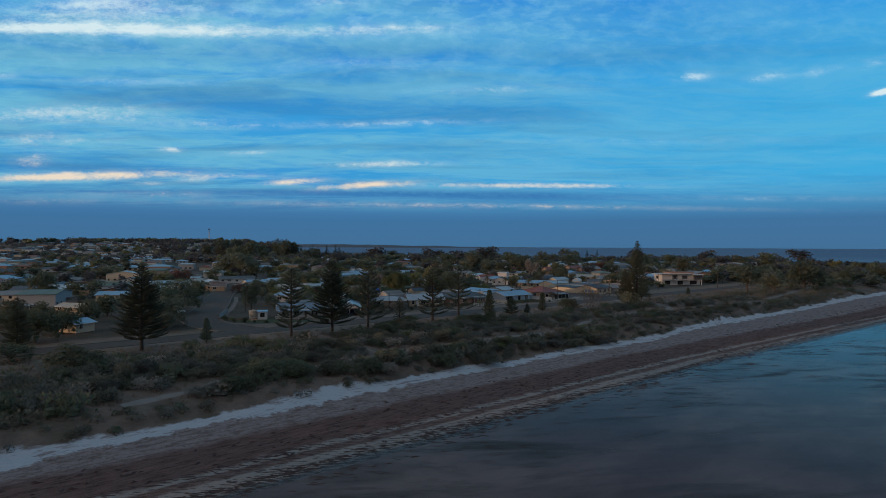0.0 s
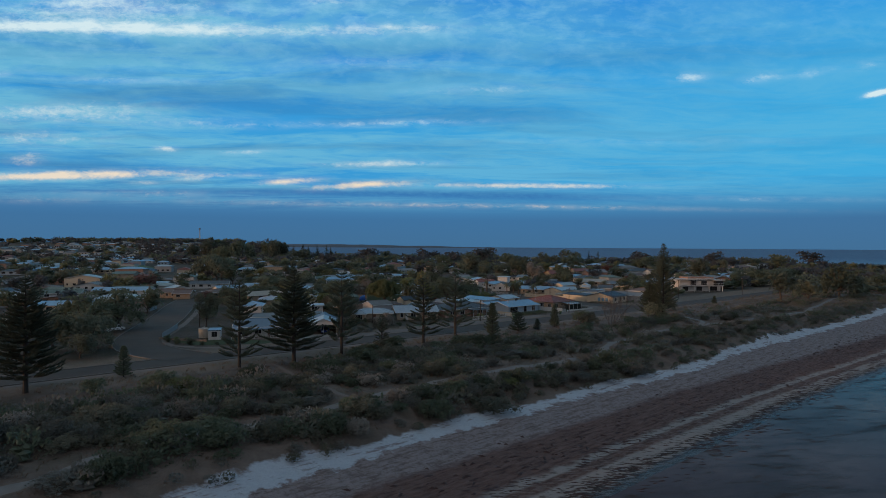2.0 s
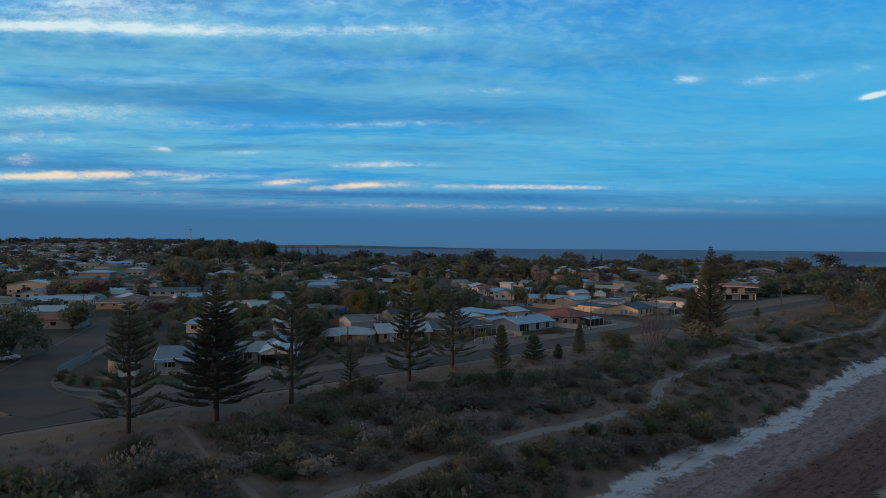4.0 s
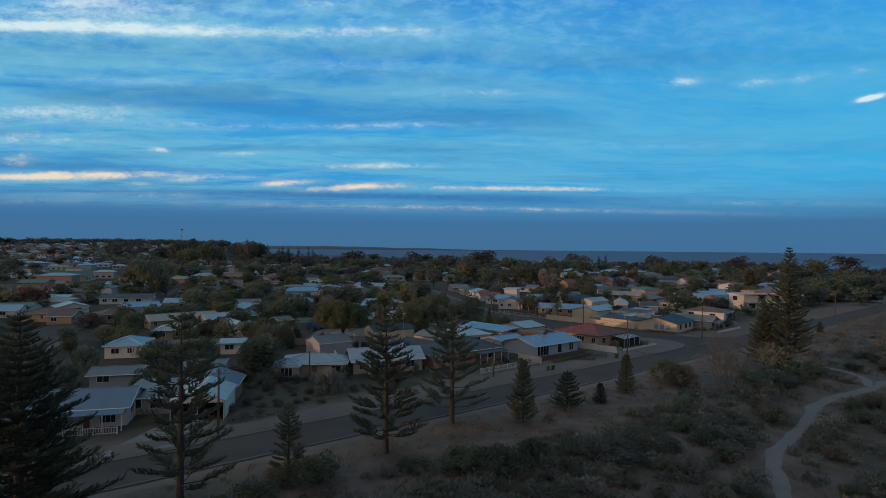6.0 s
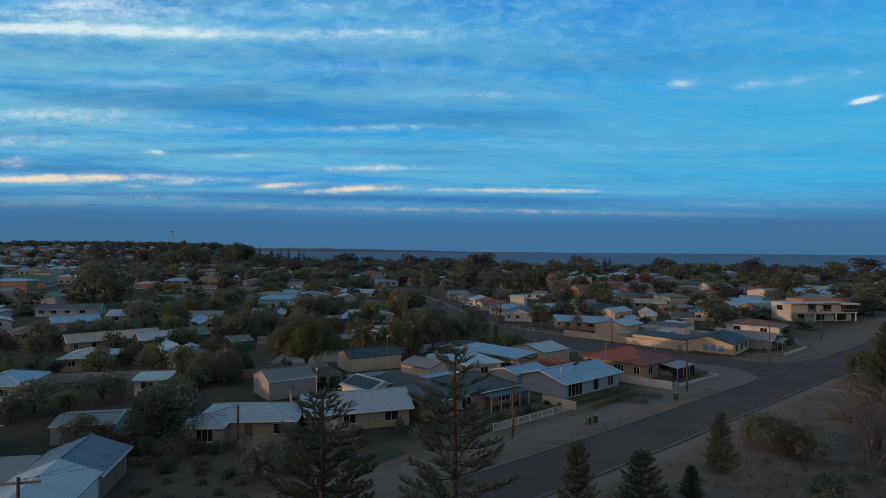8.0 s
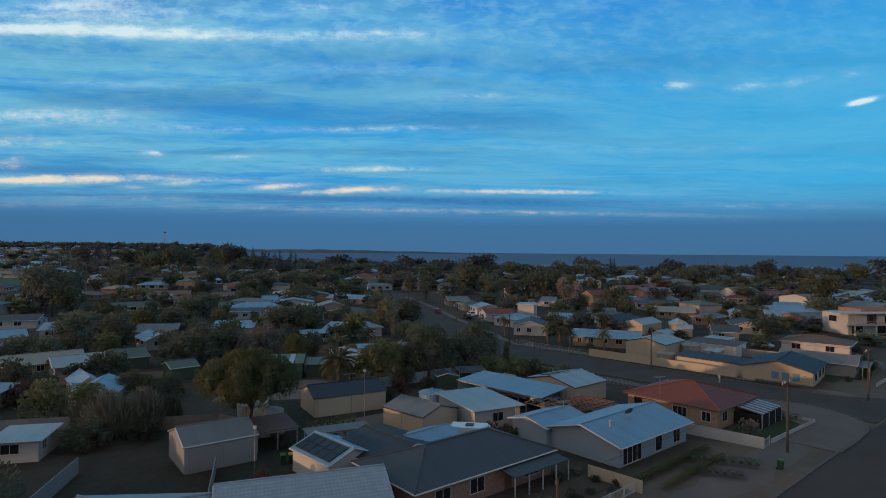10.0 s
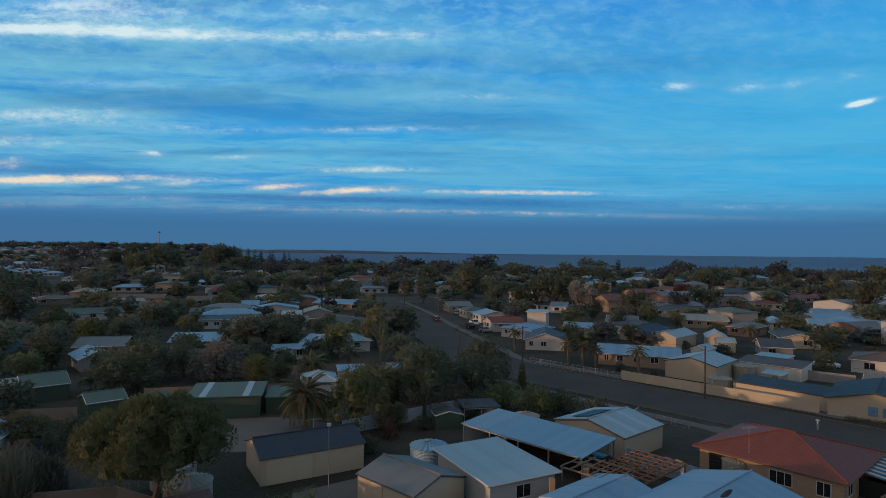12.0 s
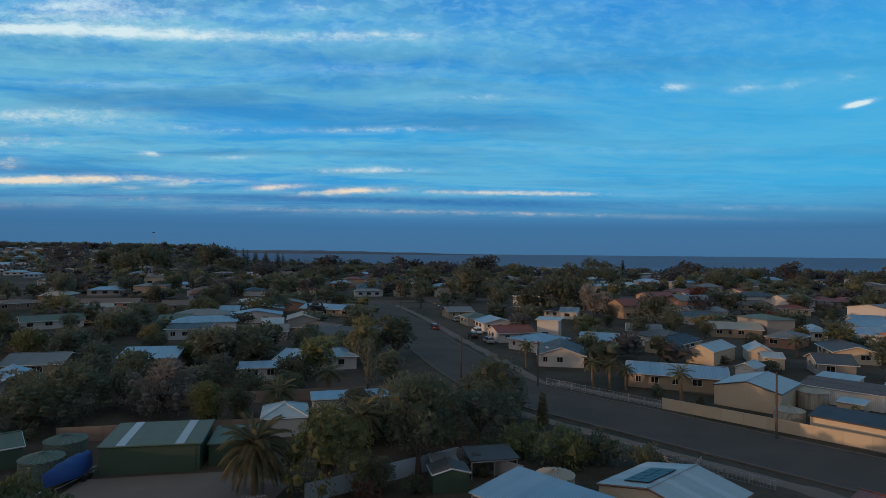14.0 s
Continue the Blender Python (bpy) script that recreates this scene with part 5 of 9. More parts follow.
def pine_proto(seed, high, spread, gap, sparse=1.0, taper=0.85, clear=0.3, leaf="pine"):
    """Norfolk Island pine: a straight trunk and whorls of branches, bare near the trunk, their ends set with upswept plumes."""
    r = random.Random(seed)
    wood, leaves = Shape(), Shape()
    wood.tube([(0, 0, -0.3), (0, 0, high * 0.5), (0, 0, high)], [0.014 * high + 0.05, 0.009 * high + 0.03, 0.02], 8)
    z = high * (0.14 if high > 8 else 0.08)
    k = 0
    while z < high * 0.985:
        f = z / high
        reach = spread * (1 - f) ** taper * (0.75 + 0.25 * smooth01(f / 0.14)) + 0.12
        n = 6 if f < 0.8 else 5
        for j in range(n):
            if r.random() > sparse:
                continue
            a = 2 * math.pi * (j + 0.5 * (k % 2)) / n + r.uniform(-0.25, 0.25)
            length = reach * r.uniform(0.68, 1.12)
            rise = 0.12 + 0.45 * f + r.uniform(-0.08, 0.1)
            pts = []
            m = max(3, int(length / 0.3))
            for q in range(m + 1):
                s = q / m
                h = length * (rise * s * 0.45 - 0.22 * s * (1 - s) + 0.16 * s * s)
                pts.append(Vector((math.cos(a) * length * s, math.sin(a) * length * s, z + h)))
            wood.tube([pts[0], pts[m // 2], pts[-1]], [0.022 + 0.01 * length, 0.016 + 0.006 * length, 0.012], 4)
            side = Vector((-math.sin(a), math.cos(a), 0))
            for q in range(1, m + 1):
                s = q / m
                if s < clear * smooth01(length / 3):
                    continue
                along = (pts[q] - pts[q - 1]).normalized()
                plume = (0.5 + 0.32 * math.sin(math.pi * min(1, 0.2 + s * 0.7))) * min(1.0, 0.4 + length * 0.28)
                for w in (-1, 0, 1):
                    d = (along * 0.75 + side * (w * r.uniform(0.5, 1.0)) + Vector((0, 0, r.uniform(0.25, 0.75)))).normalized()
                    for t in range(3):
                        twist = d + rand_dir(r) * 0.35
                        leaves.leaf(pts[q] + d * plume * (0.3 * t) - Vector((0, 0, 0.03)), twist, plume * r.uniform(0.5, 0.8), 0.5, 0.3)
        z += gap * (1.0 - 0.45 * f) * r.uniform(0.85, 1.15)
        k += 1
    for t in range(8):
        leaves.leaf(Vector((0, 0, high - 0.5 + 0.06 * t)), rand_dir(r) + Vector((0, 0, 0.8)), 0.35, 0.3, 0.2)
    return wood.mesh("trunk", MAT["pinebark"]), leaves.mesh("crown", MAT[leaf])


PINES = {}


def pine(x, y, high, spread, style, turn=0, label="dark green Norfolk Island pine with tiered branches"):
    """Styles: full, thin, young."""
    if style not in PINES:
        PINES[style] = {"full": (pine_proto(3, 18, 5.0, 0.78, 1.0, 0.8, 0.2), 18, 5.0), "fuller": (pine_proto(8, 22, 5.4, 0.85, 1.0, 0.8, 0.22), 22, 5.4), "distant": (pine_proto(14, 14, 3.2, 1.5, 0.8, 0.7), 14, 3.2),
                        "thin": (pine_proto(5, 15, 3.3, 1.1, 0.92, 0.55), 15, 3.3), "thinner": (pine_proto(12, 15, 3.4, 1.25, 0.88, 0.5, 0.38), 15, 3.4),
                        "young": (pine_proto(21, 6, 1.5, 0.46, 1.0, 0.8, 0.1, "youngpine"), 6, 1.5), "sapling": (pine_proto(23, 4, 1.7, 0.55, 1.0, 0.75, 0.1, "youngpine"), 4, 1.7)}[style]
    (wood, leaves), h0, s0 = PINES[style]
    top = thing("pine_tree", pose(x, y, ground_z(x, y) - 0.1, 0, 0, turn) @ Matrix.Diagonal((spread / s0, spread / s0, high / h0, 1)), label, "pine tree", "foreshore pines")
    for n, me in (("trunk", wood), ("crown", leaves)):
        ob = new(n, me)
        ob.parent = top
    return top


def palm_proto(seed, trunk, frond, count):
    r = random.Random(seed)
    wood, leaves = Shape(), Shape()
    pts = [(0.1 * math.sin(k), 0.05 * k, trunk * k / 6 - 0.2) for k in range(7)]
    wood.tube(pts, [0.34] + [0.26 + 0.02 * (k % 2) for k in range(5)] + [0.36], 9)
    for k in range(count):
        a = k * 2.399 + r.uniform(-0.2, 0.2)
        up = 1.25 - 1.75 * (k / count)
        prev = Vector((0, 0.3, trunk - 0.1))
        d = Vector((math.cos(a) * math.cos(up), math.sin(a) * math.cos(up), math.sin(up)))
        m = 9
        for q in range(m):
            nxt = prev + d * frond / m
            wood.tube([prev, nxt], [0.03 * (1 - q / m) + 0.008, 0.028 * (1 - (q + 1) / m) + 0.006], 3)
            side = d.cross(Vector((0, 0, 1))).normalized()
            long = frond * 0.2 * (0.5 + math.sin(math.pi * (0.12 + 0.8 * q / m)) * 0.7)
            for t in range(3):
                p = prev.lerp(nxt, t / 3)
                for sg in (-1, 1):
                    leaves.leaf(p, side * sg * 0.85 + d * 0.75 + Vector((0, 0, -0.28)), long * r.uniform(0.85, 1.1), 0.13, 0.3)
            prev = nxt
            d = (d + Vector((0, 0, -0.17))).normalized()
    return wood.mesh("trunk", MAT["palmbark"]), leaves.mesh("crown", MAT["frond"])


PALMS = {}


def palm(x, y, high, style="date", turn=0, label="tall palm with arching feathery fronds", scale=1.0):
    if style not in PALMS:
        PALMS[style] = {"date": palm_proto(4, 3.6, 3.6, 46), "cocos": palm_proto(9, 5.0, 2.3, 22)}[style]
    wood, leaves = PALMS[style]
    h0 = {"date": 6.6, "cocos": 6.6}[style]
    top = thing("palm_tree", pose(x, y, ground_z(x, y) - 0.05, 0, 0, turn) @ Matrix.Diagonal((scale, scale, high / h0, 1)), label, "palm tree", "palms")
    for n, me in (("trunk", wood), ("crown", leaves)):
        ob = new(n, me)
        ob.parent = top
    return top


SHRUBS = {}


def shrub(x, y, wide, high, leaf, seed, turn, label, group="dune shrubs", name="shrub"):
    key = (leaf, seed)
    if key not in SHRUBS:
        r = random.Random(seed * 7 + len(leaf))
        s = Shape()
        lobes = []
        for k in range(6):
            a, q = r.uniform(0, 6.28), r.uniform(0.15, 0.75)
            t = r.uniform(0.32, 0.6)
            lobes.append(((q * math.cos(a), q * math.sin(a), r.uniform(0.2, 0.62)), (t, t, t * 0.85)))
        crown(s, lobes, 760, 0.13, r, 0.7, -0.3, 0.4)
        for k in range(7):
            d = rand_dir(r)
            s.tube([(0, 0, -0.05), (d.x * 0.6, d.y * 0.6, 0.35 + 0.3 * abs(d.z))], [0.04, 0.012], 3)
        SHRUBS[key] = s.mesh(name, MAT[leaf])
    ob = new(name, SHRUBS[key])
    ob.matrix_basis = pose(x, y, ground_z(x, y) - 0.05, 0, 0, turn) @ Matrix.Diagonal((wide / 2.1, wide / 2.1, high / 1.1, 1))
    return tagged(ob, label, "shrub", group)


def big_shrub(x, y, wide, high, leaf, seed, turn, label):
    """A broad coastal shrub of many rounded puffs, skirted to the ground, with stems inside."""
    key = (leaf, "big", seed)
    if key not in SHRUBS:
        r = random.Random(seed * 13 + len(leaf))
        s = Shape()
        lobes = [((0, 0, 1.0), (1.7, 1.7, 1.0))]
        for k in range(17):
            a, f = k * 2.4 + r.uniform(-0.35, 0.35), (k + 0.5) / 17
            q = 2.35 * math.sqrt(f) * r.uniform(0.85, 1.1)
            t = r.uniform(0.5, 0.95)
            lobes.append(((q * math.cos(a), q * math.sin(a), max(0.35, 2.1 * math.sqrt(max(0.0, 1 - (q / 2.7) ** 2)) * r.uniform(0.7, 1.08))), (t, t, t * 0.85)))
        crown(s, lobes, 2500, 0.21, r, 0.7, -0.3, 0.46)
        for k in range(9):
            d = rand_dir(r)
            s.tube([(0, 0, -0.1), (d.x * 1.6, d.y * 1.6, 0.8 + 1.3 * abs(d.z))], [0.07, 0.02], 4)
        SHRUBS[key] = s.mesh("shrub", MAT[leaf])
    ob = new("shrub", SHRUBS[key])
    ob.matrix_basis = pose(x, y, ground_z(x, y) - 0.08, 0, 0, turn) @ Matrix.Diagonal((wide / 5.6, wide / 5.6, high / 2.8, 1))
    return tagged(ob, label, "shrub", "dune shrubs")


def reed_clump(x, y, wide, high, seed):
    """A stand of tall feathery reeds."""
    r = random.Random(seed)
    s = Shape()
    for k in range(800):
        a, q = r.uniform(0, 6.28), wide / 2 * math.sqrt(r.random())
        lean = Vector((math.cos(a) * q * 0.25 + r.uniform(-0.3, 0.3), math.sin(a) * q * 0.25 + r.uniform(-0.3, 0.3), 2.4))
        top = high * (1 - 0.45 * (2 * q / wide) ** 2) * r.uniform(0.75, 1.1)
        p = Vector((math.cos(a) * q, math.sin(a) * q, top * r.choice((0.0, 0.2, 0.45))))
        s.leaf(p, lean, top * 0.56, 0.05, 0.3)
        if k % 2:
            s.leaf(p + lean.normalized() * top * 0.4, lean + rand_dir(r) * 1.6, 0.7, 0.14, 0.3)
    ob = new("reed_clump", s.mesh("reed_clump", MAT["reed"]))
    ob.matrix_basis = pose(x, y, ground_z(x, y) - 0.05)
    return tagged(ob, "tall feathery grey-green reeds in a back yard", "reeds", "reeds")


def bare_tree(x, y, high, seed, label="leafless grey tree with many thin branches"):
    r = random.Random(seed)

    def grow(p, d, length, rad, level):
        e = p + d * length
        mid = p.lerp(e, 0.5) + rand_dir(r) * length * 0.06
        s.tube([p, mid, e], [rad, rad * 0.85, rad * 0.65], 5 if level < 2 else 3)
        if level < 5:
            for k in range(3 if level < 3 else 2):
                grow(e, (d + rand_dir(r) * 0.62 + Vector((0, 0, 0.12))).normalized(), length * r.uniform(0.6, 0.82), rad * 0.6, level + 1)

    top = thing("bare_tree", pose(x, y, ground_z(x, y)), label, "tree")
    for k in range(5):
        a = k * 1.3
        s = Shape()
        grow(Vector((0.5 * math.cos(a), 0.5 * math.sin(a), -0.1)), Vector((0.42 * math.cos(a), 0.32 * math.sin(a), 1)).normalized(), high * 0.3, 0.1, 0)
        part("limb", s, "deadwood", top)
    return top


def track(name, pts, width, mat, label, seed=0, lift=0.05):
    """A worn path that follows the ground, with uneven edges."""
    fine = []
    for (x0, y0), (x1, y1) in zip(pts, pts[1:]):
        n = max(2, int(math.dist((x0, y0), (x1, y1)) / 1.2))
        fine += [(x0 + (x1 - x0) * k / n, y0 + (y1 - y0) * k / n) for k in range(n)]
    fine.append(pts[-1])
    for _ in range(14):
        fine = [fine[0]] + [((a[0] + 2 * b[0] + c[0]) / 4, (a[1] + 2 * b[1] + c[1]) / 4) for a, b, c in zip(fine, fine[1:], fine[2:])] + [fine[-1]]
    s = Shape()
    rows = []
    for k, p in enumerate(fine):
        a, b = fine[max(k - 1, 0)], fine[min(k + 1, len(fine) - 1)]
        d = Vector((b[0] - a[0], b[1] - a[1])).normalized()
        half = width / 2 * (0.85 + 0.5 * noise.noise((k * 0.35, seed, 0)))
        row = []
        for q in (-1, -0.5, 0, 0.5, 1):
            w = q * half + 0.15 * noise.noise((k * 0.9, q * 3, seed + 5))
            x, y = p[0] - d.y * w, p[1] + d.x * w
            row.append(len(s.v))
            s.v.append((x, y, ground_z(x, y) + lift - (0.09 if abs(q) == 1 else 0)))
        rows.append(row)
        TRACK_POINTS.append((p[0], p[1], half))
    for a, b in zip(rows, rows[1:]):
        for j in range(4):
            s.f.append((a[j], b[j], b[j + 1], a[j + 1]))
    return tagged(new(name, s.mesh(name, MAT[mat], True)), label, "path", kind="structure")


TRACK_POINTS = []


def on_track(x, y, room):
    return any(abs(p[0] - x) < 5 and math.dist((x, y), p[:2]) < p[2] + room for p in TRACK_POINTS)


def hedge(x0, y0, x1, y1, wide, high, leaf, label, seed=0):
    r = random.Random(seed)
    n = max(3, int(math.dist((x0, y0), (x1, y1)) / 0.7))
    s = Shape()
    z = ground_z((x0 + x1) / 2, (y0 + y1) / 2)
    lobes = [((x0 + (x1 - x0) * k / n - x0, y0 + (y1 - y0) * k / n - y0, high * 0.5), (0.6, wide / 2, high * 0.55 * r.uniform(0.9, 1.1))) for k in range(n + 1)]
    crown(s, lobes, 220 * n, 0.12, r, 0.6)
    ob = new("hedge", s.mesh("hedge", MAT[leaf]))
    ob.location = (x0, y0, z)
    return tagged(ob, label, "hedge")


def town_house(x, y, rot, w, d, eave, rise, roof, wall, cover, **more):
    more.setdefault("group", "houses of the town" if "name" not in more else "sheds of the town")
    return house(x, y, rot, w, d, eave, rise, roof, wall, cover, **more)

# ---- the large structure ----
build_ground()


def at_shore(u, v):
    """A plan point from the distance along the shore and inland."""
    return UX * u - UY * v, UY * u + UX * v


def straight(pts):
    out = []
    for a, b in zip(pts, pts[1:]):
        n = int(math.dist(a, b) / 2) + 1
        out += [(a[0] + (b[0] - a[0]) * k / n, a[1] + (b[1] - a[1]) * k / n) for k in range(n)]
    return out


LINES["road_cross"] = straight([at_shore(209.5, 139), at_shore(209.5, 190)])
LINES["road_west"] = straight([(-47, 147.5), (-56, 151.2), (-62, 156.5), (-67, 165), (-71.5, 180)])
ribbon("road_foreshore", [at_shore(u, v) for u, v in ((-60, 141.2), (40, 140.6), (75, 140.0), (95, 139.2), (118, 138.0), (140, 136.9), (162, 136.3), (196, 135.9), (232, 135.0), (274, 134.6), (360, 135), (520, 137))], 7.6, 0.06, "asphalt", "worn grey asphalt street along the foreshore", "road")
ribbon("road_cross", [at_shore(209.5, 140), at_shore(209.5, 165), at_shore(209.5, 190), at_shore(209, 214), (14, 318), (4.5, 362), (-4, 405), (-16, 462)], 12.5, 0.075, "asphalt", "wide grey asphalt side street", "road")
ribbon("road_west", [(-47, 147.5), (-56, 151.2), (-62, 156.5), (-67, 165), (-71.5, 180), (-76.5, 200), (-82.5, 220), (-89, 240), (-95, 262), (-102, 300), (-114, 372), (-130, 458)], 9.6, 0.09, "asphalt", "quiet asphalt side street", "road")
ribbon("road_north", [(-330, 395), (-130, 450), (-14, 466), (150, 500), (420, 540)], 10.0, 0.05, "asphalt", "far asphalt street", "road")

for corner in (tuple(at_shore(u, v) for u, v in ((213, 139), (226, 139.8), (220.5, 142.2), (217.2, 146.5), (215.8, 154), (213, 154))),):
    patch("road_corner", corner, "asphalt", "asphalt at a rounded street corner", "road", 0.082)
track("track_dune", [(190, 305), (165, 277), (130, 236.5), (104, 217.8), (90, 207.5), (76, 198), (64, 191.5), (57.5, 185.5), (54, 180), (47.6, 173.3), (39, 164.5), (36.5, 157), (34, 151.5), (25, 146), (9, 136), (-1.2, 126.3), (-5.8, 121.4), (-11.3, 115.8), (-17.9, 107.3), (-24.5, 104.6), (-30, 101), (-33, 96.5), (-34, 92), (-36, 89.2), (-39, 85.3), (-43, 80.5)], 2.5, "track", "pale sandy walking track through the dune", 1)
track("track_branch", [(-11.0, 116.5), (-18.1, 125.3), (-25.0, 134.6), (-29.4, 141.3)], 1.0, "gravel", "narrow sandy side track to the street", 2)
track("track_link", [(76, 199), (80.5, 206), (81, 213), (77, 221.5), (73, 226.5), (66, 231)], 2.0, "track", "sandy track from the dune to the road", 3)
track("footpath_inland", [at_shore(u, v) for u, v in ((84, 147.0), (120, 146.0), (150, 144.8), (196, 144.2))], 6.6, "gravel", "bare gravel verge beside the foreshore street", 4)
track("verge_cross", [at_shore(219.3, v) for v in (146, 165, 190, 214)], 3.0, "gravel", "pale gravel verge along the side street", 5)
track("verge_near", [at_shore(200.2, v) for v in (150, 165, 190, 210)], 3.0, "gravel", "pale gravel verge along the side street", 6)
verge_edge = [at_shore(u, v) for u, v in ((186, 139.9), (192, 139.7), (198, 139.9), (201.3, 140.7), (204.3, 142.8), (206.3, 145.8), (206.8, 149.5), (205.3, 156), (203.4, 164))]
patch("verge_corner", verge_edge + [at_shore(u, v) for u, v in ((199.4, 164), (199, 152), (195, 146.5), (186, 145.5))], "gravel", "pale gravel corner between two streets", "verge", 0.12)
kerb_line(verge_edge)
track("verge_sea", [at_shore(u, v) for u, v in ((30, 135.6), (75, 134.9), (95, 134.2), (118, 133.0), (140, 131.9), (162, 131.3), (196, 130.9), (232, 130.0), (274, 129.6))], 2.4, "gravel", "worn gravel edge between the street and the dune", 9)
track("verge_lane", [(26, 303), (22, 325), (14, 362), (6, 405), (-5, 450)], 3.2, "gravel", "pale gravel verge along the side street", 7)
track("verge_west", [(-36, 160.6), (-44, 158.3), (-52, 158.8), (-57.5, 161.2), (-61.6, 167), (-64.4, 178), (-69, 198), (-75.5, 221), (-82, 240)], 2.2, "gravel", "pale gravel verge round the street corner", 8)
patch("lawn_corner", [(-59, 167), (-52, 161.5), (-37, 164), (-35.5, 168), (-51, 169.5)], "lawn", "short green lawn in front of a house", "lawn")
patch("driveway", [(-32.5, 164.0), (-25.5, 168.0), (-24, 178.5), (-30.5, 177.5)], "concrete", "pale concrete driveway", "driveway")
patch("lawn_red_house", [(44.0, 230.6), (55.2, 239.0), (50.5, 244.0), (42.5, 235.2)], "lawn", "mown green lawn beside the red-roofed house", "lawn")
patch("yard_gravel", [(-27, 250), (-9, 252), (-7, 262), (-14, 265), (-27, 263)], "gravel", "pale gravel yard in front of a green shed", "yard")
patch("yard_shed", [(-6, 233), (0, 230), (5, 240), (2, 246), (-7, 240)], "gravel", "bare gravel yard between sheds", "yard")
patch("yard_cottage", [(-22, 183), (-9, 190.5), (-10, 199), (-22, 200)], "drygrass", "dry front garden of a cottage", "garden")
patch("yard_brick_house", [(9.5, 208.5), (24, 219.5), (22, 222.5), (8, 211.5)], "drygrass", "dry front garden with low shrubs", "garden")
patch("yard_east", [(46, 300), (60, 291), (70, 300), (56, 312)], "gravel", "wide gravel yard behind the fence", "yard")
patch("oval", [(-228, 500), (-300, 502), (-420, 600), (-440, 690), (-330, 690), (-238, 545)], "oval", "mown green sports oval", "sports field", 0.1)

# ---- houses near the path ----
h = house(-47.0, 172.8, 14, 12.6, 9, 2.6, 1.5, "gable_x", "white", "bluesteel", label="white weatherboard house with a pale steel roof and a verandah",
          wins=[("f", 1.2, 1.8, 0.7, 1.4, 2), ("f", 4.6, 1.6, 0.7, 1.4, 1), ("f", 9.6, 1.8, 0.5, 1.6, 2), ("r", 2, 1.5, 0.9, 1.2)], doors=[("f", 7.6, 0.9, 2.05, "browntrim", 0)])
verandah(h, 0, -2.4, 12.6, 0, 2.55, 2.3, "bluesteel", 7)
house(-51.4, 168.2, 14, 2.6, 3.2, 2.4, 0.3, "flat", "white", "zinc", "darktrim", 0.1, wins=[("f", 0.7, 1.2, 0.8, 1.2)], label="small white cabin with a flat roof and dark trim", category="shed", name="garden_shed")
carport(-30.1, 177.3, 9, 6.5, 8.5, 2.75, 1.35, "white_roof", "white gabled carport with translucent end", 3, roof="gable_y", wall="r")
house(-31.6, 185.9, 9, 6.6, 7, 2.7, 1.35, "gable_y", "grey", "bluesteel", label="grey steel garage behind the carport", category="garage", name="garage", wins=[])
house(-37.8, 180.2, 9, 6.2, 9.5, 2.4, 0.4, "skillion", "grey", "greyroof", label="low grey extension with a dull flat steel roof", category="house extension", name="house_extension", wins=[("f", 1.0, 1.6, 0.8, 1.3, 1), ("f", 3.6, 1.6, 0.8, 1.3, 1)])
h = house(-22.8, 203.0, 3, 11.0, 7.4, 2.5, 1.2, "hip", "tan", "whitetile", label="sandstone cottage with a pale tiled roof", wins=[("f", 8.6, 1.8, 0.8, 1.3, 1), ("l", 3, 1.5, 0.9, 1.2)], doors=[("f", 5.4, 0.9, 2.05, "browntrim", 0)])
house(-23.6, 200.6, 3, 4.4, 3.6, 2.5, 1.1, "hip", "tan", "whitetile", over=0.3, label="sandstone bay of the cottage under a small hipped roof", category="house wing", name="house_wing", wins=[("f", 1.6, 1.9, 0.8, 1.4, 2), ("r", 0.8, 1.0, 0.8, 1.3)])
house(-10.6, 205.8, 18, 12.6, 6.6, 2.6, 1.7, "gable_x", "tan", "whitetile", over=0.5, label="sandstone house with a wide pale blue tiled gable roof", wins=[("f", 1.0, 1.0, 0.8, 1.4, 0), ("f", 4.2, 1.6, 0.8, 1.3, 1), ("f", 9.4, 1.8, 0.8, 1.3, 1)], doors=[("f", 2.6, 0.9, 2.05, "trim", 0)])
patch("lawn_cottage", [(-5.7, 195.0), (-0.5, 201.2), (1.5, 199.0), (-3.7, 193.2)], "lawn", "small mown green front lawn", "lawn")
h = house(3.6, 211.0, 38, 17.0, 9.0, 2.6, 2.0, "hip", "brick", "slate", label="brick house with a dark blue-grey hipped roof", wins=[("f", 2, 1.8, 0.7, 1.4, 1), ("f", 6, 1.8, 0.7, 1.4, 1), ("f", 13, 2.2, 0.6, 1.5, 2), ("r", 2, 1.5, 0.8, 1.3)], doors=[("f", 10.4, 0.9, 2.05, "browntrim", 0)])
verandah(h, 9.5, -2.2, 17.2, 0, 2.5, 2.25, "slate", 5)
house(-4.8, 223.0, -48, 7.6, 8.0, 2.6, 1.3, "gable_x", "brick", "navy", label="brick house wing under a dark blue roof", category="house wing", name="house_wing", wins=[("f", 2, 1.5, 0.8, 1.3)])
house(0.4, 225.6, -48, 5.8, 6.0, 2.5, 1.0, "gable_y", "cream", "zinc", over=0.25, label="small cream gabled wing with a pale roof", category="house wing", name="house_wing", wins=[])
house(-9.0, 222.6, -48, 6.6, 5.4, 2.5, 1.1, "gable_x", "white", "zinc", over=0.25, label="white lattice-sided room with solar panels on its roof", category="house wing", name="house_wing", wins=[], solar=(0, 0.06, 0.12, 0.94, 0.9, 5, 2))
carport(-8.4, 227.6, 24, 7.0, 1.9, 2.3, 0.1, "greyroof", "narrow grey steel awning on thin posts", 4)
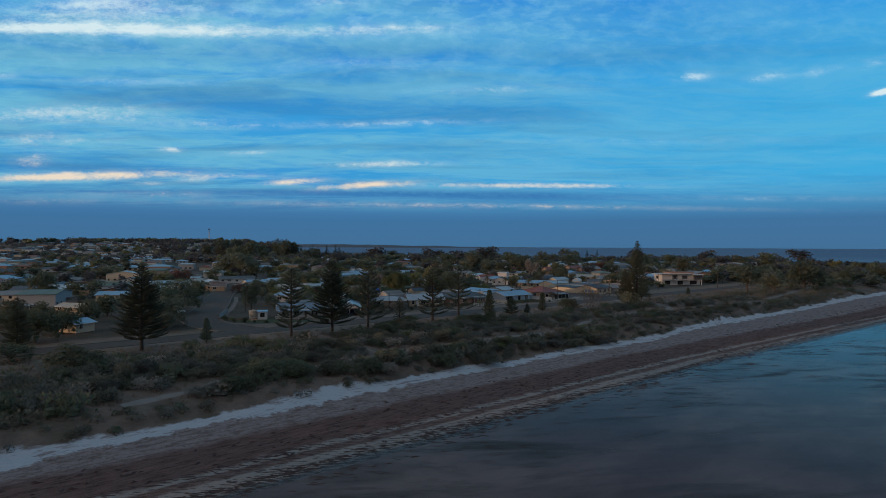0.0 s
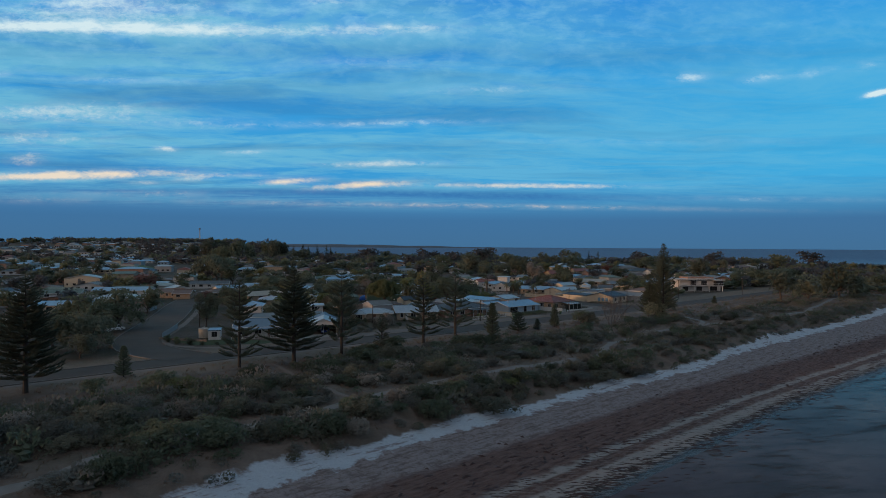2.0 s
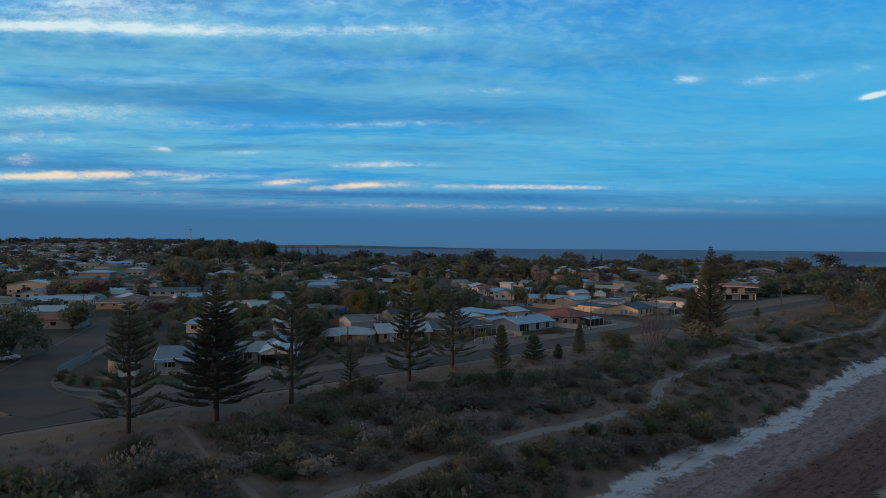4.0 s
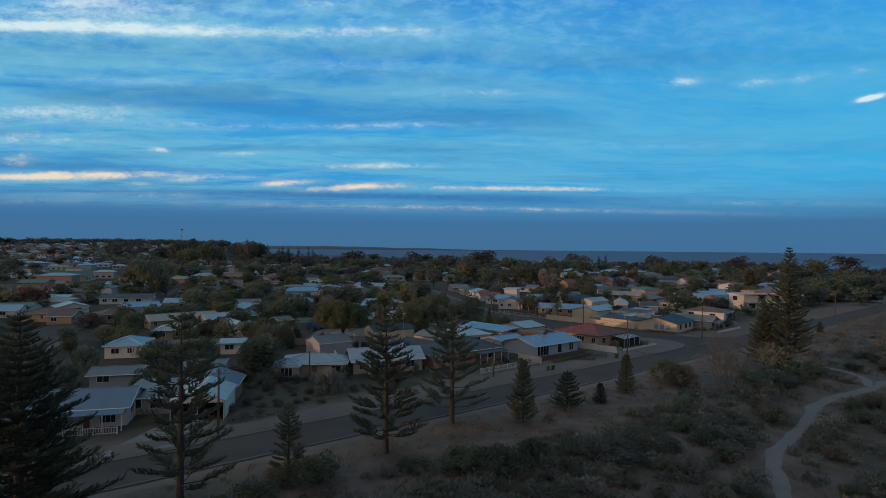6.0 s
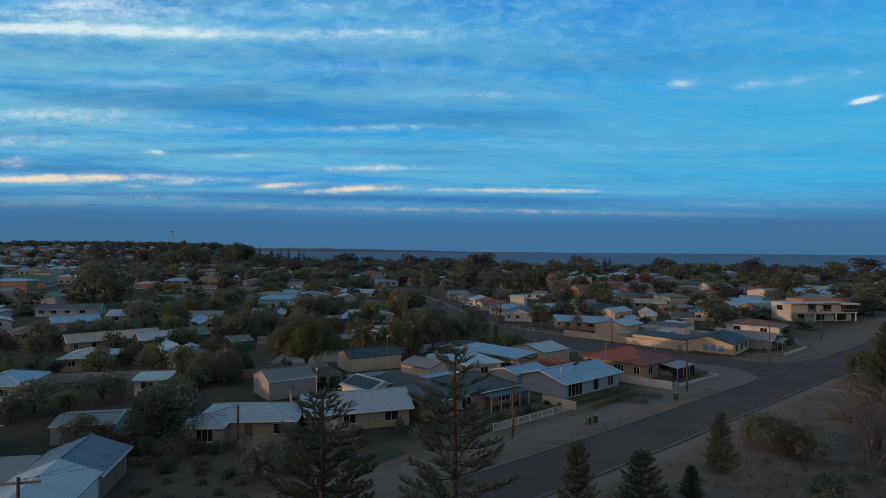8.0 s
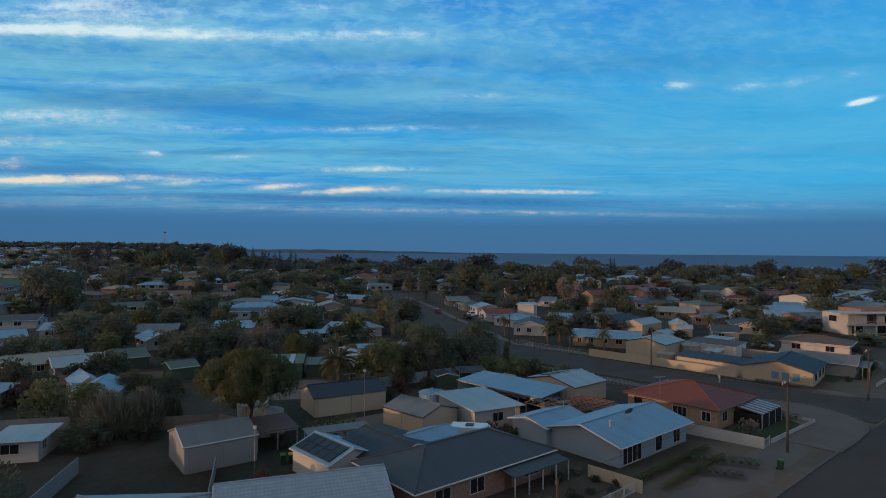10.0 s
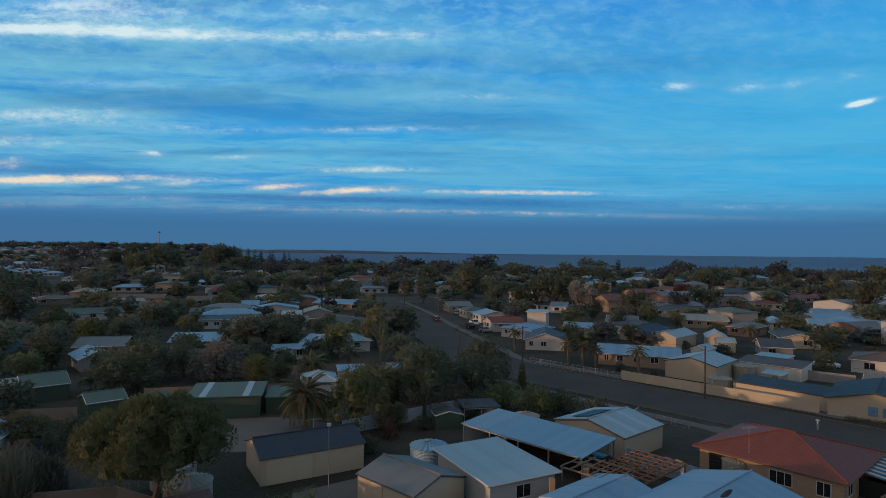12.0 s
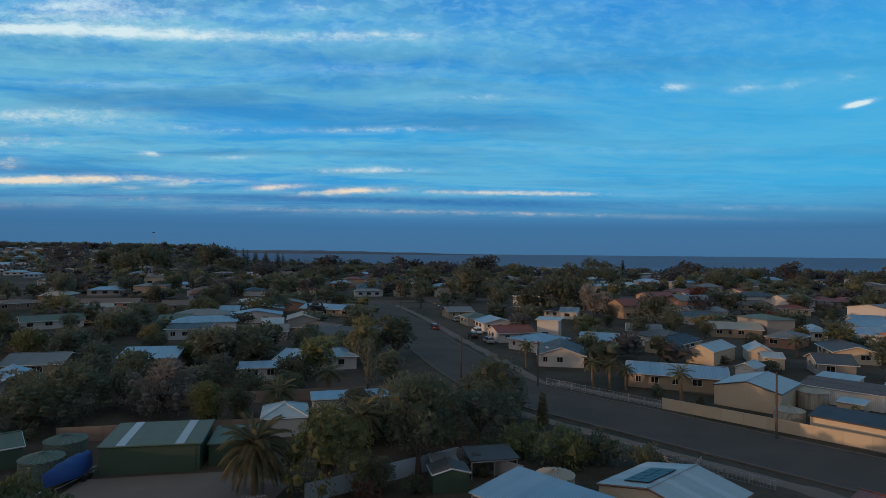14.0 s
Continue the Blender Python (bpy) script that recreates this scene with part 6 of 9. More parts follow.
h = house(24.4, 222.8, 39, 14.0, 9.0, 2.6, 1.3, "gable_x", "bluewall", "zinc", over=0.6, label="pale blue house with a bright steel gable roof and dark windows",
          wins=[("f", 0.6, 3.6, 0.15, 2.1, 3), ("f", 7.0, 1.5, 0.25, 2.0, 0), ("f", 11.0, 1.5, 0.4, 1.8, 1)])
house(18.2, 229.5, 39, 7.2, 5.2, 2.5, 0.7, "gable_x", "bluewall", "zinc", label="rear wing with a low pale steel roof", category="house wing", name="house_wing", wins=[])
h = house(41.2, 235.8, 40, 11.5, 12.6, 2.7, 2.0, "hip", "ochre", "redtile", "browntrim", 0.5, label="ochre brick house with a red tiled hipped roof",
          wins=[("f", 1.2, 1.5, 0.8, 1.3, 1), ("l", 6.6, 2.0, 0.8, 1.3, 2), ("l", 10.5, 1.2, 0.8, 1.3)], doors=[("l", 1.0, 2.6, 2.2, "shade", 6)])
verandah(h, 4.6, -3.6, 11.3, 0, 2.6, 2.1, "rustroof", 4, "shade", 6)
carport(9.4, 253.2, -47, 15.5, 6.2, 2.8, 0.5, "zinc", "long open carport with a bright steel roof", 5, wall="bl")
house(26.1, 247.7, 39, 7.8, 9.2, 2.8, 1.1, "gable_x", "cream", "white_roof", "browntrim", 0.15, label="cream steel shed with a pale ribbed roof and clear sheets", category="shed", name="shed", wins=[], skylights=[(0, 0.28, 0, 0.38, 1), (0, 0.62, 0, 0.72, 1), (1, 0.24, 0, 0.36, 1), (1, 0.76, 0, 0.88, 1)], solar=(1, 0.15, 0.12, 0.7, 0.62, 5, 2), doors=[("l", 2.0, 3.2, 2.4, "cream", 8)])
house(10.5, 235.4, 26, 6.8, 9.6, 2.8, 0.2, "flat", "white", "white_roof", label="flat-roofed white rear house with rendered walls", wins=[("f", 2.6, 1.6, 0.9, 1.2, 1), ("r", 4, 1.2, 0.9, 1.2)])
house(-10.3, 241.6, 28, 10.3, 6.4, 2.8, 1.15, "gable_x", "cream", "navy", "darktrim", 0.12, label="cream steel shed with a navy blue roof", category="shed", name="shed", wins=[], doors=[("f", 0.5, 4.4, 2.3, "cream", 0), ("f", 5.2, 4.6, 2.3, "cream", 0)])
house(4.1, 233.8, 45, 6.2, 7.2, 2.4, 1.0, "gable_y", "cream", "greyroof", "darktrim", 0.12, label="small cream steel shed with a grey roof", category="shed", name="shed", wins=[], doors=[("l", 2.4, 1.0, 2.1, "cream", 0)])
house(-19.4, 221.5, 35, 7.3, 6.6, 2.95, 1.25, "gable_x", "grey", "greyroof", "steel", 0.1, label="grey steel shed with a galvanised roof", category="shed", name="shed", wins=[], doors=[("f", 0.35, 3.2, 2.4, "grey", 0), ("f", 3.75, 3.2, 2.4, "grey", 0)])
carport(-13.9, 227.6, 29, 4.4, 5.4, 2.5, 0.25, "rustroof", "brown rusted steel lean-to beside the shed", 3, wall="b")
house(-26.0, 264.0, 8, 9.3, 6.2, 3.0, 0.55, "skillion", "greenwall", "sage", "greenwall", 0.15, label="dark green steel shed with two clear roof sheets", category="shed", name="shed", wins=[], skylights=[(0, 0.17, 0, 0.26, 1), (0, 0.74, 0, 0.83, 1)], doors=[("f", 5.7, 3.2, 2.5, "greenwall", 0)])
house(-16.4, 266.6, 8, 4.2, 5.0, 2.4, 0.4, "skillion", "greenwall", "sage", "greenwall", 0.1, label="small dark green garden shed", category="shed", name="shed", wins=[])
house(48.4, 291.4, -46, 8.9, 10.0, 3.15, 1.2, "gable_y", "cream", "white_roof", "darktrim", 0.12, label="tall cream steel shed with a pale roof", category="shed", name="shed", wins=[], doors=[("f", 0.6, 3.6, 2.8, "cream", 0)])
house(53.4, 277.2, -50, 16.5, 4.6, 2.4, 0.5, "skillion", "cream", "navy", "darktrim", 0.15, label="long low cream outbuilding with a dark blue roof", category="outbuilding", name="outbuilding", wins=[])
h = house(60.8, 266.2, -42, 10.8, 12.5, 2.7, 1.5, "gable_y", "cream", "navy", "darktrim", 0.35, label="cream house with a navy roof and three wall pictures", wins=[("r", 2.0, 1.2, 0.8, 1.3), ("r", 6.0, 1.5, 0.8, 1.3, 1), ("r", 9.5, 1.2, 0.8, 1.3)])
for k in range(3):
    part("wall_picture", Shape().box(4.6 + k * 1.6, -0.06, 0.75, 5.7 + k * 1.6, 0.01, 2.0), "art", h, "blue and white seascape panel")
house(39.5, 302.8, -22, 15.0, 8.0, 2.6, 1.2, "gable_x", "tan", "zinc", label="brick house with a pale blue steel roof", category="house")
house(28.0, 320.0, -12, 8.6, 12.0, 2.6, 1.6, "gable_y", "white", "slate", label="white house with a dark slate gable roof")

def beach_house(x, y, rot):
    """Two storeys: recessed ground floor, a balcony along the front, a thin flat roof with a deep overhang."""
    h = house(x, y, rot, 22.0, 9.0, 5.7, 0.25, "flat", "white", "cream_roof", "darktrim", 0.15, label="two-storey modern beach house with flat roofs and a long balcony",
              wins=[("f", 1.2, 3.4, 0.3, 2.1, 2), ("f", 9.0, 3.0, 0.3, 2.1, 1), ("f", 15.5, 4.6, 0.3, 2.1, 3), ("f", 6.6, 1.5, 3.2, 2.1, 0), ("f", 11.6, 3.0, 3.2, 2.0, 1), ("l", 2.5, 2.6, 3.3, 1.6, 1)])
    part("balcony", Shape().box(-0.4, -2.2, 2.75, 22.4, -0.02, 3.0), "trim", h)
    part("balustrade", Shape().box(-0.4, -2.2, 3.95, 22.4, -2.13, 4.01), "steel", h)
    for k in range(38):
        part("baluster", Shape().box(-0.36 + k * 0.6, -2.19, 3.0, -0.32 + k * 0.6, -2.15, 3.96), "steel", h)
    part("roof_slab", Shape().box(-5.0, -2.6, 5.96, 17.0, 3.0, 6.3), "trim", h, "pale flat roof slab with a deep overhang")
    part("upper_room", Shape().box(5.0, 1.0, 5.96, 19.0, 8.6, 7.0), "brick", h, "dull brown raised roof behind the slab")
    part("surround", Shape().box(5.9, -0.12, 3.0, 6.5, 0.02, 5.7).box(8.2, -0.12, 3.0, 8.8, 0.02, 5.7).box(6.5, -0.12, 5.4, 8.2, 0.02, 5.7), "darktrim", h, "dark panel round the balcony door")
    for px in (0.2, 7.0, 14.6, 21.8):
        part("column", Shape().box(px - 0.15, -2.1, 0, px + 0.15, -1.8, 2.75), "trim", h)
    part("garden_room", Shape().box(18.2, -2.1, 3.0, 21.9, -0.02, 5.4), "glass", h, "dark glazed corner of the balcony")
    part("east_roof", Shape().box(17.0, -2.6, 5.5, 22.9, 3.0, 5.8), "trim", h, "pale lower roof slab")


beach_house(120.5, 322.0, 8)
house(86.0, 296.0, -42, 13.0, 9.5, 2.6, 1.3, "hip", "white", "browntile", label="low white house with a brown tiled hipped roof", wins=[("f", 2, 1.8, 0.8, 1.3, 1), ("f", 8.5, 1.8, 0.8, 1.3, 1), ("r", 2, 1.6, 0.8, 1.3, 1)])
h = house(72.5, 274.5, -42, 12.0, 7.0, 2.6, 1.2, "gable_x", "grey", "greyroof", label="grey weatherboard house with a dull steel roof", wins=[("f", 2, 1.5, 0.8, 1.3, 1), ("r", 1.5, 1.8, 0.6, 1.6, 1)])
verandah(h, 12.0, 0.3, 14.2, 6.7, 2.5, 2.3, "greyroof", 3)

patch("lawn_gable_house", [(74.5, 262.5), (87.5, 272.5), (84.0, 278.5), (75.0, 271.0)], "lawn", "patchy lawn beside the cream gabled house", "lawn")
fence(80.0, 259.5, 91.5, 269.5, 0.6, "white", "low pale masonry wall round a front garden")
fence(91.5, 269.5, 96.0, 286.0, 1.2, "grey", "dark steel side fence of a front garden")
for px, py, ww, hh, leaf in ((78.2, 263.6, 1.8, 1.2, "darkleaf"), (81.0, 265.2, 1.5, 0.9, "heath"), (83.6, 266.9, 2.2, 1.5, "bright"), (86.3, 270.4, 1.8, 1.2, "darkleaf"), (89.4, 272.8, 3.0, 2.2, "darkleaf"), (76.4, 268.2, 1.6, 1.4, "darkleaf"), (93.0, 279.5, 3.2, 2.4, "eucalypt"), (88.5, 279.0, 2.4, 1.6, "heath"), (99.5, 290.0, 3.6, 2.6, "darkleaf"), (104.0, 300.0, 3.4, 2.4, "darkleaf"), (110.0, 309.0, 3.2, 2.2, "eucalypt")):
    shrub(px, py, ww, hh, leaf, int(px) % 3, px * 37 % 360, "leafy garden shrub beside a low wall", "garden shrubs", "garden_shrub")

# ---- trees near the path ----
pine(-82.2, 116.1, 11, 3.6, "full", 40)
pine(-59.6, 119.3, 17.3, 6.4, "full", 0)
pine(-34.4, 138.1, 15.7, 3.9, "thin", 0)
pine(-25.9, 143.4, 17.8, 6.6, "full", 80)
pine(-18.3, 152.0, 16.6, 4.4, "thinner", 20)
pine(-2.0, 166.0, 14.6, 4.4, "thin", 140)
pine(5.6, 177.0, 15.2, 4.6, "thinner", 70)
pine(-10.7, 158.4, 7.4, 1.9, "thin", 160)
pine(14.8, 178.0, 8.2, 1.9, "young", 0)
pine(22.2, 185.0, 5.0, 2.5, "sapling", 0)
pine(27.5, 187.0, 3.0, 1.1, "young", 50)
pine(33.4, 193.5, 6.2, 1.6, "young", 110)
pine(70.3, 212.0, 23.0, 5.6, "fuller", 0)
pine(67.0, 214.5, 13.0, 4.2, "full", 33)
pine(109.5, 262.0, 3.1, 1.1, "young", 10)
pine(-50.9, 130.2, 5.3, 1.3, "young", 70)
tree(-17.1, 234.6, "dome", "domeleaf", 10.1, 13.6, 0, 0, "broad olive-green dome-shaped tree", "tree")
tree(-41.5, 278.0, "round", "darkleaf", 6.5, 12.5, 30, 0, "wide dark green tree in a back yard")
tree(-29.6, 286.5, "round", "silver", 8.1, 11.5, 0, 1, "silvery grey-leaved flowering gum")
tree(15.0, 286.0, "round", "darkleaf", 8.6, 11.0, 60, 1, "dense dark green street tree")
tree(12.2, 275.2, "round", "eucalypt", 8.0, 11.4, 10, 2, "green round-crowned street tree")
tree(6.0, 272.5, "round", "darkleaf", 8.6, 10.4, 70, 0, "tall dark green tree behind the street trees")
tree(0.8, 276.0, "broad", "darkleaf", 5.0, 8.0, 20, 1, "low spreading dark green tree in a garden")
tree(20.5, 279.5, "column", "olive", 4.6, 1.9, 0, 0, "narrow golden-green cypress beside the street")
palm(-9.8, 259.4, 7.7, "date", 0)
tree(-3.2, 260.0, "broad", "bright", 8.2, 10.0, 0, 0, "light green tree with spreading limbs")
tree(5.0, 264.0, "round", "darkleaf", 10.2, 8.6, 0, 0, "tall dense dark brown-green tree")
tree(-6.1, 322.0, "round", "olive", 10.5, 8.0, 0, 3, "tall olive-green street tree")
tree(0.0, 328.7, "round", "darkleaf", 9.0, 9.0, 0, 0, "tall dark street tree")
tree(-31.8, 323.9, "round", "eucalypt", 8.5, 14.0, 0, 2, "wide grey-green tree in a garden")
tree(-72.4, 361.6, "round", "eucalypt", 8.5, 13.0, 90, 2, "dark round tree between houses")
bare_tree(51.5, 196.5, 10.0, 5)
bare_tree(49.0, 193.5, 8.0, 8)

log = thing("fallen_branch", pose(69.4, 214.6, ground_z(69.4, 214.6)), "bleached forked branch standing in the scrub", "branch")
part("limb", Shape().tube([(0, 0, -0.2), (0.7, 0.2, 0.5), (1.6, 0.3, 1.0), (2.6, 0.2, 2.0)], [0.2, 0.17, 0.13, 0.05], 6), "deadwood", log)
part("limb", Shape().tube([(1.5, 0.3, 0.95), (2.3, 0.9, 1.2), (3.0, 1.1, 1.2)], [0.1, 0.07, 0.03], 5), "deadwood", log)

# ---- far town ----
rng = random.Random(11)
ROADS = (((-62, 156), (-95, 262), 9), ((-95, 262), (-130, 458), 9), ((53, 256), (22, 300), 10), ((22, 300), (-16, 462), 10), ((-330, 395), (-14, 466), 8), ((-14, 466), (420, 540), 8))


def near_road(x, y, room):
    p = Vector((x, y))
    for a, b, half in ROADS:
        a, b = Vector(a), Vector(b)
        t = max(0, min(1, (p - a).dot(b - a) / (b - a).length_squared))
        if (p - a.lerp(b, t)).length < half + room:
            return True
    return shore(x, y)[1] < 150 + room


covers = ("zinc", "zinc", "white_roof", "greyroof", "slate", "navy", "redtile", "browntile", "sage", "cream_roof", "greyroof")
walls = ("cream", "white", "white", "grey", "grey", "bluewall", "tan", "white", "cream", "brick")
TAKEN = []

for x, y, ww, hh in ((-33.4, 234.0, 5.0, 5.4), (-30.2, 236.4, 4.6, 5.2), (-36.2, 236.0, 4.4, 4.8), (-32.0, 239.6, 4.4, 4.6), (-28.6, 239.0, 3.6, 4.0)):
    reed_clump(x, y, ww, hh, int(-x * 10))
tree(-33.5, 229.5, "round", "darkleaf", 4.0, 6.5, 30, 1, "low dark green bush tree in a back yard")
tree(-28.6, 232.6, "round", "darkleaf", 3.2, 4.6, 130, 2, "low dark green bush tree in a back yard")
for x, y, hh, ww in ((-300, 820, 29, 24), (-281, 826, 28, 22), (-262, 820, 26, 20), (-324, 830, 21, 20), (-214, 818, 29, 22), (-204, 826, 26, 20)):
    tree(x, y, "round", "pine", hh, ww, x % 360, 1, "huge dark conifer standing over the far houses")
for x, hh in ((-180, 23), (-172, 20), (-160, 21), (-148, 22), (-142, 19)):
    pine(x, 820 + hh, hh, 5.0, "distant", x % 360, "distant dark Norfolk Island pine near the far shore")
palm(-1.5, 272.0, 6.2, "date", 30, scale=0.8)
palm(3.4, 284.0, 5.6, "cocos", 70)
palm(-13.6, 286.0, 5.4, "date", 110, scale=0.75)
house(6.4, 259.0, 10, 3.4, 2.6, 2.0, 0.5, "gable_y", "greenwall", "slate", "steel", 0.12, label="small dark green garden shed with a grey roof", category="shed", name="shed", wins=[], doors=[("f", 1.9, 1.2, 1.8, "greenwall", 4)])
house(6.4, 262.6, 10, 2.4, 1.8, 1.9, 0.2, "flat", "grey", "greyroof", "steel", 0.08, label="small grey steel locker shed by the fence", category="shed", name="shed", wins=[])
carport(10.2, 262.4, 10, 4.6, 3.4, 2.1, 0.2, "slate", "low dark lean-to roof on thin posts", 3)

# ---- fences, walls and yards ----
fence(26.2, 304.0, 39.4, 289.0, 1.15, "wire", "low galvanised wire fence along the side street", every=2.6)
fence(39.6, 288.8, 60.0, 266.8, 1.55, "cream", "cream panel fence along the side street", every=2.7)
fence(26.2, 247.2, 36.6, 234.4, 1.75, "bluewall", "pale blue steel fence between two gardens")
fence(36.6, 234.4, 42.9, 228.6, 1.3, "white", "white rendered front garden wall")
fence(43.0, 228.7, 44.4, 230.0, 1.1, "rail", "short white picket gate")
fence(45.0, 230.6, 55.6, 238.7, 0.55, "white", "low white front garden wall")
fence(55.6, 238.7, 53.6, 241.0, 0.5, "white", "low white front garden wall")
fence(27.5, 271.5, 38.4, 259.6, 0.95, "wire", "low pale mesh fence along the side street", every=2.4)
fence(33.9, 265.0, 31.5, 262.0, 1.4, "wire", "mesh gate at a driveway", every=1.8)
fence(11.8, 206.6, 24.2, 217.0, 1.05, "rail", "white paling fence in front of the brick house")
fence(24.4, 216.4, 20.6, 220.6, 1.2, "cream", "cream masonry garden wall")
fence(-4.8, 257.4, 9.0, 267.0, 1.7, "bluewall", "pale steel fence behind the garden")
fence(9.0, 267.0, 15.0, 261.6, 1.7, "grey", "grey steel fence beside the carport")
fence(-29.5, 236.0, -21.6, 237.7, 1.6, "pink", "weathered block wall across a back yard")
fence(-21.6, 237.7, -13.0, 233.0, 1.6, "pink", "weathered block wall across a back yard")
fence(-36.0, 274.0, -8.0, 279.0, 1.7, "pink", "stone-coloured fence behind the green shed")
fence(-24.0, 179.5, -26.0, 193.0, 1.6, "timber", "weathered timber paling fence")
fence(-63.0, 169.0, -51.0, 166.0, 0.5, "pink", "low stone garden wall on the corner")
fence(-66.5, 187.0, -63.0, 170.5, 1.3, "grey", "grey steel fence on the corner block")
fence(-27.0, 204.0, -30.0, 222.0, 1.6, "grey", "grey steel side fence")
fence(-12.4, 207.0, -16.5, 222.0, 1.6, "grey", "grey steel side fence")
fence(-60.0, 232.0, -32.0, 238.0, 1.6, "grey", "grey steel back fence")
fence(-66.0, 258.0, -40.0, 264.0, 1.6, "pink", "weathered fence between yards")
fence(2.0, 296.0, -34.0, 289.0, 1.7, "pink", "weathered fence between yards")
fence(60.0, 300.0, 78.0, 284.0, 1.7, "grey", "grey steel fence between yards")
fence(-46.6, 169.4, -34.2, 172.5, 0.9, "rail", "white verandah rail in front of the white house")
hedge(-22.6, 176.6, -15.6, 181.9, 1.3, 0.8, "saltbush", "low clipped grey-green hedge beside the street", 1)
hedge(24.6, 218.6, 36.0, 228.0, 1.4, 0.8, "bright", "low clipped hedge in front of the blue house", 2)
hedge(27.0, 217.4, 36.5, 225.6, 1.0, 0.6, "olive", "low clipped hedge in front of the blue house", 3)
hedge(-9.5, 232.5, -4.5, 236.2, 2.2, 2.2, "bright", "tall leafy green hedge beside the sheds", 4)
hedge(33.0, 224.6, 38.8, 222.6, 1.7, 1.0, "darkleaf", "low dense green hedge in a front garden", 7)
hedge(30.8, 221.6, 35.6, 219.9, 1.5, 0.8, "heath", "low brown-green hedge in a front garden", 8)
hedge(49.5, 243.4, 54.0, 240.2, 1.4, 0.9, "heath", "low brown-green hedge along the side street", 5)
hedge(62.0, 263.6, 68.0, 257.6, 1.0, 0.5, "heath", "low planted strip under a cream wall", 6)

# ---- tanks, vehicles and clutter ----
water_tank(-15.6, 238.0, 2.0, 1.9)
water_tank(-18.6, 242.2, 2.0, 1.9)
water_tank(-31.2, 263.6, 1.9, 1.9, "sagex", "round green rainwater tank with a ribbed roof")
water_tank(-32.2, 269.2, 2.0, 1.9, "sagex", "round green rainwater tank with a ribbed roof")
water_tank(52.8, 280.4, 1.8, 2.0)
water_tank(62.0, 289.6, 2.0, 2.3)
water_tank(5.4, 247.0, 1.9, 2.1, "zincx", "round pale steel rainwater tank with a ribbed roof")
water_tank(35.5, 243.0, 1.2, 1.9)
water_tank(-53.9, 172.2, 1.2, 2.1)
water_tank(17.5, 258.8, 1.7, 1.9)
car(-26.9, 180.4, 189 + 90, "carblue", "dark blue hatchback parked under the white carport", 4.2, 1.75, 1.45)
car(22.4, 244.6, 40, "carblack", "black four-wheel drive parked under the carport", 4.9, 1.9, 1.8, (0.1, 0.9))
car(21.6, 349.4, 100, "carsilver", "silver wagon parked on the gravel verge", 4.7, 1.8, 1.5)
car(20.2, 366.0, 100, "carwhite", "white utility parked on the gravel verge", 4.9, 1.85, 1.6)
car(16.2, 395.0, 100, "carsilver", "silver car parked on the gravel verge")
car(18.4, 358.0, 100, "carblack", "dark car parked on the gravel verge")
car(9.0, 374.3, 280, "carred", "red car parked beside the street")
car(-80.3, 181.8, 60, "carwhite", "white utility parked on a lawn beside the street", 5.0, 1.85, 1.65, ute=True)
car(-44.0, 249.5, 20, "carwhite", "white car parked in a back yard")
car(84.0, 300.0, -40, "carwhite", "white car parked in a yard")
wheelie_bin(24.3, 209.6, 40)
wheelie_bin(25.4, 210.4, 40)
wheelie_bin(41.0, 222.3, 40)
wheelie_bin(30.0, 246.0, 40, "carred")
wheelie_bin(30.8, 245.2, 40, "yellow")
wheelie_bin(-9.6, 224.6, 20, "yellow")
wheelie_bin(-10.4, 224.4, 20)


def covered_boat(x, y, rot):
    top = thing("boat", pose(x, y, ground_z(x, y) + 0.02, 0, 0, rot), "boat on a trailer under a bright blue tarpaulin", "boat")
    s = Shape()
    rows = []
    for k in range(11):
        t = k / 10
        w = 1.05 * math.sin(math.pi * min(1, 0.18 + 0.8 * (1 - t)) ) ** 0.5 * (1 if t < 0.6 else 1 - (t - 0.6) * 2.0)
        w = max(w, 0.06)
        h = 2.55 - 0.8 * abs(t - 0.3) + 0.08 * math.sin(k * 2.2)
        row = []
        for a, b in ((-1, 0.75), (-1.02, 1.15), (-0.62, 0.86), (0, 1.0), (0.62, 0.86), (1.02, 1.15), (1, 0.75)):
            row.append(len(s.v))
            zz = b if abs(a) >= 1 else b * h
            s.v.append((t * 5.6 - 2.4, a * w, zz + 0.02 * math.sin(7 * a + k)))
        rows.append(row)
    for a, b in zip(rows, rows[1:]):
        for j in range(6):
            s.f.append((a[j], b[j], b[j + 1], a[j + 1]))
    s.f += [tuple(rows[0]), tuple(reversed(rows[-1]))]
    part("cover", s, "tarp", top, "creased blue tarpaulin", True)
    hull = Shape()
    hull.v += [(-2.3, -0.85, 0.85), (-2.3, 0.85, 0.85), (2.4, 0, 0.95), (-2.3, 0, 0.45), (1.9, 0, 0.55)]
    hull.f += [(0, 3, 4, 2), (1, 2, 4, 3), (0, 1, 3)]
    part("hull", hull, "trim", top)
    part("trailer", Shape().box(-2.2, -0.7, 0.38, 2.6, -0.6, 0.48).box(-2.2, 0.6, 0.38, 2.6, 0.7, 0.48).box(2.4, -0.05, 0.4, 3.9, 0.05, 0.5).box(-0.9, -0.95, 0.3, -0.8, 0.95, 0.4), "steel", top)
    for sy in (-1, 1):
        for wx in (-1.2, -0.5):
            part("wheel", Shape().tube([(wx, sy * 0.85, 0.3), (wx, sy * 1.03, 0.3)], [0.3, 0.29], 14), "black", top)


covered_boat(-27.6, 262.2, 258)


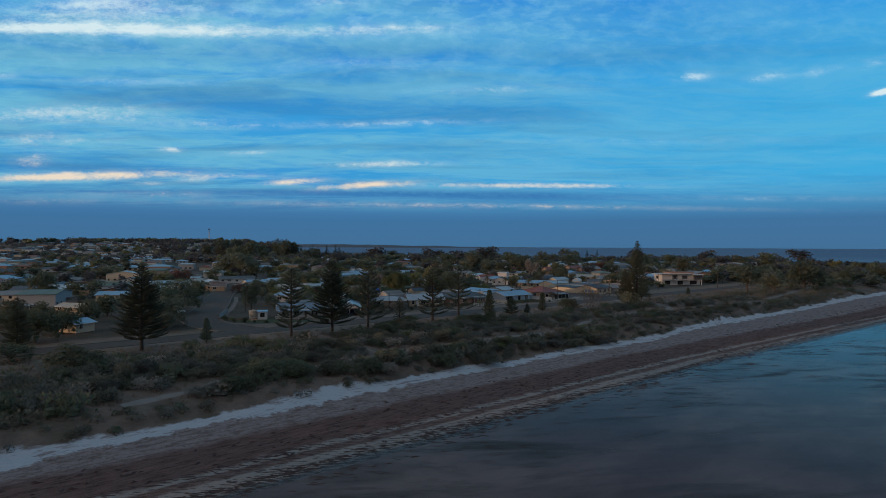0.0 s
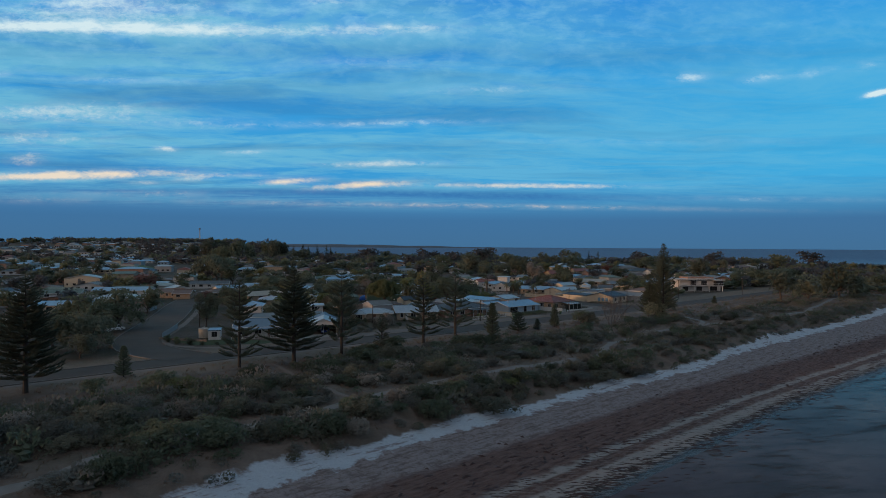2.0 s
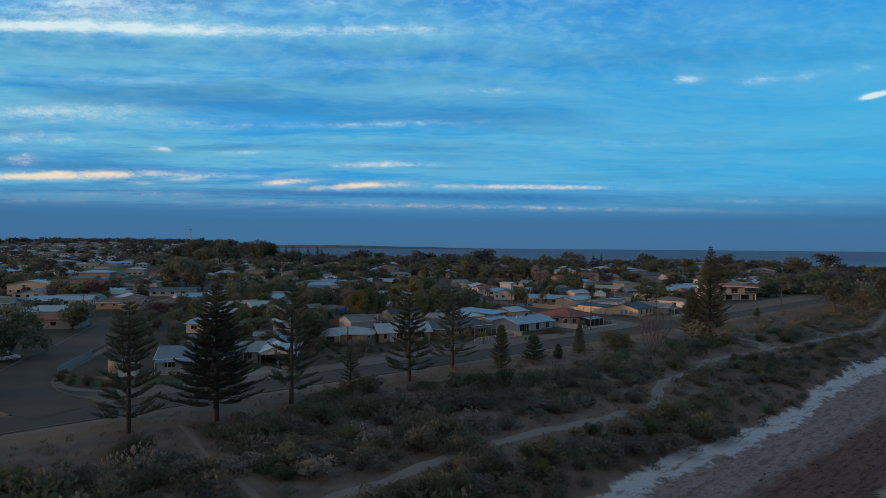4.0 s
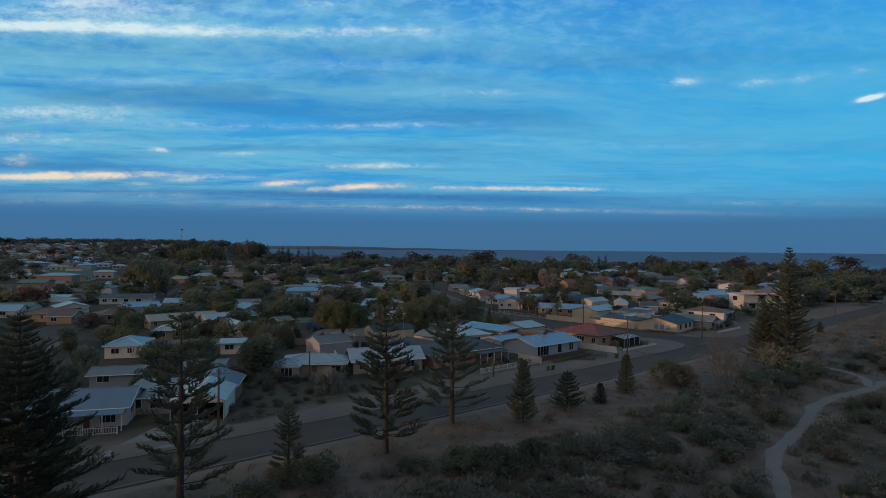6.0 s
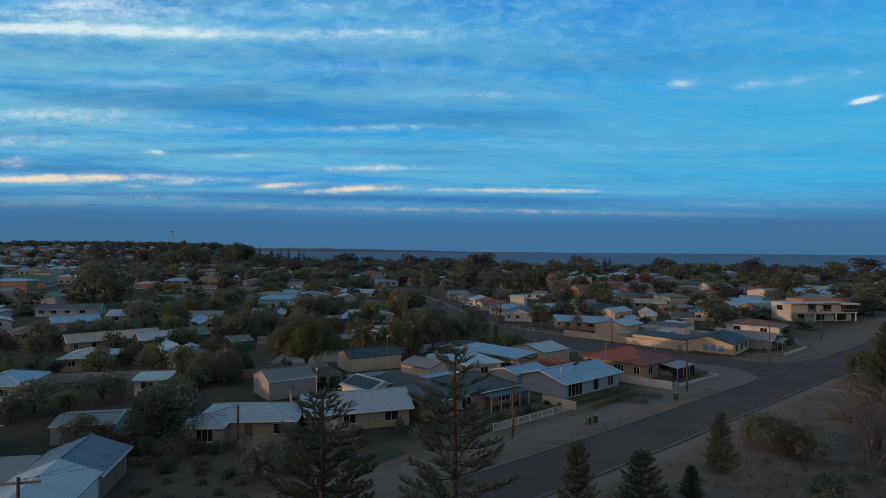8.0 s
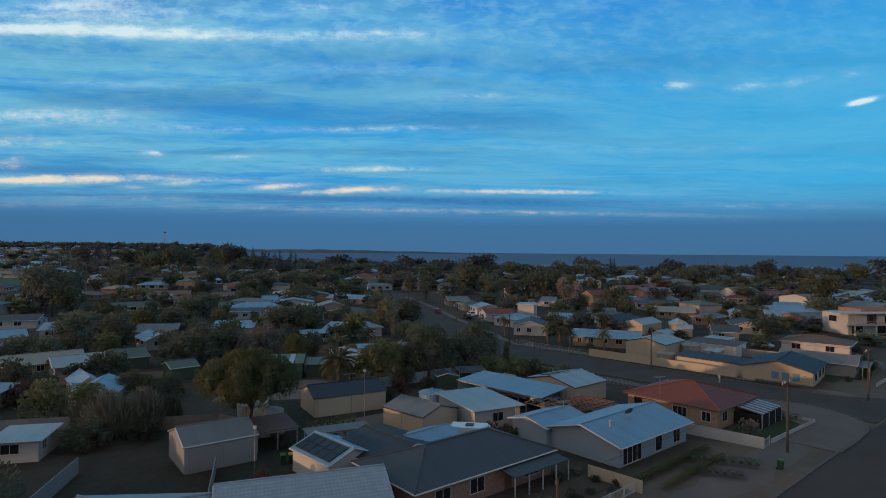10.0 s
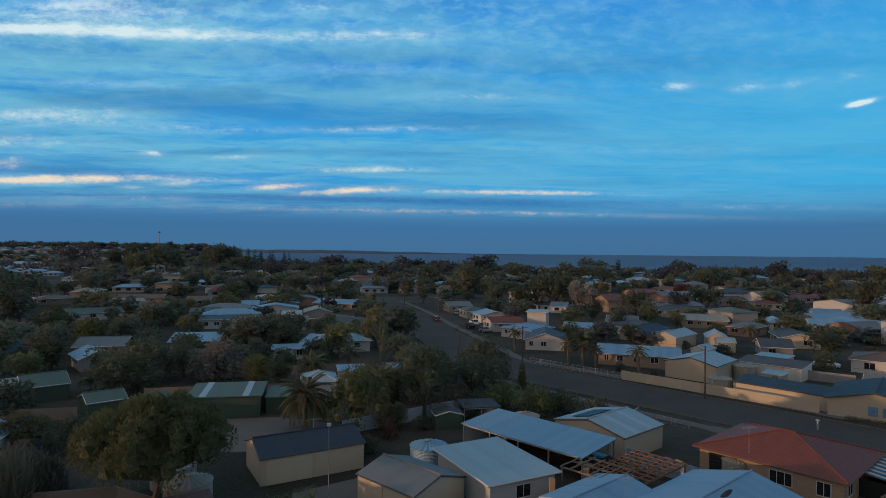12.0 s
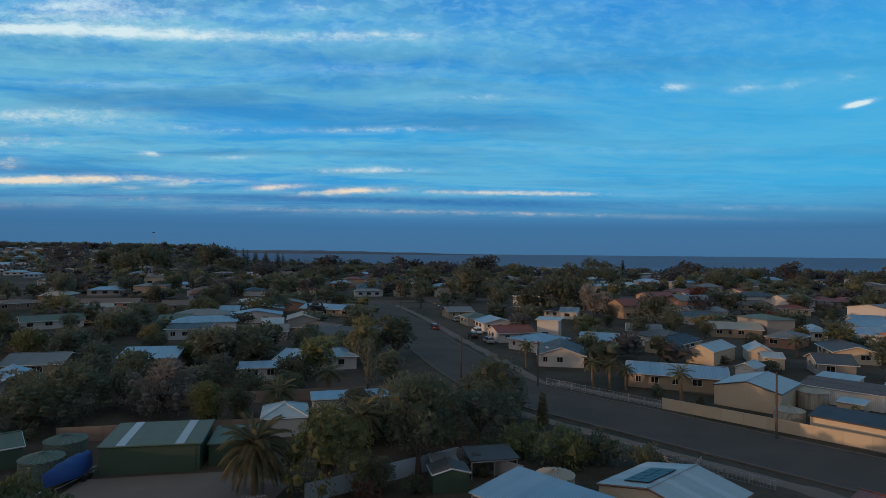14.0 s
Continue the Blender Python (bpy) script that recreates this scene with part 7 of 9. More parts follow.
def pergola(x, y, rot, w, d, high, rows, cols, mat, label):
    top = thing("pergola", pose(x, y, ground_z(x, y), 0, 0, rot), label, "pergola")
    for i in range(rows):
        part("beam", Shape().box(-0.2, d * i / (rows - 1) - 0.05, high - 0.15, w + 0.2, d * i / (rows - 1) + 0.05, high), mat, top)
    for j in range(cols):
        part("rafter", Shape().box(w * j / (cols - 1) - 0.04, -0.2, high, w * j / (cols - 1) + 0.04, d + 0.2, high + 0.12), mat, top)
    for i in (0, 1):
        for j in (0, 1):
            part("post", Shape().box(w * j - 0.06, d * i - 0.06, 0, w * j + 0.06, d * i + 0.06, high - 0.15), mat, top)


pergola(23.7, 236.0, 39, 7.4, 5.0, 2.3, 6, 9, "redwood", "reddish open timber pergola behind the house")
pergola(17.6, 239.8, -47, 5.0, 4.0, 2.5, 3, 6, "wood", "open timber pergola with brick pillars")
for bx, by in ((16.0, 236.6), (19.6, 238.9)):
    tagged(new("brick_pillar", Shape().box(-0.22, -0.22, 0, 0.22, 0.22, 2.6).mesh("brick_pillar", MAT["ochre"])), "square ochre brick pillar beside the pergola", "pillar").location = (bx, by, ground_z(bx, by))
# rooftop things
aerial(20.4, 230.6, 6.60, 30)
aerial(25.9, 224.6, 6.80, 35)
aerial(36.2, 241.8, 7.10, 10)
aerial(12.5, 241.0, 6.40, 60)
aerial(-6.5, 247.5, 7.30, 15, 1.2)


def flue(x, y, z, high=0.9):
    top = thing("flue", pose(x, y, z), "short metal flue with a cowl on a roof", "flue")
    part("pipe", Shape().tube([(0, 0, -0.3), (0, 0, high)], [0.12, 0.12], 10), "steel", top)
    part("cowl", Shape().lathe([(0.1, high), (0.22, high + 0.05), (0.22, high + 0.16), (0.05, high + 0.24)], 10), "steel", top)


flue(24.6, 226.4, 6.70)
flue(48.5, 250.0, 6.90, 0.6)


def dish(x, y, z, rot):
    top = thing("satellite_dish", pose(x, y, z, 0, 0, rot), "dark round satellite dish on a roof", "satellite dish")
    part("arm", Shape().tube([(0, 0, -0.2), (0, 0, 0.7)], [0.03, 0.03], 6), "steel", top)
    s = Shape()
    s.lathe([(0.05, 0.0), (0.3, 0.04), (0.5, 0.14), (0.52, 0.16), (0.28, 0.1), (0.04, 0.05)], 16)
    ob = part("reflector", s, "darktrim", top, smooth=True)
    ob.matrix_basis = pose(0, 0, 0.85, 55, 0, 0)


dish(27.8, 229.6, 6.90, 200)

# ---- poles and cables ----
for px, py, hh, arm in ((47.7, 274.8, 8.1, False), (24.4, 302.5, 7.6, True), (-22.3, 172.4, 7.7, True), (13.8, 204.2, 6.2, False), (44.9, 227.4, 8.2, True), (71.5, 250.2, 8.0, True), (140.6, 300.8, 8.0, True),
                        (-62, 190, 8.0, True), (-99, 240, 8.0, True), (9.5, 372, 8.0, True), (-3.0, 430, 8.0, True), (12.0, 306.5, 7.8, False), (104, 283, 8.0, True), (-17.0, 199.5, 5.2, False), (-12.5, 268.5, 5.0, False)):
    power_pole(px, py, 40 if px > 20 else 12, hh, lamp=px in (24.4, 9.5), arm=arm)


def floodlight(x, y, high):
    top = thing("floodlight_mast", pose(x, y, ground_z(x, y)), "thin steel mast with a small box lamp", "mast")
    part("mast", Shape().tube([(0, 0, 0), (0, 0, high)], [0.035, 0.03], 6), "steel", top)
    part("lamp", Shape().box(-0.16, -0.12, high, 0.16, 0.12, high + 0.25), "trim", top)


floodlight(-3.2, 236.4, 7.2)
floodlight(-12.5, 221.5, 4.6)
for a, b in (((47.7, 274.8, 11.8), (24.4, 302.5, 11.2)), ((47.7, 274.8, 11.7), (71.5, 250.2, 11.6)), ((44.9, 227.4, 11.8), (71.5, 250.2, 11.7)), ((13.8, 204.2, 9.9), (44.9, 227.4, 11.6)), ((-22.3, 172.4, 11.3), (13.8, 204.2, 9.9)),
             ((71.5, 250.2, 11.6), (104, 283, 11.6)), ((104, 283, 11.6), (140.6, 300.8, 11.6)), ((24.4, 302.5, 11.0), (9.5, 372, 11.6)), ((9.5, 372, 11.6), (-3, 430, 11.6)), ((-62, 190, 11.7), (-99, 240, 11.7)), ((-22.3, 172.4, 11.2), (-17, 199.5, 8.9))):
    wire(a, b, 0.45)

# ---- garden plants near the path ----
rg = random.Random(77)
for px, py, ww, hh, leaf in ((16.2, 268.6, 6.4, 4.2, "bright"), (19.6, 265.6, 6.4, 4.6, "bright"), (24.4, 266.6, 6.0, 3.9, "darkleaf"), (21.4, 269.6, 5.6, 3.6, "eucalypt"), (28.4, 264.2, 5.0, 3.2, "darkleaf"), (12.6, 268.0, 4.6, 3.0, "darkleaf"), (-1.5, 250.5, 3.4, 2.4, "darkleaf"), (7.6, 262.0, 4.0, 2.6, "darkleaf"), (10.6, 263.4, 3.6, 2.6, "eucalypt"), (-20.5, 184.5, 2.0, 0.9, "saltbush"), (-18.2, 184.8, 2.2, 0.9, "heath"), (-16.4, 186.6, 2.0, 0.8, "saltbush"), (-22.4, 188.4, 2.2, 0.9, "heath"), (-14.0, 190.6, 2.0, 0.9, "saltbush"), (-20.2, 181.4, 1.8, 0.8, "heath"), (-27.8, 198.6, 3.4, 2.0, "darkleaf"), (-25.2, 198.4, 2.8, 1.5, "eucalypt"), (-22.4, 198.8, 2.6, 1.3, "heath"), (-20.4, 199.0, 2.4, 1.2, "darkleaf"), (-17.6, 201.4, 2.4, 1.6, "silver"), (-29.0, 202.6, 3.2, 2.2, "rust"), (-11.5, 202.5, 2.6, 2.4, "eucalypt"), (-8.2, 203.8, 1.8, 1.2, "darkleaf"), (-4.4, 205.0, 2.0, 1.4, "darkleaf"), (0.5, 206.2, 2.2, 2.4, "eucalypt"), (-15.8, 198.0, 2.6, 2.2, "silver"), (13.2, 233.4, 2.6, 2.2, "rust"), (11.4, 231.4, 2.4, 2.6, "rust"), (15.0, 233.0, 1.7, 1.5, "bright"),
                             (44.0, 233.6, 2.6, 2.2, "silver"), (-11.5, 229.6, 2.2, 2.0, "darkleaf"), (-8.2, 246.8, 2.4, 2.2, "darkleaf"), (-4.0, 253.0, 3.4, 2.2, "darkleaf"), (0.5, 256.0, 3.6, 2.4, "rust"), (4.8, 259.4, 3.0, 2.0, "darkleaf"),
                             (-11.0, 217.5, 2.6, 2.4, "rust"), (-19.5, 187.0, 2.0, 0.8, "saltbush"), (-17.5, 190.5, 1.6, 0.7, "heath"), (-21.0, 191.0, 1.8, 0.8, "saltbush"), (-15.2, 188.2, 1.6, 0.7, "saltbush"), (-58.5, 167.8, 1.6, 1.0, "bright"), (-56.0, 167.4, 1.4, 0.9, "bright"), (-61.0, 168.8, 1.8, 1.1, "darkleaf"),
                             (13.0, 212.0, 1.6, 0.9, "heath"), (16.5, 214.0, 1.8, 0.9, "darkleaf"), (19.5, 216.5, 1.4, 0.8, "saltbush"), (9.0, 209.5, 2.2, 1.8, "darkleaf"), (55.5, 277.8, 2.6, 2.8, "darkleaf"), (58.6, 270.6, 2.2, 1.2, "darkleaf"), (63.5, 283.0, 3.2, 2.0, "darkleaf"), (41.5, 296.5, 3.0, 2.2, "darkleaf"), (46.0, 291.0, 2.0, 1.4, "darkleaf"),
                             (-34.0, 244.0, 5.5, 4.2, "straw"), (-31.0, 241.0, 5.0, 3.8, "saltbush"), (-36.5, 239.5, 4.5, 3.4, "darkleaf"), (-22.5, 246.5, 2.2, 1.3, "darkleaf"), (-24.0, 250.0, 1.8, 1.1, "heath"), (-13.5, 195.5, 2.2, 2.0, "silver"), (-19.0, 198.8, 2.2, 1.4, "darkleaf"), (-41.5, 192.0, 3.6, 2.6, "darkleaf"), (-44.0, 187.0, 3.0, 2.2, "eucalypt")):
    shrub(px, py, ww, hh, leaf, rg.randint(0, 2), rg.uniform(0, 360), "leafy garden shrub beside a house", "garden shrubs", "garden_shrub")

# ---- trees at the western end ----
tree(-86.8, 128.1, "round", "darkleaf", 9.0, 11.5, 74, 2, "dark leafy tree near the foreshore street")
tree(-89.8, 141.9, "gum", "darkleaf", 6.1, 9.4, 50, 2, "dark leafy tree near the foreshore street")
tree(-77.3, 107.7, "round", "darkleaf", 4.1, 9.2, 140, 2, "dark leafy tree near the foreshore street")
tree(-84.0, 176.0, "round", "darkleaf", 10.7, 15.6, 321, 0, "dark leafy tree near the foreshore street")
tree(-77.0, 153.0, "gum", "darkleaf", 8.6, 8.7, 160, 1, "dark leafy tree near the foreshore street")
tree(-61.7, 100.6, "round", "darkleaf", 5.2, 11.5, 190, 1, "dark leafy tree near the foreshore street")
tree(-156.9, 235.7, "round", "darkleaf", 10.9, 13.4, 165, 0, "dark leafy tree near the foreshore street")
tree(-141.5, 228.9, "round", "olive", 3.9, 13.0, 155, 2, "dark leafy tree near the foreshore street")
tree(-97.8, 175.5, "round", "darkleaf", 6.7, 6.7, 250, 1, "dark leafy tree near the foreshore street")
tree(-181.0, 253.9, "round", "darkleaf", 7.2, 14.5, 175, 1, "dark leafy tree near the foreshore street")
tree(-108.2, 208.3, "round", "darkleaf", 4.9, 9.9, 170, 2, "dark leafy tree near the foreshore street")
tree(-109.9, 151.2, "round", "darkleaf", 5.0, 8.6, 70, 1, "dark leafy tree near the foreshore street")
tree(-106.3, 158.4, "round", "darkleaf", 6.5, 8.5, 20, 1, "dark leafy tree near the foreshore street")
tree(-97.3, 153.5, "round", "darkleaf", 6.0, 8.0, 120, 2, "dark leafy tree near the foreshore street")
tree(-95.2, 161.3, "gum", "darkleaf", 6.5, 7.5, 220, 0, "dark leafy tree near the foreshore street")
tree(-119.9, 167.7, "round", "darkleaf", 7.0, 8.5, 300, 2, "dark leafy tree near the foreshore street")


def caravan(x, y, rot):
    top = thing("caravan", pose(x, y, ground_z(x, y), 0, 0, rot), "white touring caravan parked beside a house", "caravan")
    s = Shape()
    prof = ((-2.3, 0.5), (-2.45, 1.1), (-2.35, 2.2), (-2.0, 2.5), (1.9, 2.55), (2.3, 2.25), (2.45, 1.2), (2.3, 0.5))
    n = len(prof)
    s.v += [(px, sy, pz) for sy in (-1.1, 1.1) for px, pz in prof]
    s.f += [tuple(range(n)), tuple(range(2 * n - 1, n - 1, -1))] + [(k, n + k, n + (k + 1) % n, (k + 1) % n) for k in range(n)]
    part("body", s, "carwhite", top)
    part("hatch", Shape().box(-0.4, -0.4, 2.53, 0.5, 0.4, 2.66), "darktrim", top, "dark roof hatch")
    for wx in (-1.2, 0.6):
        part("window", Shape().box(wx, -1.13, 1.3, wx + 0.9, -1.09, 1.9), "darktrim", top)
    for sy in (-1, 1):
        part("wheel", Shape().tube([(0, sy * 0.9, 0.33), (0, sy * 1.08, 0.33)], [0.33, 0.32], 14), "black", top)
    part("drawbar", Shape().box(2.3, -0.06, 0.42, 3.6, 0.06, 0.54), "steel", top)


caravan(9.4, 229.6, -12)

# unseen coastal trees added behind the path's start, shading the dune from the sun
rw = random.Random(19)
for k in range(30):
    x, y = at_shore(-24 - 150 * rw.random(), 92 + 66 * rw.random())
    if not 132 < shore(x, y)[1] < 146:
        tree(x, y, "round", "darkleaf", rw.uniform(6.5, 9.5), rw.uniform(8, 12), rw.uniform(0, 360), rw.randint(0, 2), "dark leafy coastal tree beside the foreshore street")

for px, py, ww, hh, leaf in ((17.4, 219.6, 2.0, 1.1, "darkleaf"), (19.4, 221.6, 1.7, 0.9, "heath"), (20.8, 219.2, 1.6, 0.8, "darkleaf"), (21.6, 216.6, 1.4, 0.8, "saltbush"), (17.2, 214.4, 2.4, 1.5, "darkleaf"), (14.4, 212.0, 2.6, 1.8, "bright"), (22.6, 218.2, 1.3, 0.8, "darkleaf"), (-24.2, 182.0, 2.2, 1.2, "heath"), (-23.0, 185.4, 2.6, 1.4, "saltbush"), (-22.6, 193.5, 2.8, 1.4, "darkleaf"), (-18.6, 193.6, 2.4, 1.1, "heath"), (-15.6, 192.6, 2.4, 1.2, "saltbush"), (-13.0, 186.8, 2.0, 0.9, "heath"), (-16.6, 183.6, 2.2, 0.9, "saltbush"), (-21.6, 179.6, 1.8, 0.8, "heath"), (-30.0, 199.6, 4.0, 3.0, "rust"), (-27.0, 198.2, 3.4, 2.5, "darkleaf"), (-24.4, 198.6, 2.8, 2.0, "silver"), (-21.8, 199.0, 3.0, 2.1, "darkleaf"), (-19.2, 199.2, 2.4, 1.7, "darkleaf"), (-28.6, 196.0, 3.0, 1.6, "rust"), (-25.6, 195.4, 2.6, 1.2, "heath"), (-22.8, 196.0, 2.6, 1.2, "darkleaf"), (-19.8, 195.6, 2.4, 1.1, "saltbush"), (-11.4, 197.4, 3.0, 2.4, "silver"), (-9.0, 193.6, 2.2, 1.3, "darkleaf"), (-33.0, 197.5, 3.6, 2.6, "darkleaf"), (-36.5, 194.0, 3.4, 2.4, "eucalypt"), (-43.0, 196.5, 4.2, 3.2, "darkleaf"), (-30.0, 195.0, 3.2, 2.4, "heath")):
    shrub(px, py, ww, hh, leaf, rg.randint(0, 2), rg.uniform(0, 360), "low leafy shrub in a front garden", "garden shrubs", "garden_shrub")

# ---- houses of the blocks behind ----
town_house(25.2, 341.0, -48, 9.3, 10, 2.6, 1.3, "hip", "white", "zinc", label="white house with a pale steel hipped roof")
town_house(24.1, 349.6, 12, 9.2, 9, 2.6, 1.3, "gable_x", "white", "redtile", label="white house with a red tiled roof")
town_house(34.6, 355.9, -20, 5.4, 6, 5.0, 0.2, "flat", "white", "white_roof", label="white house with a white steel flat roof")
town_house(19.0, 381.6, 12, 7.4, 9, 2.6, 1.3, "hip", "cream", "sage", label="cream house with a grey-green hipped roof")
town_house(22.6, 369.8, 12, 9.1, 9, 2.6, 1.3, "gable_y", "white", "zinc", label="white house with a pale steel roof")
town_house(14.1, 401.3, 12, 8.4, 9, 2.6, 1.3, "gable_x", "tan", "greyroof", label="sandstone house with a grey steel roof")
town_house(59.1, 324.7, -48, 5.6, 11, 3.0, 1.2, "gable_y", "cream", "white_roof", label="cream shed with a white steel roof", name="shed", category="shed", over=0.15, wins=[])
town_house(55.2, 336.9, -48, 7.2, 12, 2.6, 1.3, "gable_y", "cream", "navy", label="cream house with a navy blue roof")
town_house(72.0, 324.4, -20, 4.6, 7, 2.6, 1.3, "gable_y", "cream", "white_roof", label="cream shed with a white steel roof", name="shed", category="shed", over=0.15, wins=[])
town_house(87.6, 345.4, -48, 6.8, 10, 2.6, 1.3, "hip", "brick", "greyroof", label="red brick house with a grey steel hipped roof")
town_house(105.1, 354.7, -20, 3.9, 9, 2.6, 1.3, "hip", "white", "zinc", label="white house with a pale steel hipped roof")
town_house(89.6, 324.0, -20, 8.2, 12, 2.6, 1.3, "gable_y", "cream", "slate", label="cream house with a dark slate roof")
town_house(136.2, 419.0, -20, 10.2, 9, 2.6, 1.3, "hip", "cream", "redtile", label="cream house with a red tiled hipped roof")
town_house(114.5, 350.2, -20, 5.6, 9, 2.6, 1.3, "gable_x", "white", "zinc", label="white house with a pale steel roof")
town_house(61.3, 309.6, -48, 3.2, 5, 2.3, 0.8, "gable_y", "white", "white_roof", label="white shed with a white steel roof", name="shed", category="shed", over=0.15, wins=[])
town_house(71.3, 318.0, -20, 3.7, 5, 2.4, 0.7, "gable_x", "cream", "white_roof", label="cream shed with a white steel roof", name="shed", category="shed", over=0.15, wins=[])
town_house(68.6, 299.1, -48, 5.6, 6, 2.5, 0.2, "flat", "white", "white_roof", label="white shed with a white steel flat roof", name="shed", category="shed", over=0.15, wins=[])
town_house(63.0, 294.2, -48, 10.7, 6, 2.5, 0.5, "skillion", "ribwall", "rustroof", label="ribbed white steel outbuilding with a rusty brown roof", name="outbuilding", category="outbuilding", over=0.15, wins=[])
town_house(63.0, 285.9, -48, 3.1, 3, 1.9, 0.2, "flat", "cream", "white_roof", label="cream shed with a white steel flat roof", name="shed", category="shed", over=0.15, wins=[])
town_house(41.3, 339.1, -20, 8.2, 9, 2.6, 1.3, "gable_x", "grey", "zinc", label="grey house with a pale steel roof")
town_house(88.8, 388.0, 12, 16.1, 12, 2.6, 1.3, "hip", "white", "slate", label="white house with a dark slate hipped roof")
town_house(128.5, 433.1, 12, 15.4, 11, 2.6, 1.3, "gable_x", "tan", "rustroof", label="sandstone house with a rusty brown roof")
town_house(82.8, 361.7, -20, 12.1, 10, 2.6, 1.3, "gable_x", "tan", "cream_roof", label="sandstone house with a cream roof")
town_house(77.5, 311.0, -20, 5.9, 8, 2.6, 1.3, "gable_x", "grey", "slate", label="grey house with a dark slate roof")
town_house(136.5, 381.6, -20, 8.3, 8, 2.6, 1.3, "gable_x", "bluewall", "zinc", label="pale blue house with a pale steel roof")
town_house(175.3, 516.8, 12, 22.0, 12, 2.6, 1.3, "gable_x", "cream", "redtile", label="cream house with a red tiled roof")
town_house(114.6, 465.9, 12, 9.9, 9, 3.5, 0.2, "flat", "grey", "greyroof", label="grey house with a grey steel flat roof")
town_house(159.0, 459.5, -20, 10.8, 10, 2.6, 1.3, "hip", "white", "zinc", label="white house with a pale steel hipped roof")
town_house(174.5, 449.6, 12, 11.0, 10, 2.6, 1.3, "hip", "white", "redtile", label="white house with a red tiled hipped roof")
town_house(51.4, 402.4, -20, 5.5, 9, 2.6, 1.3, "gable_x", "white", "zinc", label="white house with a pale steel roof")
town_house(47.1, 408.5, -48, 7.1, 9, 2.6, 1.3, "hip", "white", "navy", label="white house with a navy blue hipped roof")
town_house(58.2, 357.0, -20, 8.1, 9, 2.6, 1.3, "gable_x", "tan", "greyroof", label="sandstone house with a grey steel roof")
town_house(-62.8, 428.1, 12, 10.8, 11, 3.0, 1.3, "hip", "white", "white_roof", label="white house with a white steel hipped roof")
town_house(-60.4, 401.4, 12, 5.5, 7, 2.6, 1.3, "gable_x", "bluewall", "zinc", label="pale blue house with a pale steel roof")
town_house(-67.6, 372.8, 12, 8.1, 8, 2.6, 1.3, "gable_x", "cream", "sage", label="cream house with a grey-green roof")
town_house(-57.1, 352.3, 12, 9.5, 9, 2.8, 0.2, "flat", "bluewall", "navy", label="pale blue house with a navy blue flat roof")
town_house(-21.3, 314.3, -20, 4.7, 8, 2.6, 1.3, "gable_x", "white", "zinc", label="white house with a pale steel roof")
town_house(-16.5, 315.0, 12, 9.8, 9, 2.6, 1.3, "hip", "white", "zinc", label="white house with a pale steel hipped roof")
town_house(-25.2, 305.9, 12, 6.4, 5, 2.4, 0.2, "flat", "white", "zinc", label="white house with a pale steel flat roof")
town_house(-110.0, 399.0, 40, 15.6, 8, 2.6, 1.3, "gable_x", "cream", "cream_roof", label="cream house with a cream roof")
town_house(-101.5, 367.7, 40, 14.5, 7, 2.6, 1.3, "gable_x", "white", "sage", label="white house with a grey-green roof")
town_house(-83.5, 334.0, 12, 5.7, 8, 2.6, 1.3, "gable_x", "tan", "slate", label="sandstone house with a dark slate roof")
town_house(-65.3, 307.3, 12, 8.9, 9, 2.6, 1.3, "gable_x", "tan", "greyroof", label="sandstone house with a grey steel roof")
town_house(-56.4, 293.8, 40, 5.5, 8, 2.6, 1.3, "gable_y", "grey", "zinc", label="grey house with a pale steel roof")
town_house(-143.0, 418.7, 40, 12.5, 12, 2.6, 1.3, "hip", "pink", "browntile", label="pale stone house with a brown tiled hipped roof")
town_house(-87.0, 419.7, 12, 8.2, 9, 2.6, 1.3, "gable_x", "brick", "browntile", label="red brick house with a brown tiled roof")
town_house(-37.2, 365.1, 12, 5.1, 8, 2.6, 1.3, "gable_x", "white", "white_roof", label="white house with a white steel roof")
town_house(-36.6, 411.7, -20, 19.1, 9, 2.6, 1.3, "gable_x", "tan", "zinc", label="sandstone house with a pale steel roof")
town_house(-27.8, 359.3, -20, 8.7, 9, 2.6, 1.3, "hip", "brick", "browntile", label="red brick house with a brown tiled hipped roof")
town_house(-14.6, 329.4, 12, 4.9, 8, 2.6, 1.3, "gable_x", "white", "greyroof", label="white house with a grey steel roof")
town_house(-9.1, 284.3, 12, 10.3, 4, 2.5, 0.2, "flat", "white", "zinc", label="white outbuilding with a pale steel flat roof", name="outbuilding", category="outbuilding", over=0.15, wins=[])
town_house(-13.4, 275.5, 12, 5.2, 6, 2.4, 1.2, "hip", "white", "white_roof", label="white shed with a white steel hipped roof", name="shed", category="shed", over=0.15, wins=[])
town_house(-38.4, 263.6, 40, 4.6, 5.0, 2.3, 0.9, "gable_x", "greenwall", "sage", label="dark green steel shed with a grey-green roof", name="shed", category="shed", over=0.15, wins=[])
town_house(-36.2, 350.6, 12, 8.6, 7, 2.6, 1.3, "gable_x", "grey", "greyroof", label="grey house with a grey steel roof")
town_house(-121.4, 425.6, 12, 21.1, 9, 2.6, 1.3, "gable_x", "brick", "browntile", label="red brick house with a brown tiled roof")
town_house(-57.7, 263.8, 40, 8.3, 6, 2.6, 1.3, "gable_x", "grey", "white_roof", label="grey house with a white steel roof")
town_house(-51.4, 270.8, 40, 5.7, 7, 2.6, 1.3, "gable_x", "greenwall", "sage", label="dark green steel shed with a grey-green roof", name="shed", category="shed", over=0.15, wins=[])
town_house(-46.0, 249.4, 40, 3.5, 7, 2.6, 1.3, "gable_y", "white", "zinc", label="white shed with a pale steel roof", name="shed", category="shed", over=0.15, wins=[])
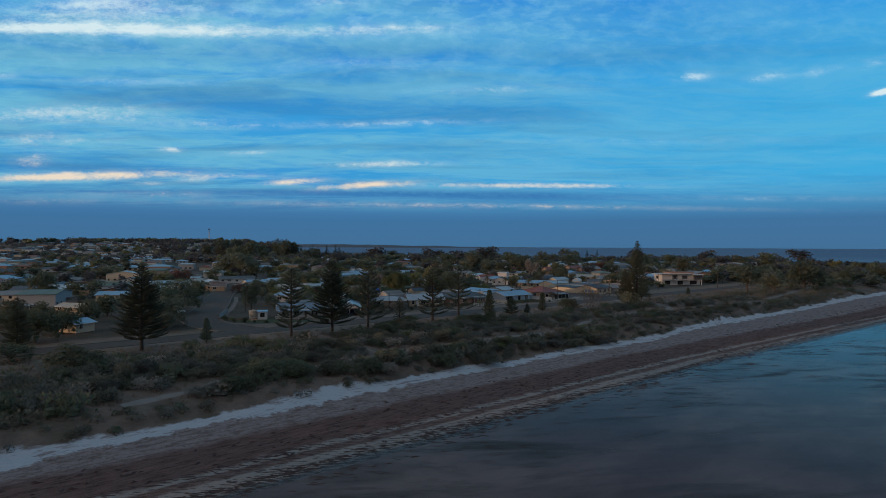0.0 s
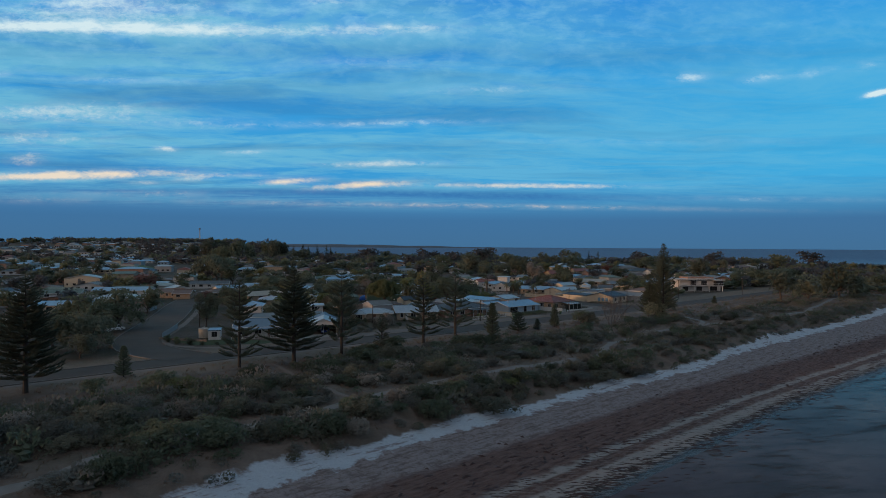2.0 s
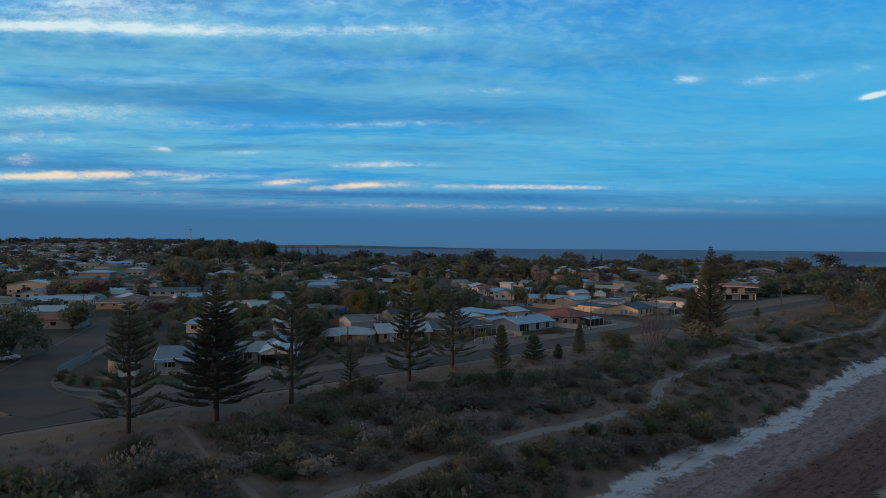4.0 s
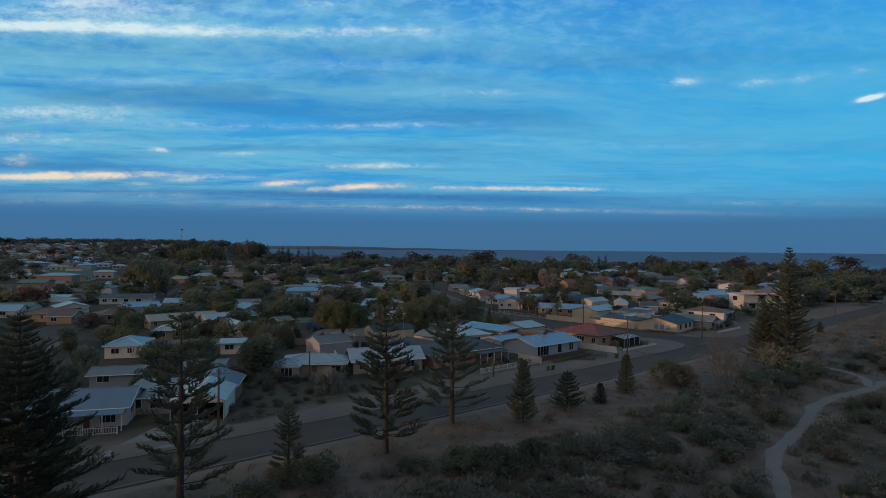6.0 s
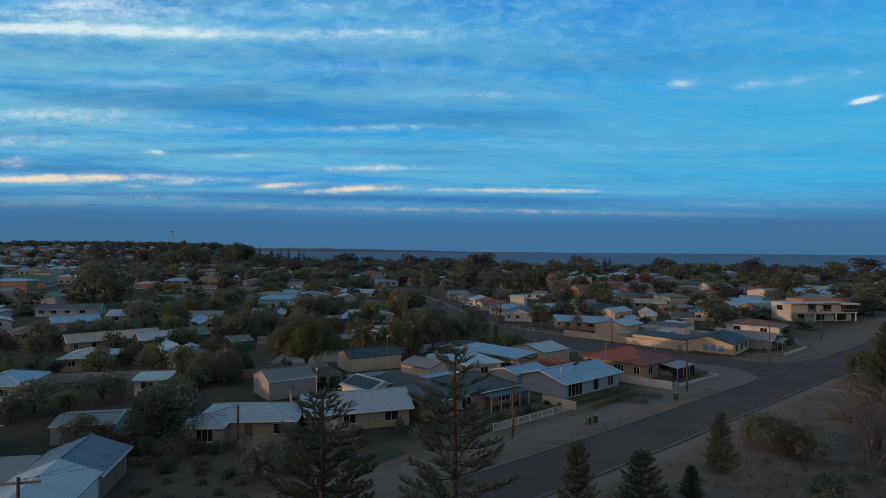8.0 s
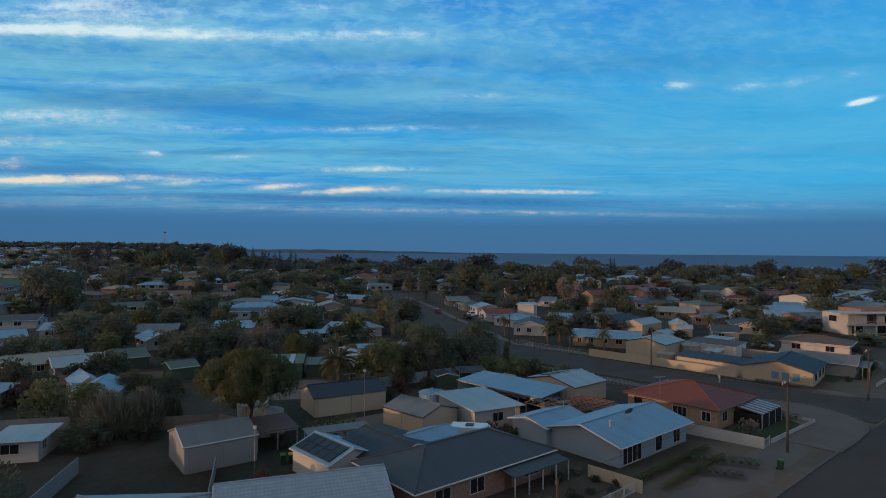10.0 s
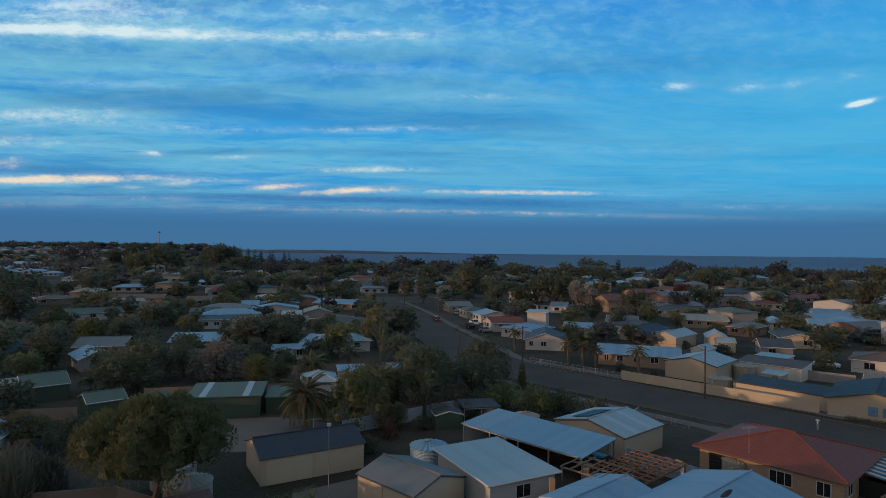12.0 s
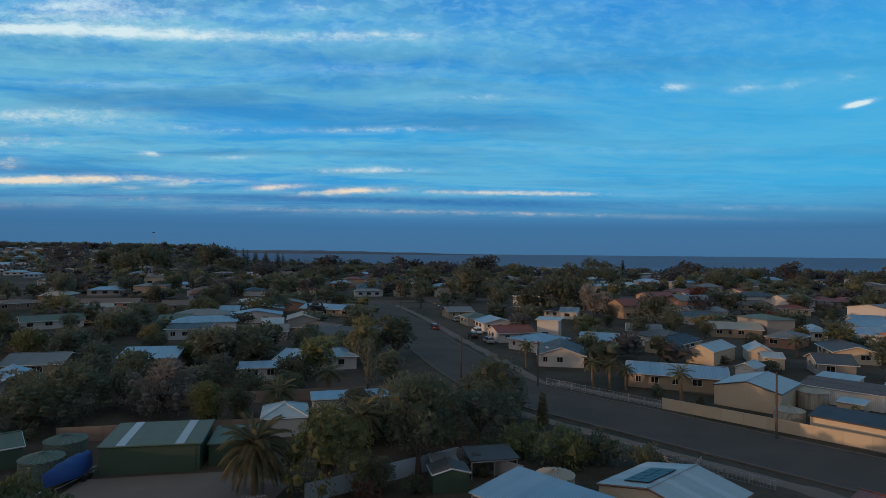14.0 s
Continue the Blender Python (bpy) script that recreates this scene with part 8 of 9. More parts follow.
town_house(-89.6, 310.0, 12, 8.0, 8, 2.6, 1.3, "gable_x", "bluewall", "zinc", label="pale blue house with a pale steel roof")
town_house(-44.4, 244.9, 12, 6.0, 7, 2.6, 1.3, "gable_y", "white", "zinc", label="white shed with a pale steel roof", name="shed", category="shed", over=0.15, wins=[])
town_house(-40.3, 224.5, 12, 4.4, 5, 2.5, 0.2, "flat", "white", "white_roof", label="white house with a white steel flat roof")
town_house(-61.5, 241.3, 12, 7.9, 8, 2.6, 1.3, "hip", "tan", "whitetile", label="sandstone house with a pale tiled hipped roof")
town_house(-61.0, 219.3, 12, 6.7, 9, 2.6, 1.3, "hip", "white", "zinc", label="white house with a pale steel hipped roof")
town_house(-38.6, 201.8, 12, 6.6, 6, 2.3, 0.5, "gable_x", "grey", "greyroof", label="grey shed with a grey steel roof", name="shed", category="shed", over=0.15, wins=[])
town_house(-94.2, 292.9, 40, 10.6, 8, 2.6, 1.3, "gable_x", "white", "zinc", label="white house with a pale steel roof")
town_house(-90.4, 272.0, 40, 15.4, 8, 2.6, 1.3, "hip", "ochre", "browntile", label="ochre brick house with a brown tiled hipped roof")
town_house(-103.4, 268.3, 12, 6.2, 9, 2.6, 1.3, "gable_x", "ochre", "rustroof", label="ochre brick house with a rusty brown roof")
town_house(-115.1, 292.3, 40, 8.6, 8, 2.6, 1.3, "gable_y", "white", "white_roof", label="white house with a white steel roof")
town_house(-120.7, 326.1, 12, 18.0, 8, 2.6, 1.3, "gable_x", "white", "slate", label="white house with a dark slate roof")
town_house(-71.1, 260.2, 40, 17.8, 6, 2.6, 1.3, "gable_x", "tan", "cream_roof", label="sandstone house with a cream roof")
town_house(-50.0, 194.6, 14, 7.0, 6, 2.3, 0.7, "gable_x", "grey", "greyroof", label="grey house with a dull steel roof")
town_house(-113.9, 273.1, 12, 14.6, 8, 2.6, 1.3, "hip", "ochre", "browntile", label="ochre brick house with a brown tiled hipped roof")
town_house(-141.7, 279.6, 12, 20.2, 8, 2.6, 1.3, "gable_x", "white", "zinc", label="white house with a pale steel roof")
town_house(-163.9, 281.2, -20, 17.1, 8, 2.6, 1.3, "gable_x", "white", "sage", label="white house with a grey-green roof")
town_house(-117.6, 182.7, -20, 10.4, 5, 2.4, 0.8, "gable_x", "tan", "cream_roof", label="sandstone house with a cream roof")
town_house(-91.7, 143.6, -20, 5.7, 5, 2.4, 0.9, "gable_y", "cream", "zinc", label="cream house with a pale steel roof")
town_house(-134.7, 184.5, -20, 9.3, 5, 2.4, 0.5, "gable_x", "tan", "greyroof", label="sandstone house with a grey steel roof")
town_house(-154.5, 267.2, 12, 13.6, 8, 2.6, 1.3, "gable_x", "white", "sage", label="white house with a grey-green roof")

# ---- trees among them ----
tree(61.0, 397.3, "gum", "silver", 12.7, 11.3, 28, 0, "silvery open-crowned gum tree among the houses")
tree(77.7, 387.6, "round", "darkleaf", 11.5, 13.1, 43, 2, "dark green round-crowned tree among the houses")
tree(55.6, 415.0, "round", "darkleaf", 18.0, 20.6, 86, 2, "dark green round-crowned tree among the houses")
tree(25.1, 471.1, "round", "eucalypt", 18.3, 19.2, 128, 1, "grey-green round-crowned tree among the houses")
tree(34.1, 420.7, "gum", "eucalypt", 12.0, 12.7, 310, 0, "dull grey-green open-crowned gum tree among the houses")
tree(43.0, 414.4, "round", "eucalypt", 10.3, 11.0, 297, 1, "grey-green round-crowned tree among the houses")
tree(73.9, 365.7, "round", "darkleaf", 8.5, 7.4, 220, 3, "dark green round-crowned tree among the houses")
tree(123.4, 457.8, "round", "rust", 9.2, 9.9, 260, 2, "reddish-leaved round-crowned tree among the houses")
tree(188.1, 569.9, "round", "darkleaf", 13.4, 21.5, 278, 3, "dark green round-crowned tree among the houses")
tree(119.4, 394.3, "round", "rust", 5.0, 7.4, 257, 2, "reddish-leaved round-crowned tree among the houses")
tree(177.9, 427.9, "round", "darkleaf", 8.2, 11.7, 18, 0, "dark green round-crowned tree among the houses")
tree(233.2, 510.3, "gum", "eucalypt", 12.3, 12.0, 186, 3, "grey-green open-crowned gum tree among the houses")
tree(70.3, 315.3, "round", "darkleaf", 2.6, 5.8, 163, 3, "dark green round-crowned tree among the houses")
tree(66.1, 323.1, "round", "darkleaf", 2.0, 3.1, 216, 1, "dark green round-crowned tree among the houses")
palm(85.4, 330.0, 5.0, "cocos", 286, "slender palm with a small feathery crown", 1.09)
palm(33.3, 301.4, 5.6, "cocos", 90, "slender palm with a small feathery crown", 0.84)
palm(38.4, 300.3, 4.5, "cocos", 120, "slender palm with a small feathery crown", 0.83)
palm(36.2, 301.6, 5.2, "cocos", 118, "slender palm with a small feathery crown", 0.84)
palm(43.8, 292.1, 5.8, "cocos", 12, "slender palm with a small feathery crown", 1.01)
tree(53.3, 322.9, "round", "darkleaf", 6.3, 4.2, 90, 2, "dark green round-crowned tree among the houses")
palm(25.4, 318.6, 5.5, "cocos", 88, "slender palm with a small feathery crown", 0.83)
tree(60.2, 354.6, "gum", "eucalypt", 7.4, 7.8, 69, 2, "grey-green open-crowned gum tree among the houses")
tree(-66.7, 403.2, "round", "olive", 7.7, 11.7, 263, 1, "olive-green round-crowned tree among the houses")
tree(-26.3, 318.1, "round", "darkleaf", 8.8, 9.6, 228, 3, "dark green round-crowned tree among the houses")
tree(-33.9, 318.0, "round", "eucalypt", 8.8, 9.6, 268, 2, "grey-green round-crowned tree among the houses")
tree(-68.5, 330.0, "round", "darkleaf", 5.2, 9.0, 303, 2, "dark green round-crowned tree among the houses")
tree(-54.6, 315.9, "gum", "eucalypt", 6.1, 7.3, 185, 3, "grey-green open-crowned gum tree among the houses")
tree(-39.6, 298.0, "round", "darkleaf", 7.2, 6.1, 82, 3, "dark green round-crowned tree among the houses")
tree(-20.6, 295.5, "round", "darkleaf", 4.7, 5.9, 236, 1, "dark green round-crowned tree among the houses")
tree(-15.3, 298.0, "round", "darkleaf", 4.2, 5.5, 250, 2, "dark green round-crowned tree among the houses")
tree(-14.6, 302.0, "column", "darkleaf", 4.4, 2.5, 255, 2, "dark green narrow conifer among the houses")
palm(-8.9, 295.5, 5.0, "cocos", 338, "slender palm with a small feathery crown", 1.30)
tree(-2.7, 292.1, "gum", "eucalypt", 9.9, 4.0, 232, 3, "grey-green open-crowned gum tree among the houses")
tree(-60.5, 351.7, "round", "olive", 4.7, 5.8, 179, 3, "olive-green round-crowned tree among the houses")
tree(-50.7, 430.6, "round", "eucalypt", 8.0, 13.3, 249, 1, "grey-green round-crowned tree among the houses")
tree(-26.1, 448.4, "round", "eucalypt", 5.5, 11.2, 166, 1, "grey-green round-crowned tree among the houses")
palm(-1.3, 276.4, 5.1, "cocos", 245, "slender palm with a small feathery crown", 1.14)
palm(-6.1, 278.0, 3.8, "cocos", 158, "slender palm with a small feathery crown", 1.17)
tree(-117.1, 406.8, "round", "darkleaf", 8.4, 11.9, 155, 3, "dark green round-crowned tree among the houses")
tree(-172.6, 467.2, "gum", "eucalypt", 9.2, 12.0, 159, 1, "grey-green open-crowned gum tree among the houses")
tree(-165.3, 490.6, "gum", "eucalypt", 13.7, 16.8, 250, 2, "grey-green open-crowned gum tree among the houses")
tree(-39.0, 251.9, "round", "olive", 4.5, 7.6, 350, 0, "olive-green round-crowned tree among the houses")
tree(-33.8, 251.9, "round", "darkleaf", 4.2, 5.6, 174, 0, "dark green round-crowned tree among the houses")
tree(-53.8, 262.9, "round", "darkleaf", 3.4, 4.9, 97, 0, "dark green round-crowned tree among the houses")
tree(-70.7, 291.2, "round", "darkleaf", 4.7, 8.4, 30, 0, "dark green round-crowned tree among the houses")
tree(-136.7, 388.3, "gum", "eucalypt", 16.5, 19.6, 139, 1, "grey-green open-crowned gum tree among the houses")
tree(-69.9, 334.8, "round", "darkleaf", 5.7, 11.6, 349, 0, "dark green round-crowned tree among the houses")
tree(-72.3, 285.5, "round", "eucalypt", 4.3, 4.4, 267, 1, "grey-green round-crowned tree among the houses")
tree(-68.8, 302.0, "round", "olive", 4.1, 4.2, 136, 1, "olive-green round-crowned tree among the houses")
tree(-111.0, 360.0, "round", "darkleaf", 10.1, 10.9, 107, 0, "dark green round-crowned tree among the houses")
tree(-26.3, 201.0, "round", "darkleaf", 7.8, 8.6, 216, 0, "grey-green round-crowned tree among the houses")
tree(-43.5, 221.6, "round", "darkleaf", 5.0, 8.8, 29, 2, "dark green round-crowned tree among the houses")
tree(-34.9, 202.5, "round", "olive", 3.7, 6.6, 184, 1, "olive-green round-crowned tree among the houses")
tree(-49.2, 215.6, "round", "eucalypt", 4.7, 8.3, 127, 0, "grey-green round-crowned tree among the houses")
tree(-53.0, 249.3, "round", "rust", 3.4, 7.3, 34, 0, "reddish-leaved round-crowned tree among the houses")
tree(-12.6, 193.4, "round", "silver", 3.9, 5.4, 20, 0, "silvery round-crowned tree among the houses")
tree(-77.0, 265.7, "round", "darkleaf", 4.3, 4.3, 191, 2, "dark green round-crowned tree among the houses")
tree(-116.9, 359.0, "gum", "eucalypt", 17.9, 15.8, 65, 1, "grey-green open-crowned gum tree among the houses")
tree(-41.5, 285.3, "round", "darkleaf", 7.6, 13.1, 94, 0, "dark green round-crowned tree among the houses")
tree(-89.4, 265.3, "round", "rust", 3.8, 8.7, 197, 0, "reddish-leaved round-crowned tree among the houses")
tree(-76.9, 248.6, "round", "darkleaf", 3.0, 5.1, 126, 1, "dark green round-crowned tree among the houses")
tree(-74.3, 229.5, "round", "eucalypt", 4.7, 4.4, 18, 0, "grey-green round-crowned tree among the houses")
tree(-80.6, 184.4, "round", "darkleaf", 11.0, 15.1, 176, 0, "dark green round-crowned tree among the houses")
tree(-71.3, 155.4, "round", "eucalypt", 10.0, 12.6, 146, 2, "grey-green round-crowned tree among the houses")
tree(-90.9, 221.5, "round", "darkleaf", 7.9, 7.9, 250, 0, "dark green round-crowned tree among the houses")
tree(-136.2, 312.6, "gum", "rust", 9.4, 15.5, 157, 3, "dull grey-green open-crowned gum tree among the houses")
tree(-67.7, 146.4, "round", "eucalypt", 4.8, 4.5, 282, 0, "grey-green round-crowned tree among the houses")
tree(-59.3, 187.7, "gum", "eucalypt", 9.9, 7.3, 135, 3, "grey-green open-crowned gum tree among the houses")
tree(-276.0, 505.0, "gum", "eucalypt", 10.0, 13.0, 318, 1, "grey-green open-crowned gum tree among the houses")
tree(-69.4, 247.3, "round", "darkleaf", 6.5, 5.2, 242, 1, "dark green round-crowned tree among the houses")
tree(136.6, 263.3, "gum", "eucalypt", 14.2, 14.0, 52, 0, "grey-green open-crowned gum tree among the houses")
tree(181.4, 295.3, "round", "darkleaf", 16.3, 21.0, 229, 1, "dark green round-crowned tree among the houses")
tree(156.7, 278.1, "round", "eucalypt", 12.1, 12.0, 265, 3, "grey-green round-crowned tree among the houses")
tree(157.8, 386.2, "round", "eucalypt", 15.6, 13.2, 249, 2, "grey-green round-crowned tree among the houses")
tree(43.2, 201.2, "round", "darkleaf", 4.4, 7.1, 73, 2, "dark green round-crowned tree among the houses")
tree(67.6, 210.6, "gum", "eucalypt", 6.1, 7.9, 132, 2, "grey-green open-crowned gum tree among the houses")
tree(79.8, 235.1, "gum", "darkleaf", 6.0, 8.0, 310, 3, "grey-green open-crowned gum tree among the houses")


# ---- the rest of the town ----
TAKEN += [(o.location.x, o.location.y) for o in bpy.data.objects if o.parent is None and o.name.split(".")[0] in ("house", "shed", "outbuilding", "carport", "garage", "house_wing")]
TAKEN += [(113, 308), (123, 312), (131, 318), (140, 320), (132, 300), (150, 316), (96, 296), (104, 306), (100, 286), (140, 306)]
TREED = [(o.location.x, o.location.y) for o in bpy.data.objects if o.parent is None and o.name.split(".")[0] in ("tree", "palm_tree", "pine_tree")]


DISTANT = {}


def distant_house(x, y, rot, w, d, eave, rise, wall, cover):
    """A far house: walls, windows and roof, gathered by material."""
    m = pose(x, y, ground_z(x, y) - 0.1, 0, 0, rot)
    body, glass, top = Shape().box(0, 0, 0, w, d, eave), Shape(), Shape()
    for k in range(3):
        a = w * (0.12 + 0.3 * k)
        glass.box(a, -0.05, 1.0, a + w * 0.14, 0.02, 2.1)
    p = [(-.5, -.5, eave), (w + .5, -.5, eave), (w + .5, d + .5, eave), (-.5, d + .5, eave)]
    q = [(d * 0.4, d / 2, eave + rise), (w - d * 0.4, d / 2, eave + rise)]
    for f in ((p[0], p[1], q[1], q[0]), (p[2], p[3], q[0], q[1]), (p[1], p[2], q[1]), (p[3], p[0], q[0]), (p[3], p[2], p[1], p[0])):
        top.face(*f)
    for key, s in ((wall, body), ("glass", glass), (cover + "x", top)):
        all_of = DISTANT.setdefault(key, Shape())
        i = len(all_of.v)
        all_of.v += [tuple(m @ Vector(v)) for v in s.v]
        all_of.f += [tuple(i + k for k in f) for f in s.f]


def far_town(x0, x1, y0, y1, pitch_x, pitch_y, keep, room, far):
    """Rows of houses on their lots."""
    y = y0
    while y < y1:
        x = x0 + rng.uniform(0, pitch_x)
        while x < x1:
            gx, gy = x + rng.uniform(-2, 2) - (y - 300) * 0.21, y + rng.uniform(-3, 3)
            inside = -300 < gx < -205 and 505 < gy < 650
            if ground_z(gx, gy) > 3.0 and not near_road(gx, gy, 11) and not inside and rng.random() < keep and all(math.dist((gx + 5, gy + 4), t) > room for t in TAKEN + TREED):
                w, d = rng.uniform(11, 18), rng.uniform(8, 12)
                c, wl = rng.choice(covers), rng.choice(walls)
                rot = 12 + rng.choice((0, 0, 90, -90)) + rng.uniform(-3, 3)
                tone = {"zinc": "pale steel", "white_roof": "white steel", "greyroof": "grey steel", "slate": "dark slate", "navy": "navy blue", "redtile": "red tiled", "browntile": "brown tiled", "sage": "grey-green steel", "cream_roof": "cream steel"}[c]
                if far == "joined":
                    distant_house(gx, gy, rot, w, d, rng.choice((2.6, 2.7, 2.7, 4.6)), rng.uniform(1.0, 1.9), wl, c)
                    TAKEN.append((gx, gy))
                    x += pitch_x
                    continue
                house(gx, gy, rot, w, d, rng.choice((2.5, 2.6, 2.7, 2.7, 2.7, 4.6)), rng.uniform(1.0, 1.9), rng.choice(("hip", "gable_x", "gable_y", "gable_x")), wl, c,
                      label=f"{wl} house with a {tone} roof among trees".replace("pink", "pale stone").replace("bluewall", "pale blue"), group="houses of the town", far=far)
                TAKEN.append((gx, gy))
            x += pitch_x * rng.uniform(0.85, 1.2)
        y += pitch_y


far_town(-190, -95, 200, 470, 19, 22, 0.9, 11.5, True)
far_town(-100, -5, 325, 470, 19, 20, 0.9, 11, True)
far_town(-420, -190, 230, 640, 21, 24, 0.85, 13, "joined")
far_town(60, 330, 300, 470, 19, 21, 0.92, 11.5, True)
far_town(-190, 330, 470, 620, 21, 24, 0.85, 13, "joined")
far_town(-360, 400, 630, 860, 27, 32, 0.8, 16, "joined")
far_town(-640, -250, 700, 1600, 34, 46, 0.85, 18, "joined")

me = bpy.data.meshes.new("far_houses")
verts, faces, slots = [], [], []
for slot, (key, s) in enumerate(DISTANT.items()):
    me.materials.append(MAT[key])
    faces += [tuple(len(verts) + k for k in f) for f in s.f]
    slots += [slot] * len(s.f)
    verts += s.v
me.from_pydata(verts, [], faces)
me.polygons.foreach_set("material_index", slots)
tagged(new("far_houses", me), "distant low houses with pale and dark roofs", "houses", kind="stuff")

# far trees: light prototypes
FAR = []
for k in range(6):
    r = random.Random(400 + k)
    lobes = [((r.uniform(-2.2, 2.2), r.uniform(-2.2, 2.2), r.uniform(1.5, 5.4)), (r.uniform(1.2, 2.0), r.uniform(1.2, 2.0), r.uniform(1.0, 1.6))) for _ in range(6)]
    lobes.append(((0, 0, 2.9), (2.5, 2.5, 2.4)))
    cr, wd = Shape(), Shape()
    crown(cr, lobes, 560, 0.72, r, 0.68)
    wd.tube([(0, 0, -0.3), (0, 0, 3.2)], [0.26, 0.16], 6)
    thin = Shape()
    crown(thin, lobes, 380, 0.95, r, 0.7)
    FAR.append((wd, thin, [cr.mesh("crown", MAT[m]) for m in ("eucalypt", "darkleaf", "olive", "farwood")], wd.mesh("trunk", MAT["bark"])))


# broad low crowns for the thick growth among and beyond the far houses
COPSE = []
for k in range(8):
    r = random.Random(700 + k)
    s = Shape()
    lobes = [((r.uniform(-2.3, 2.3), r.uniform(-2.3, 2.3), r.uniform(2.0, 4.8)), (r.uniform(1.3, 2.2), r.uniform(1.3, 2.2), r.uniform(1.0, 1.7))) for _ in range(4)]
    crown(s, lobes + [((0, 0, 2.3), (2.7, 2.7, 2.1))], 92, 1.22, r, 0.72, 0.0, 0.82)
    COPSE.append(s)


WOODS = {}


def far_tree(x, y, high, wide, leaf):
    wd, light, crowns, trunk = FAR[rng.randint(0, 5)]
    high = max(high, wide * 0.74)
    if y > 430 or x < -190:
        m = pose(x, y, ground_z(x, y) - 0.1, 0, 0, rng.uniform(0, 360)) @ Matrix.Diagonal((wide / 6.6, wide / 6.6, high / 6.8, 1))
        for key, s in ((("eucalypt", "darkleaf", "olive", "farwood")[leaf], light), ("bark", wd)):
            all_of = WOODS.setdefault(key, Shape())
            i = len(all_of.v)
            all_of.v += [tuple(m @ Vector(v)) for v in s.v]
            all_of.f += [tuple(i + k for k in f) for f in s.f]
        return
    top = thing("tree", pose(x, y, ground_z(x, y) - 0.1, 0, 0, rng.uniform(0, 360)) @ Matrix.Diagonal((wide / 6.6, wide / 6.6, high / 6.8, 1)), "dark bushy tree between the houses of the town", "tree", "town trees")
    for n, me in (("trunk", trunk), ("crown", crowns[leaf])):
        ob = new(n, me)
        ob.parent = top


def copse(x0, x1, y0, y1, many, lo, hi, wide, mix=(3, 4, 1, 5), room=5.0):
    """Many trees over a stretch of the plan, clear of streets, roofs and the oval."""
    k = tries = 0
    while k < many and tries < many * 12:
        tries += 1
        x, y = rng.uniform(x0, x1), rng.uniform(y0, y1)
        if y > far_shore(x) - 22 or ground_z(x, y) < 3 or near_road(x, y, 2.0) or (400 < y < 665 and -0.7 * (y - 112) < x < -0.44 * (y - 112)):
            continue
        if any(abs(t[0] + 5 - x) < room + 6 and abs(t[1] + 4 - y) < room + 4 and math.dist((x, y), (t[0] + 5, t[1] + 4)) < room + 3 for t in TAKEN):
            continue
        w = rng.uniform(*wide)
        h = max(rng.uniform(lo, hi), w * 0.55)
        m = pose(x, y, ground_z(x, y) - 0.1, 0, 0, rng.uniform(0, 360)) @ Matrix.Diagonal((w / 7.0, w / 7.0, h / 6.2, 1))
        s = COPSE[rng.randint(0, 7)]
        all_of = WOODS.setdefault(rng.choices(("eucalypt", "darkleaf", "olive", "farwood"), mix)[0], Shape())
        i = len(all_of.v)
        all_of.v += [tuple(m @ Vector(v)) for v in s.v]
        all_of.f += [tuple(i + j for j in f) for f in s.f]
        k += 1


copse(-250, 110, 500, 640, 130, 5, 9, (8, 15))
copse(-330, 150, 640, 1060, 260, 6, 10, (10, 18))
copse(110, 430, 470, 640, 80, 4, 8, (7, 13))
copse(120, 440, 640, 868, 95, 5, 9, (9, 15))
copse(-420, -185, 250, 500, 60, 4, 8, (7, 13))
copse(-185, -95, 230, 480, 22, 4, 7, (6, 11))
copse(-95, 0, 345, 460, 12, 4, 7, (6, 11))
copse(30, 330, 300, 470, 45, 3, 6, (5, 9))
copse(-620, -250, 680, 1500, 120, 6, 10, (12, 20))
copse(-1100, -300, 1400, 2300, 200, 8, 13, (18, 30))
k = 0
while k < 90:
    x, y = at_shore(rng.uniform(335, 560), rng.uniform(90, 185))
    if 129 < shore(x, y)[1] < 143 or (shore(x, y)[1] < 128 and shore(x, y)[0] < 350):
        k += 0.2
        continue
    w = rng.uniform(8, 14)
    m = pose(x, y, ground_z(x, y) - 0.1, 0, 0, rng.uniform(0, 360)) @ Matrix.Diagonal((w / 7.0, w / 7.0, rng.uniform(4, 8) / 6.2, 1))
    s = COPSE[rng.randint(0, 7)]
    all_of = WOODS.setdefault(rng.choice(("eucalypt", "darkleaf", "farwood")), Shape())
    i = len(all_of.v)
    all_of.v += [tuple(m @ Vector(v)) for v in s.v]
    all_of.f += [tuple(i + j for j in f) for f in s.f]
    k += 1
count = 0
while count < 215:
    x, y = rng.uniform(-330, 330), 200 + 420 * rng.random() ** 0.75
    x -= (y - 300) * 0.25
    if abs(x) > 40 + y * 0.78 or (y < 300 and -40 < x < 75) or near_road(x, y, 2.5) or ground_z(x, y) < 3 or (400 < y < 665 and -0.66 * (y - 112) < x < -0.46 * (y - 112)):
        continue
    if any(abs(t[0] - x) < 6 and math.dist((x, y), (t[0] + 4, t[1] + 4)) < 6.5 for t in TAKEN) or any(abs(t[0] - x) < 4 and math.dist((x, y), t) < 4 for t in TREED):
        continue
    far_tree(x, y, rng.uniform(3.5, 8.5) * (1.25 if y > 450 else 1), rng.uniform(5, 11), rng.choices((0, 1, 2, 3), (4, 4, 1, 2))[0])
    TREED.append((x, y))
    count += 1
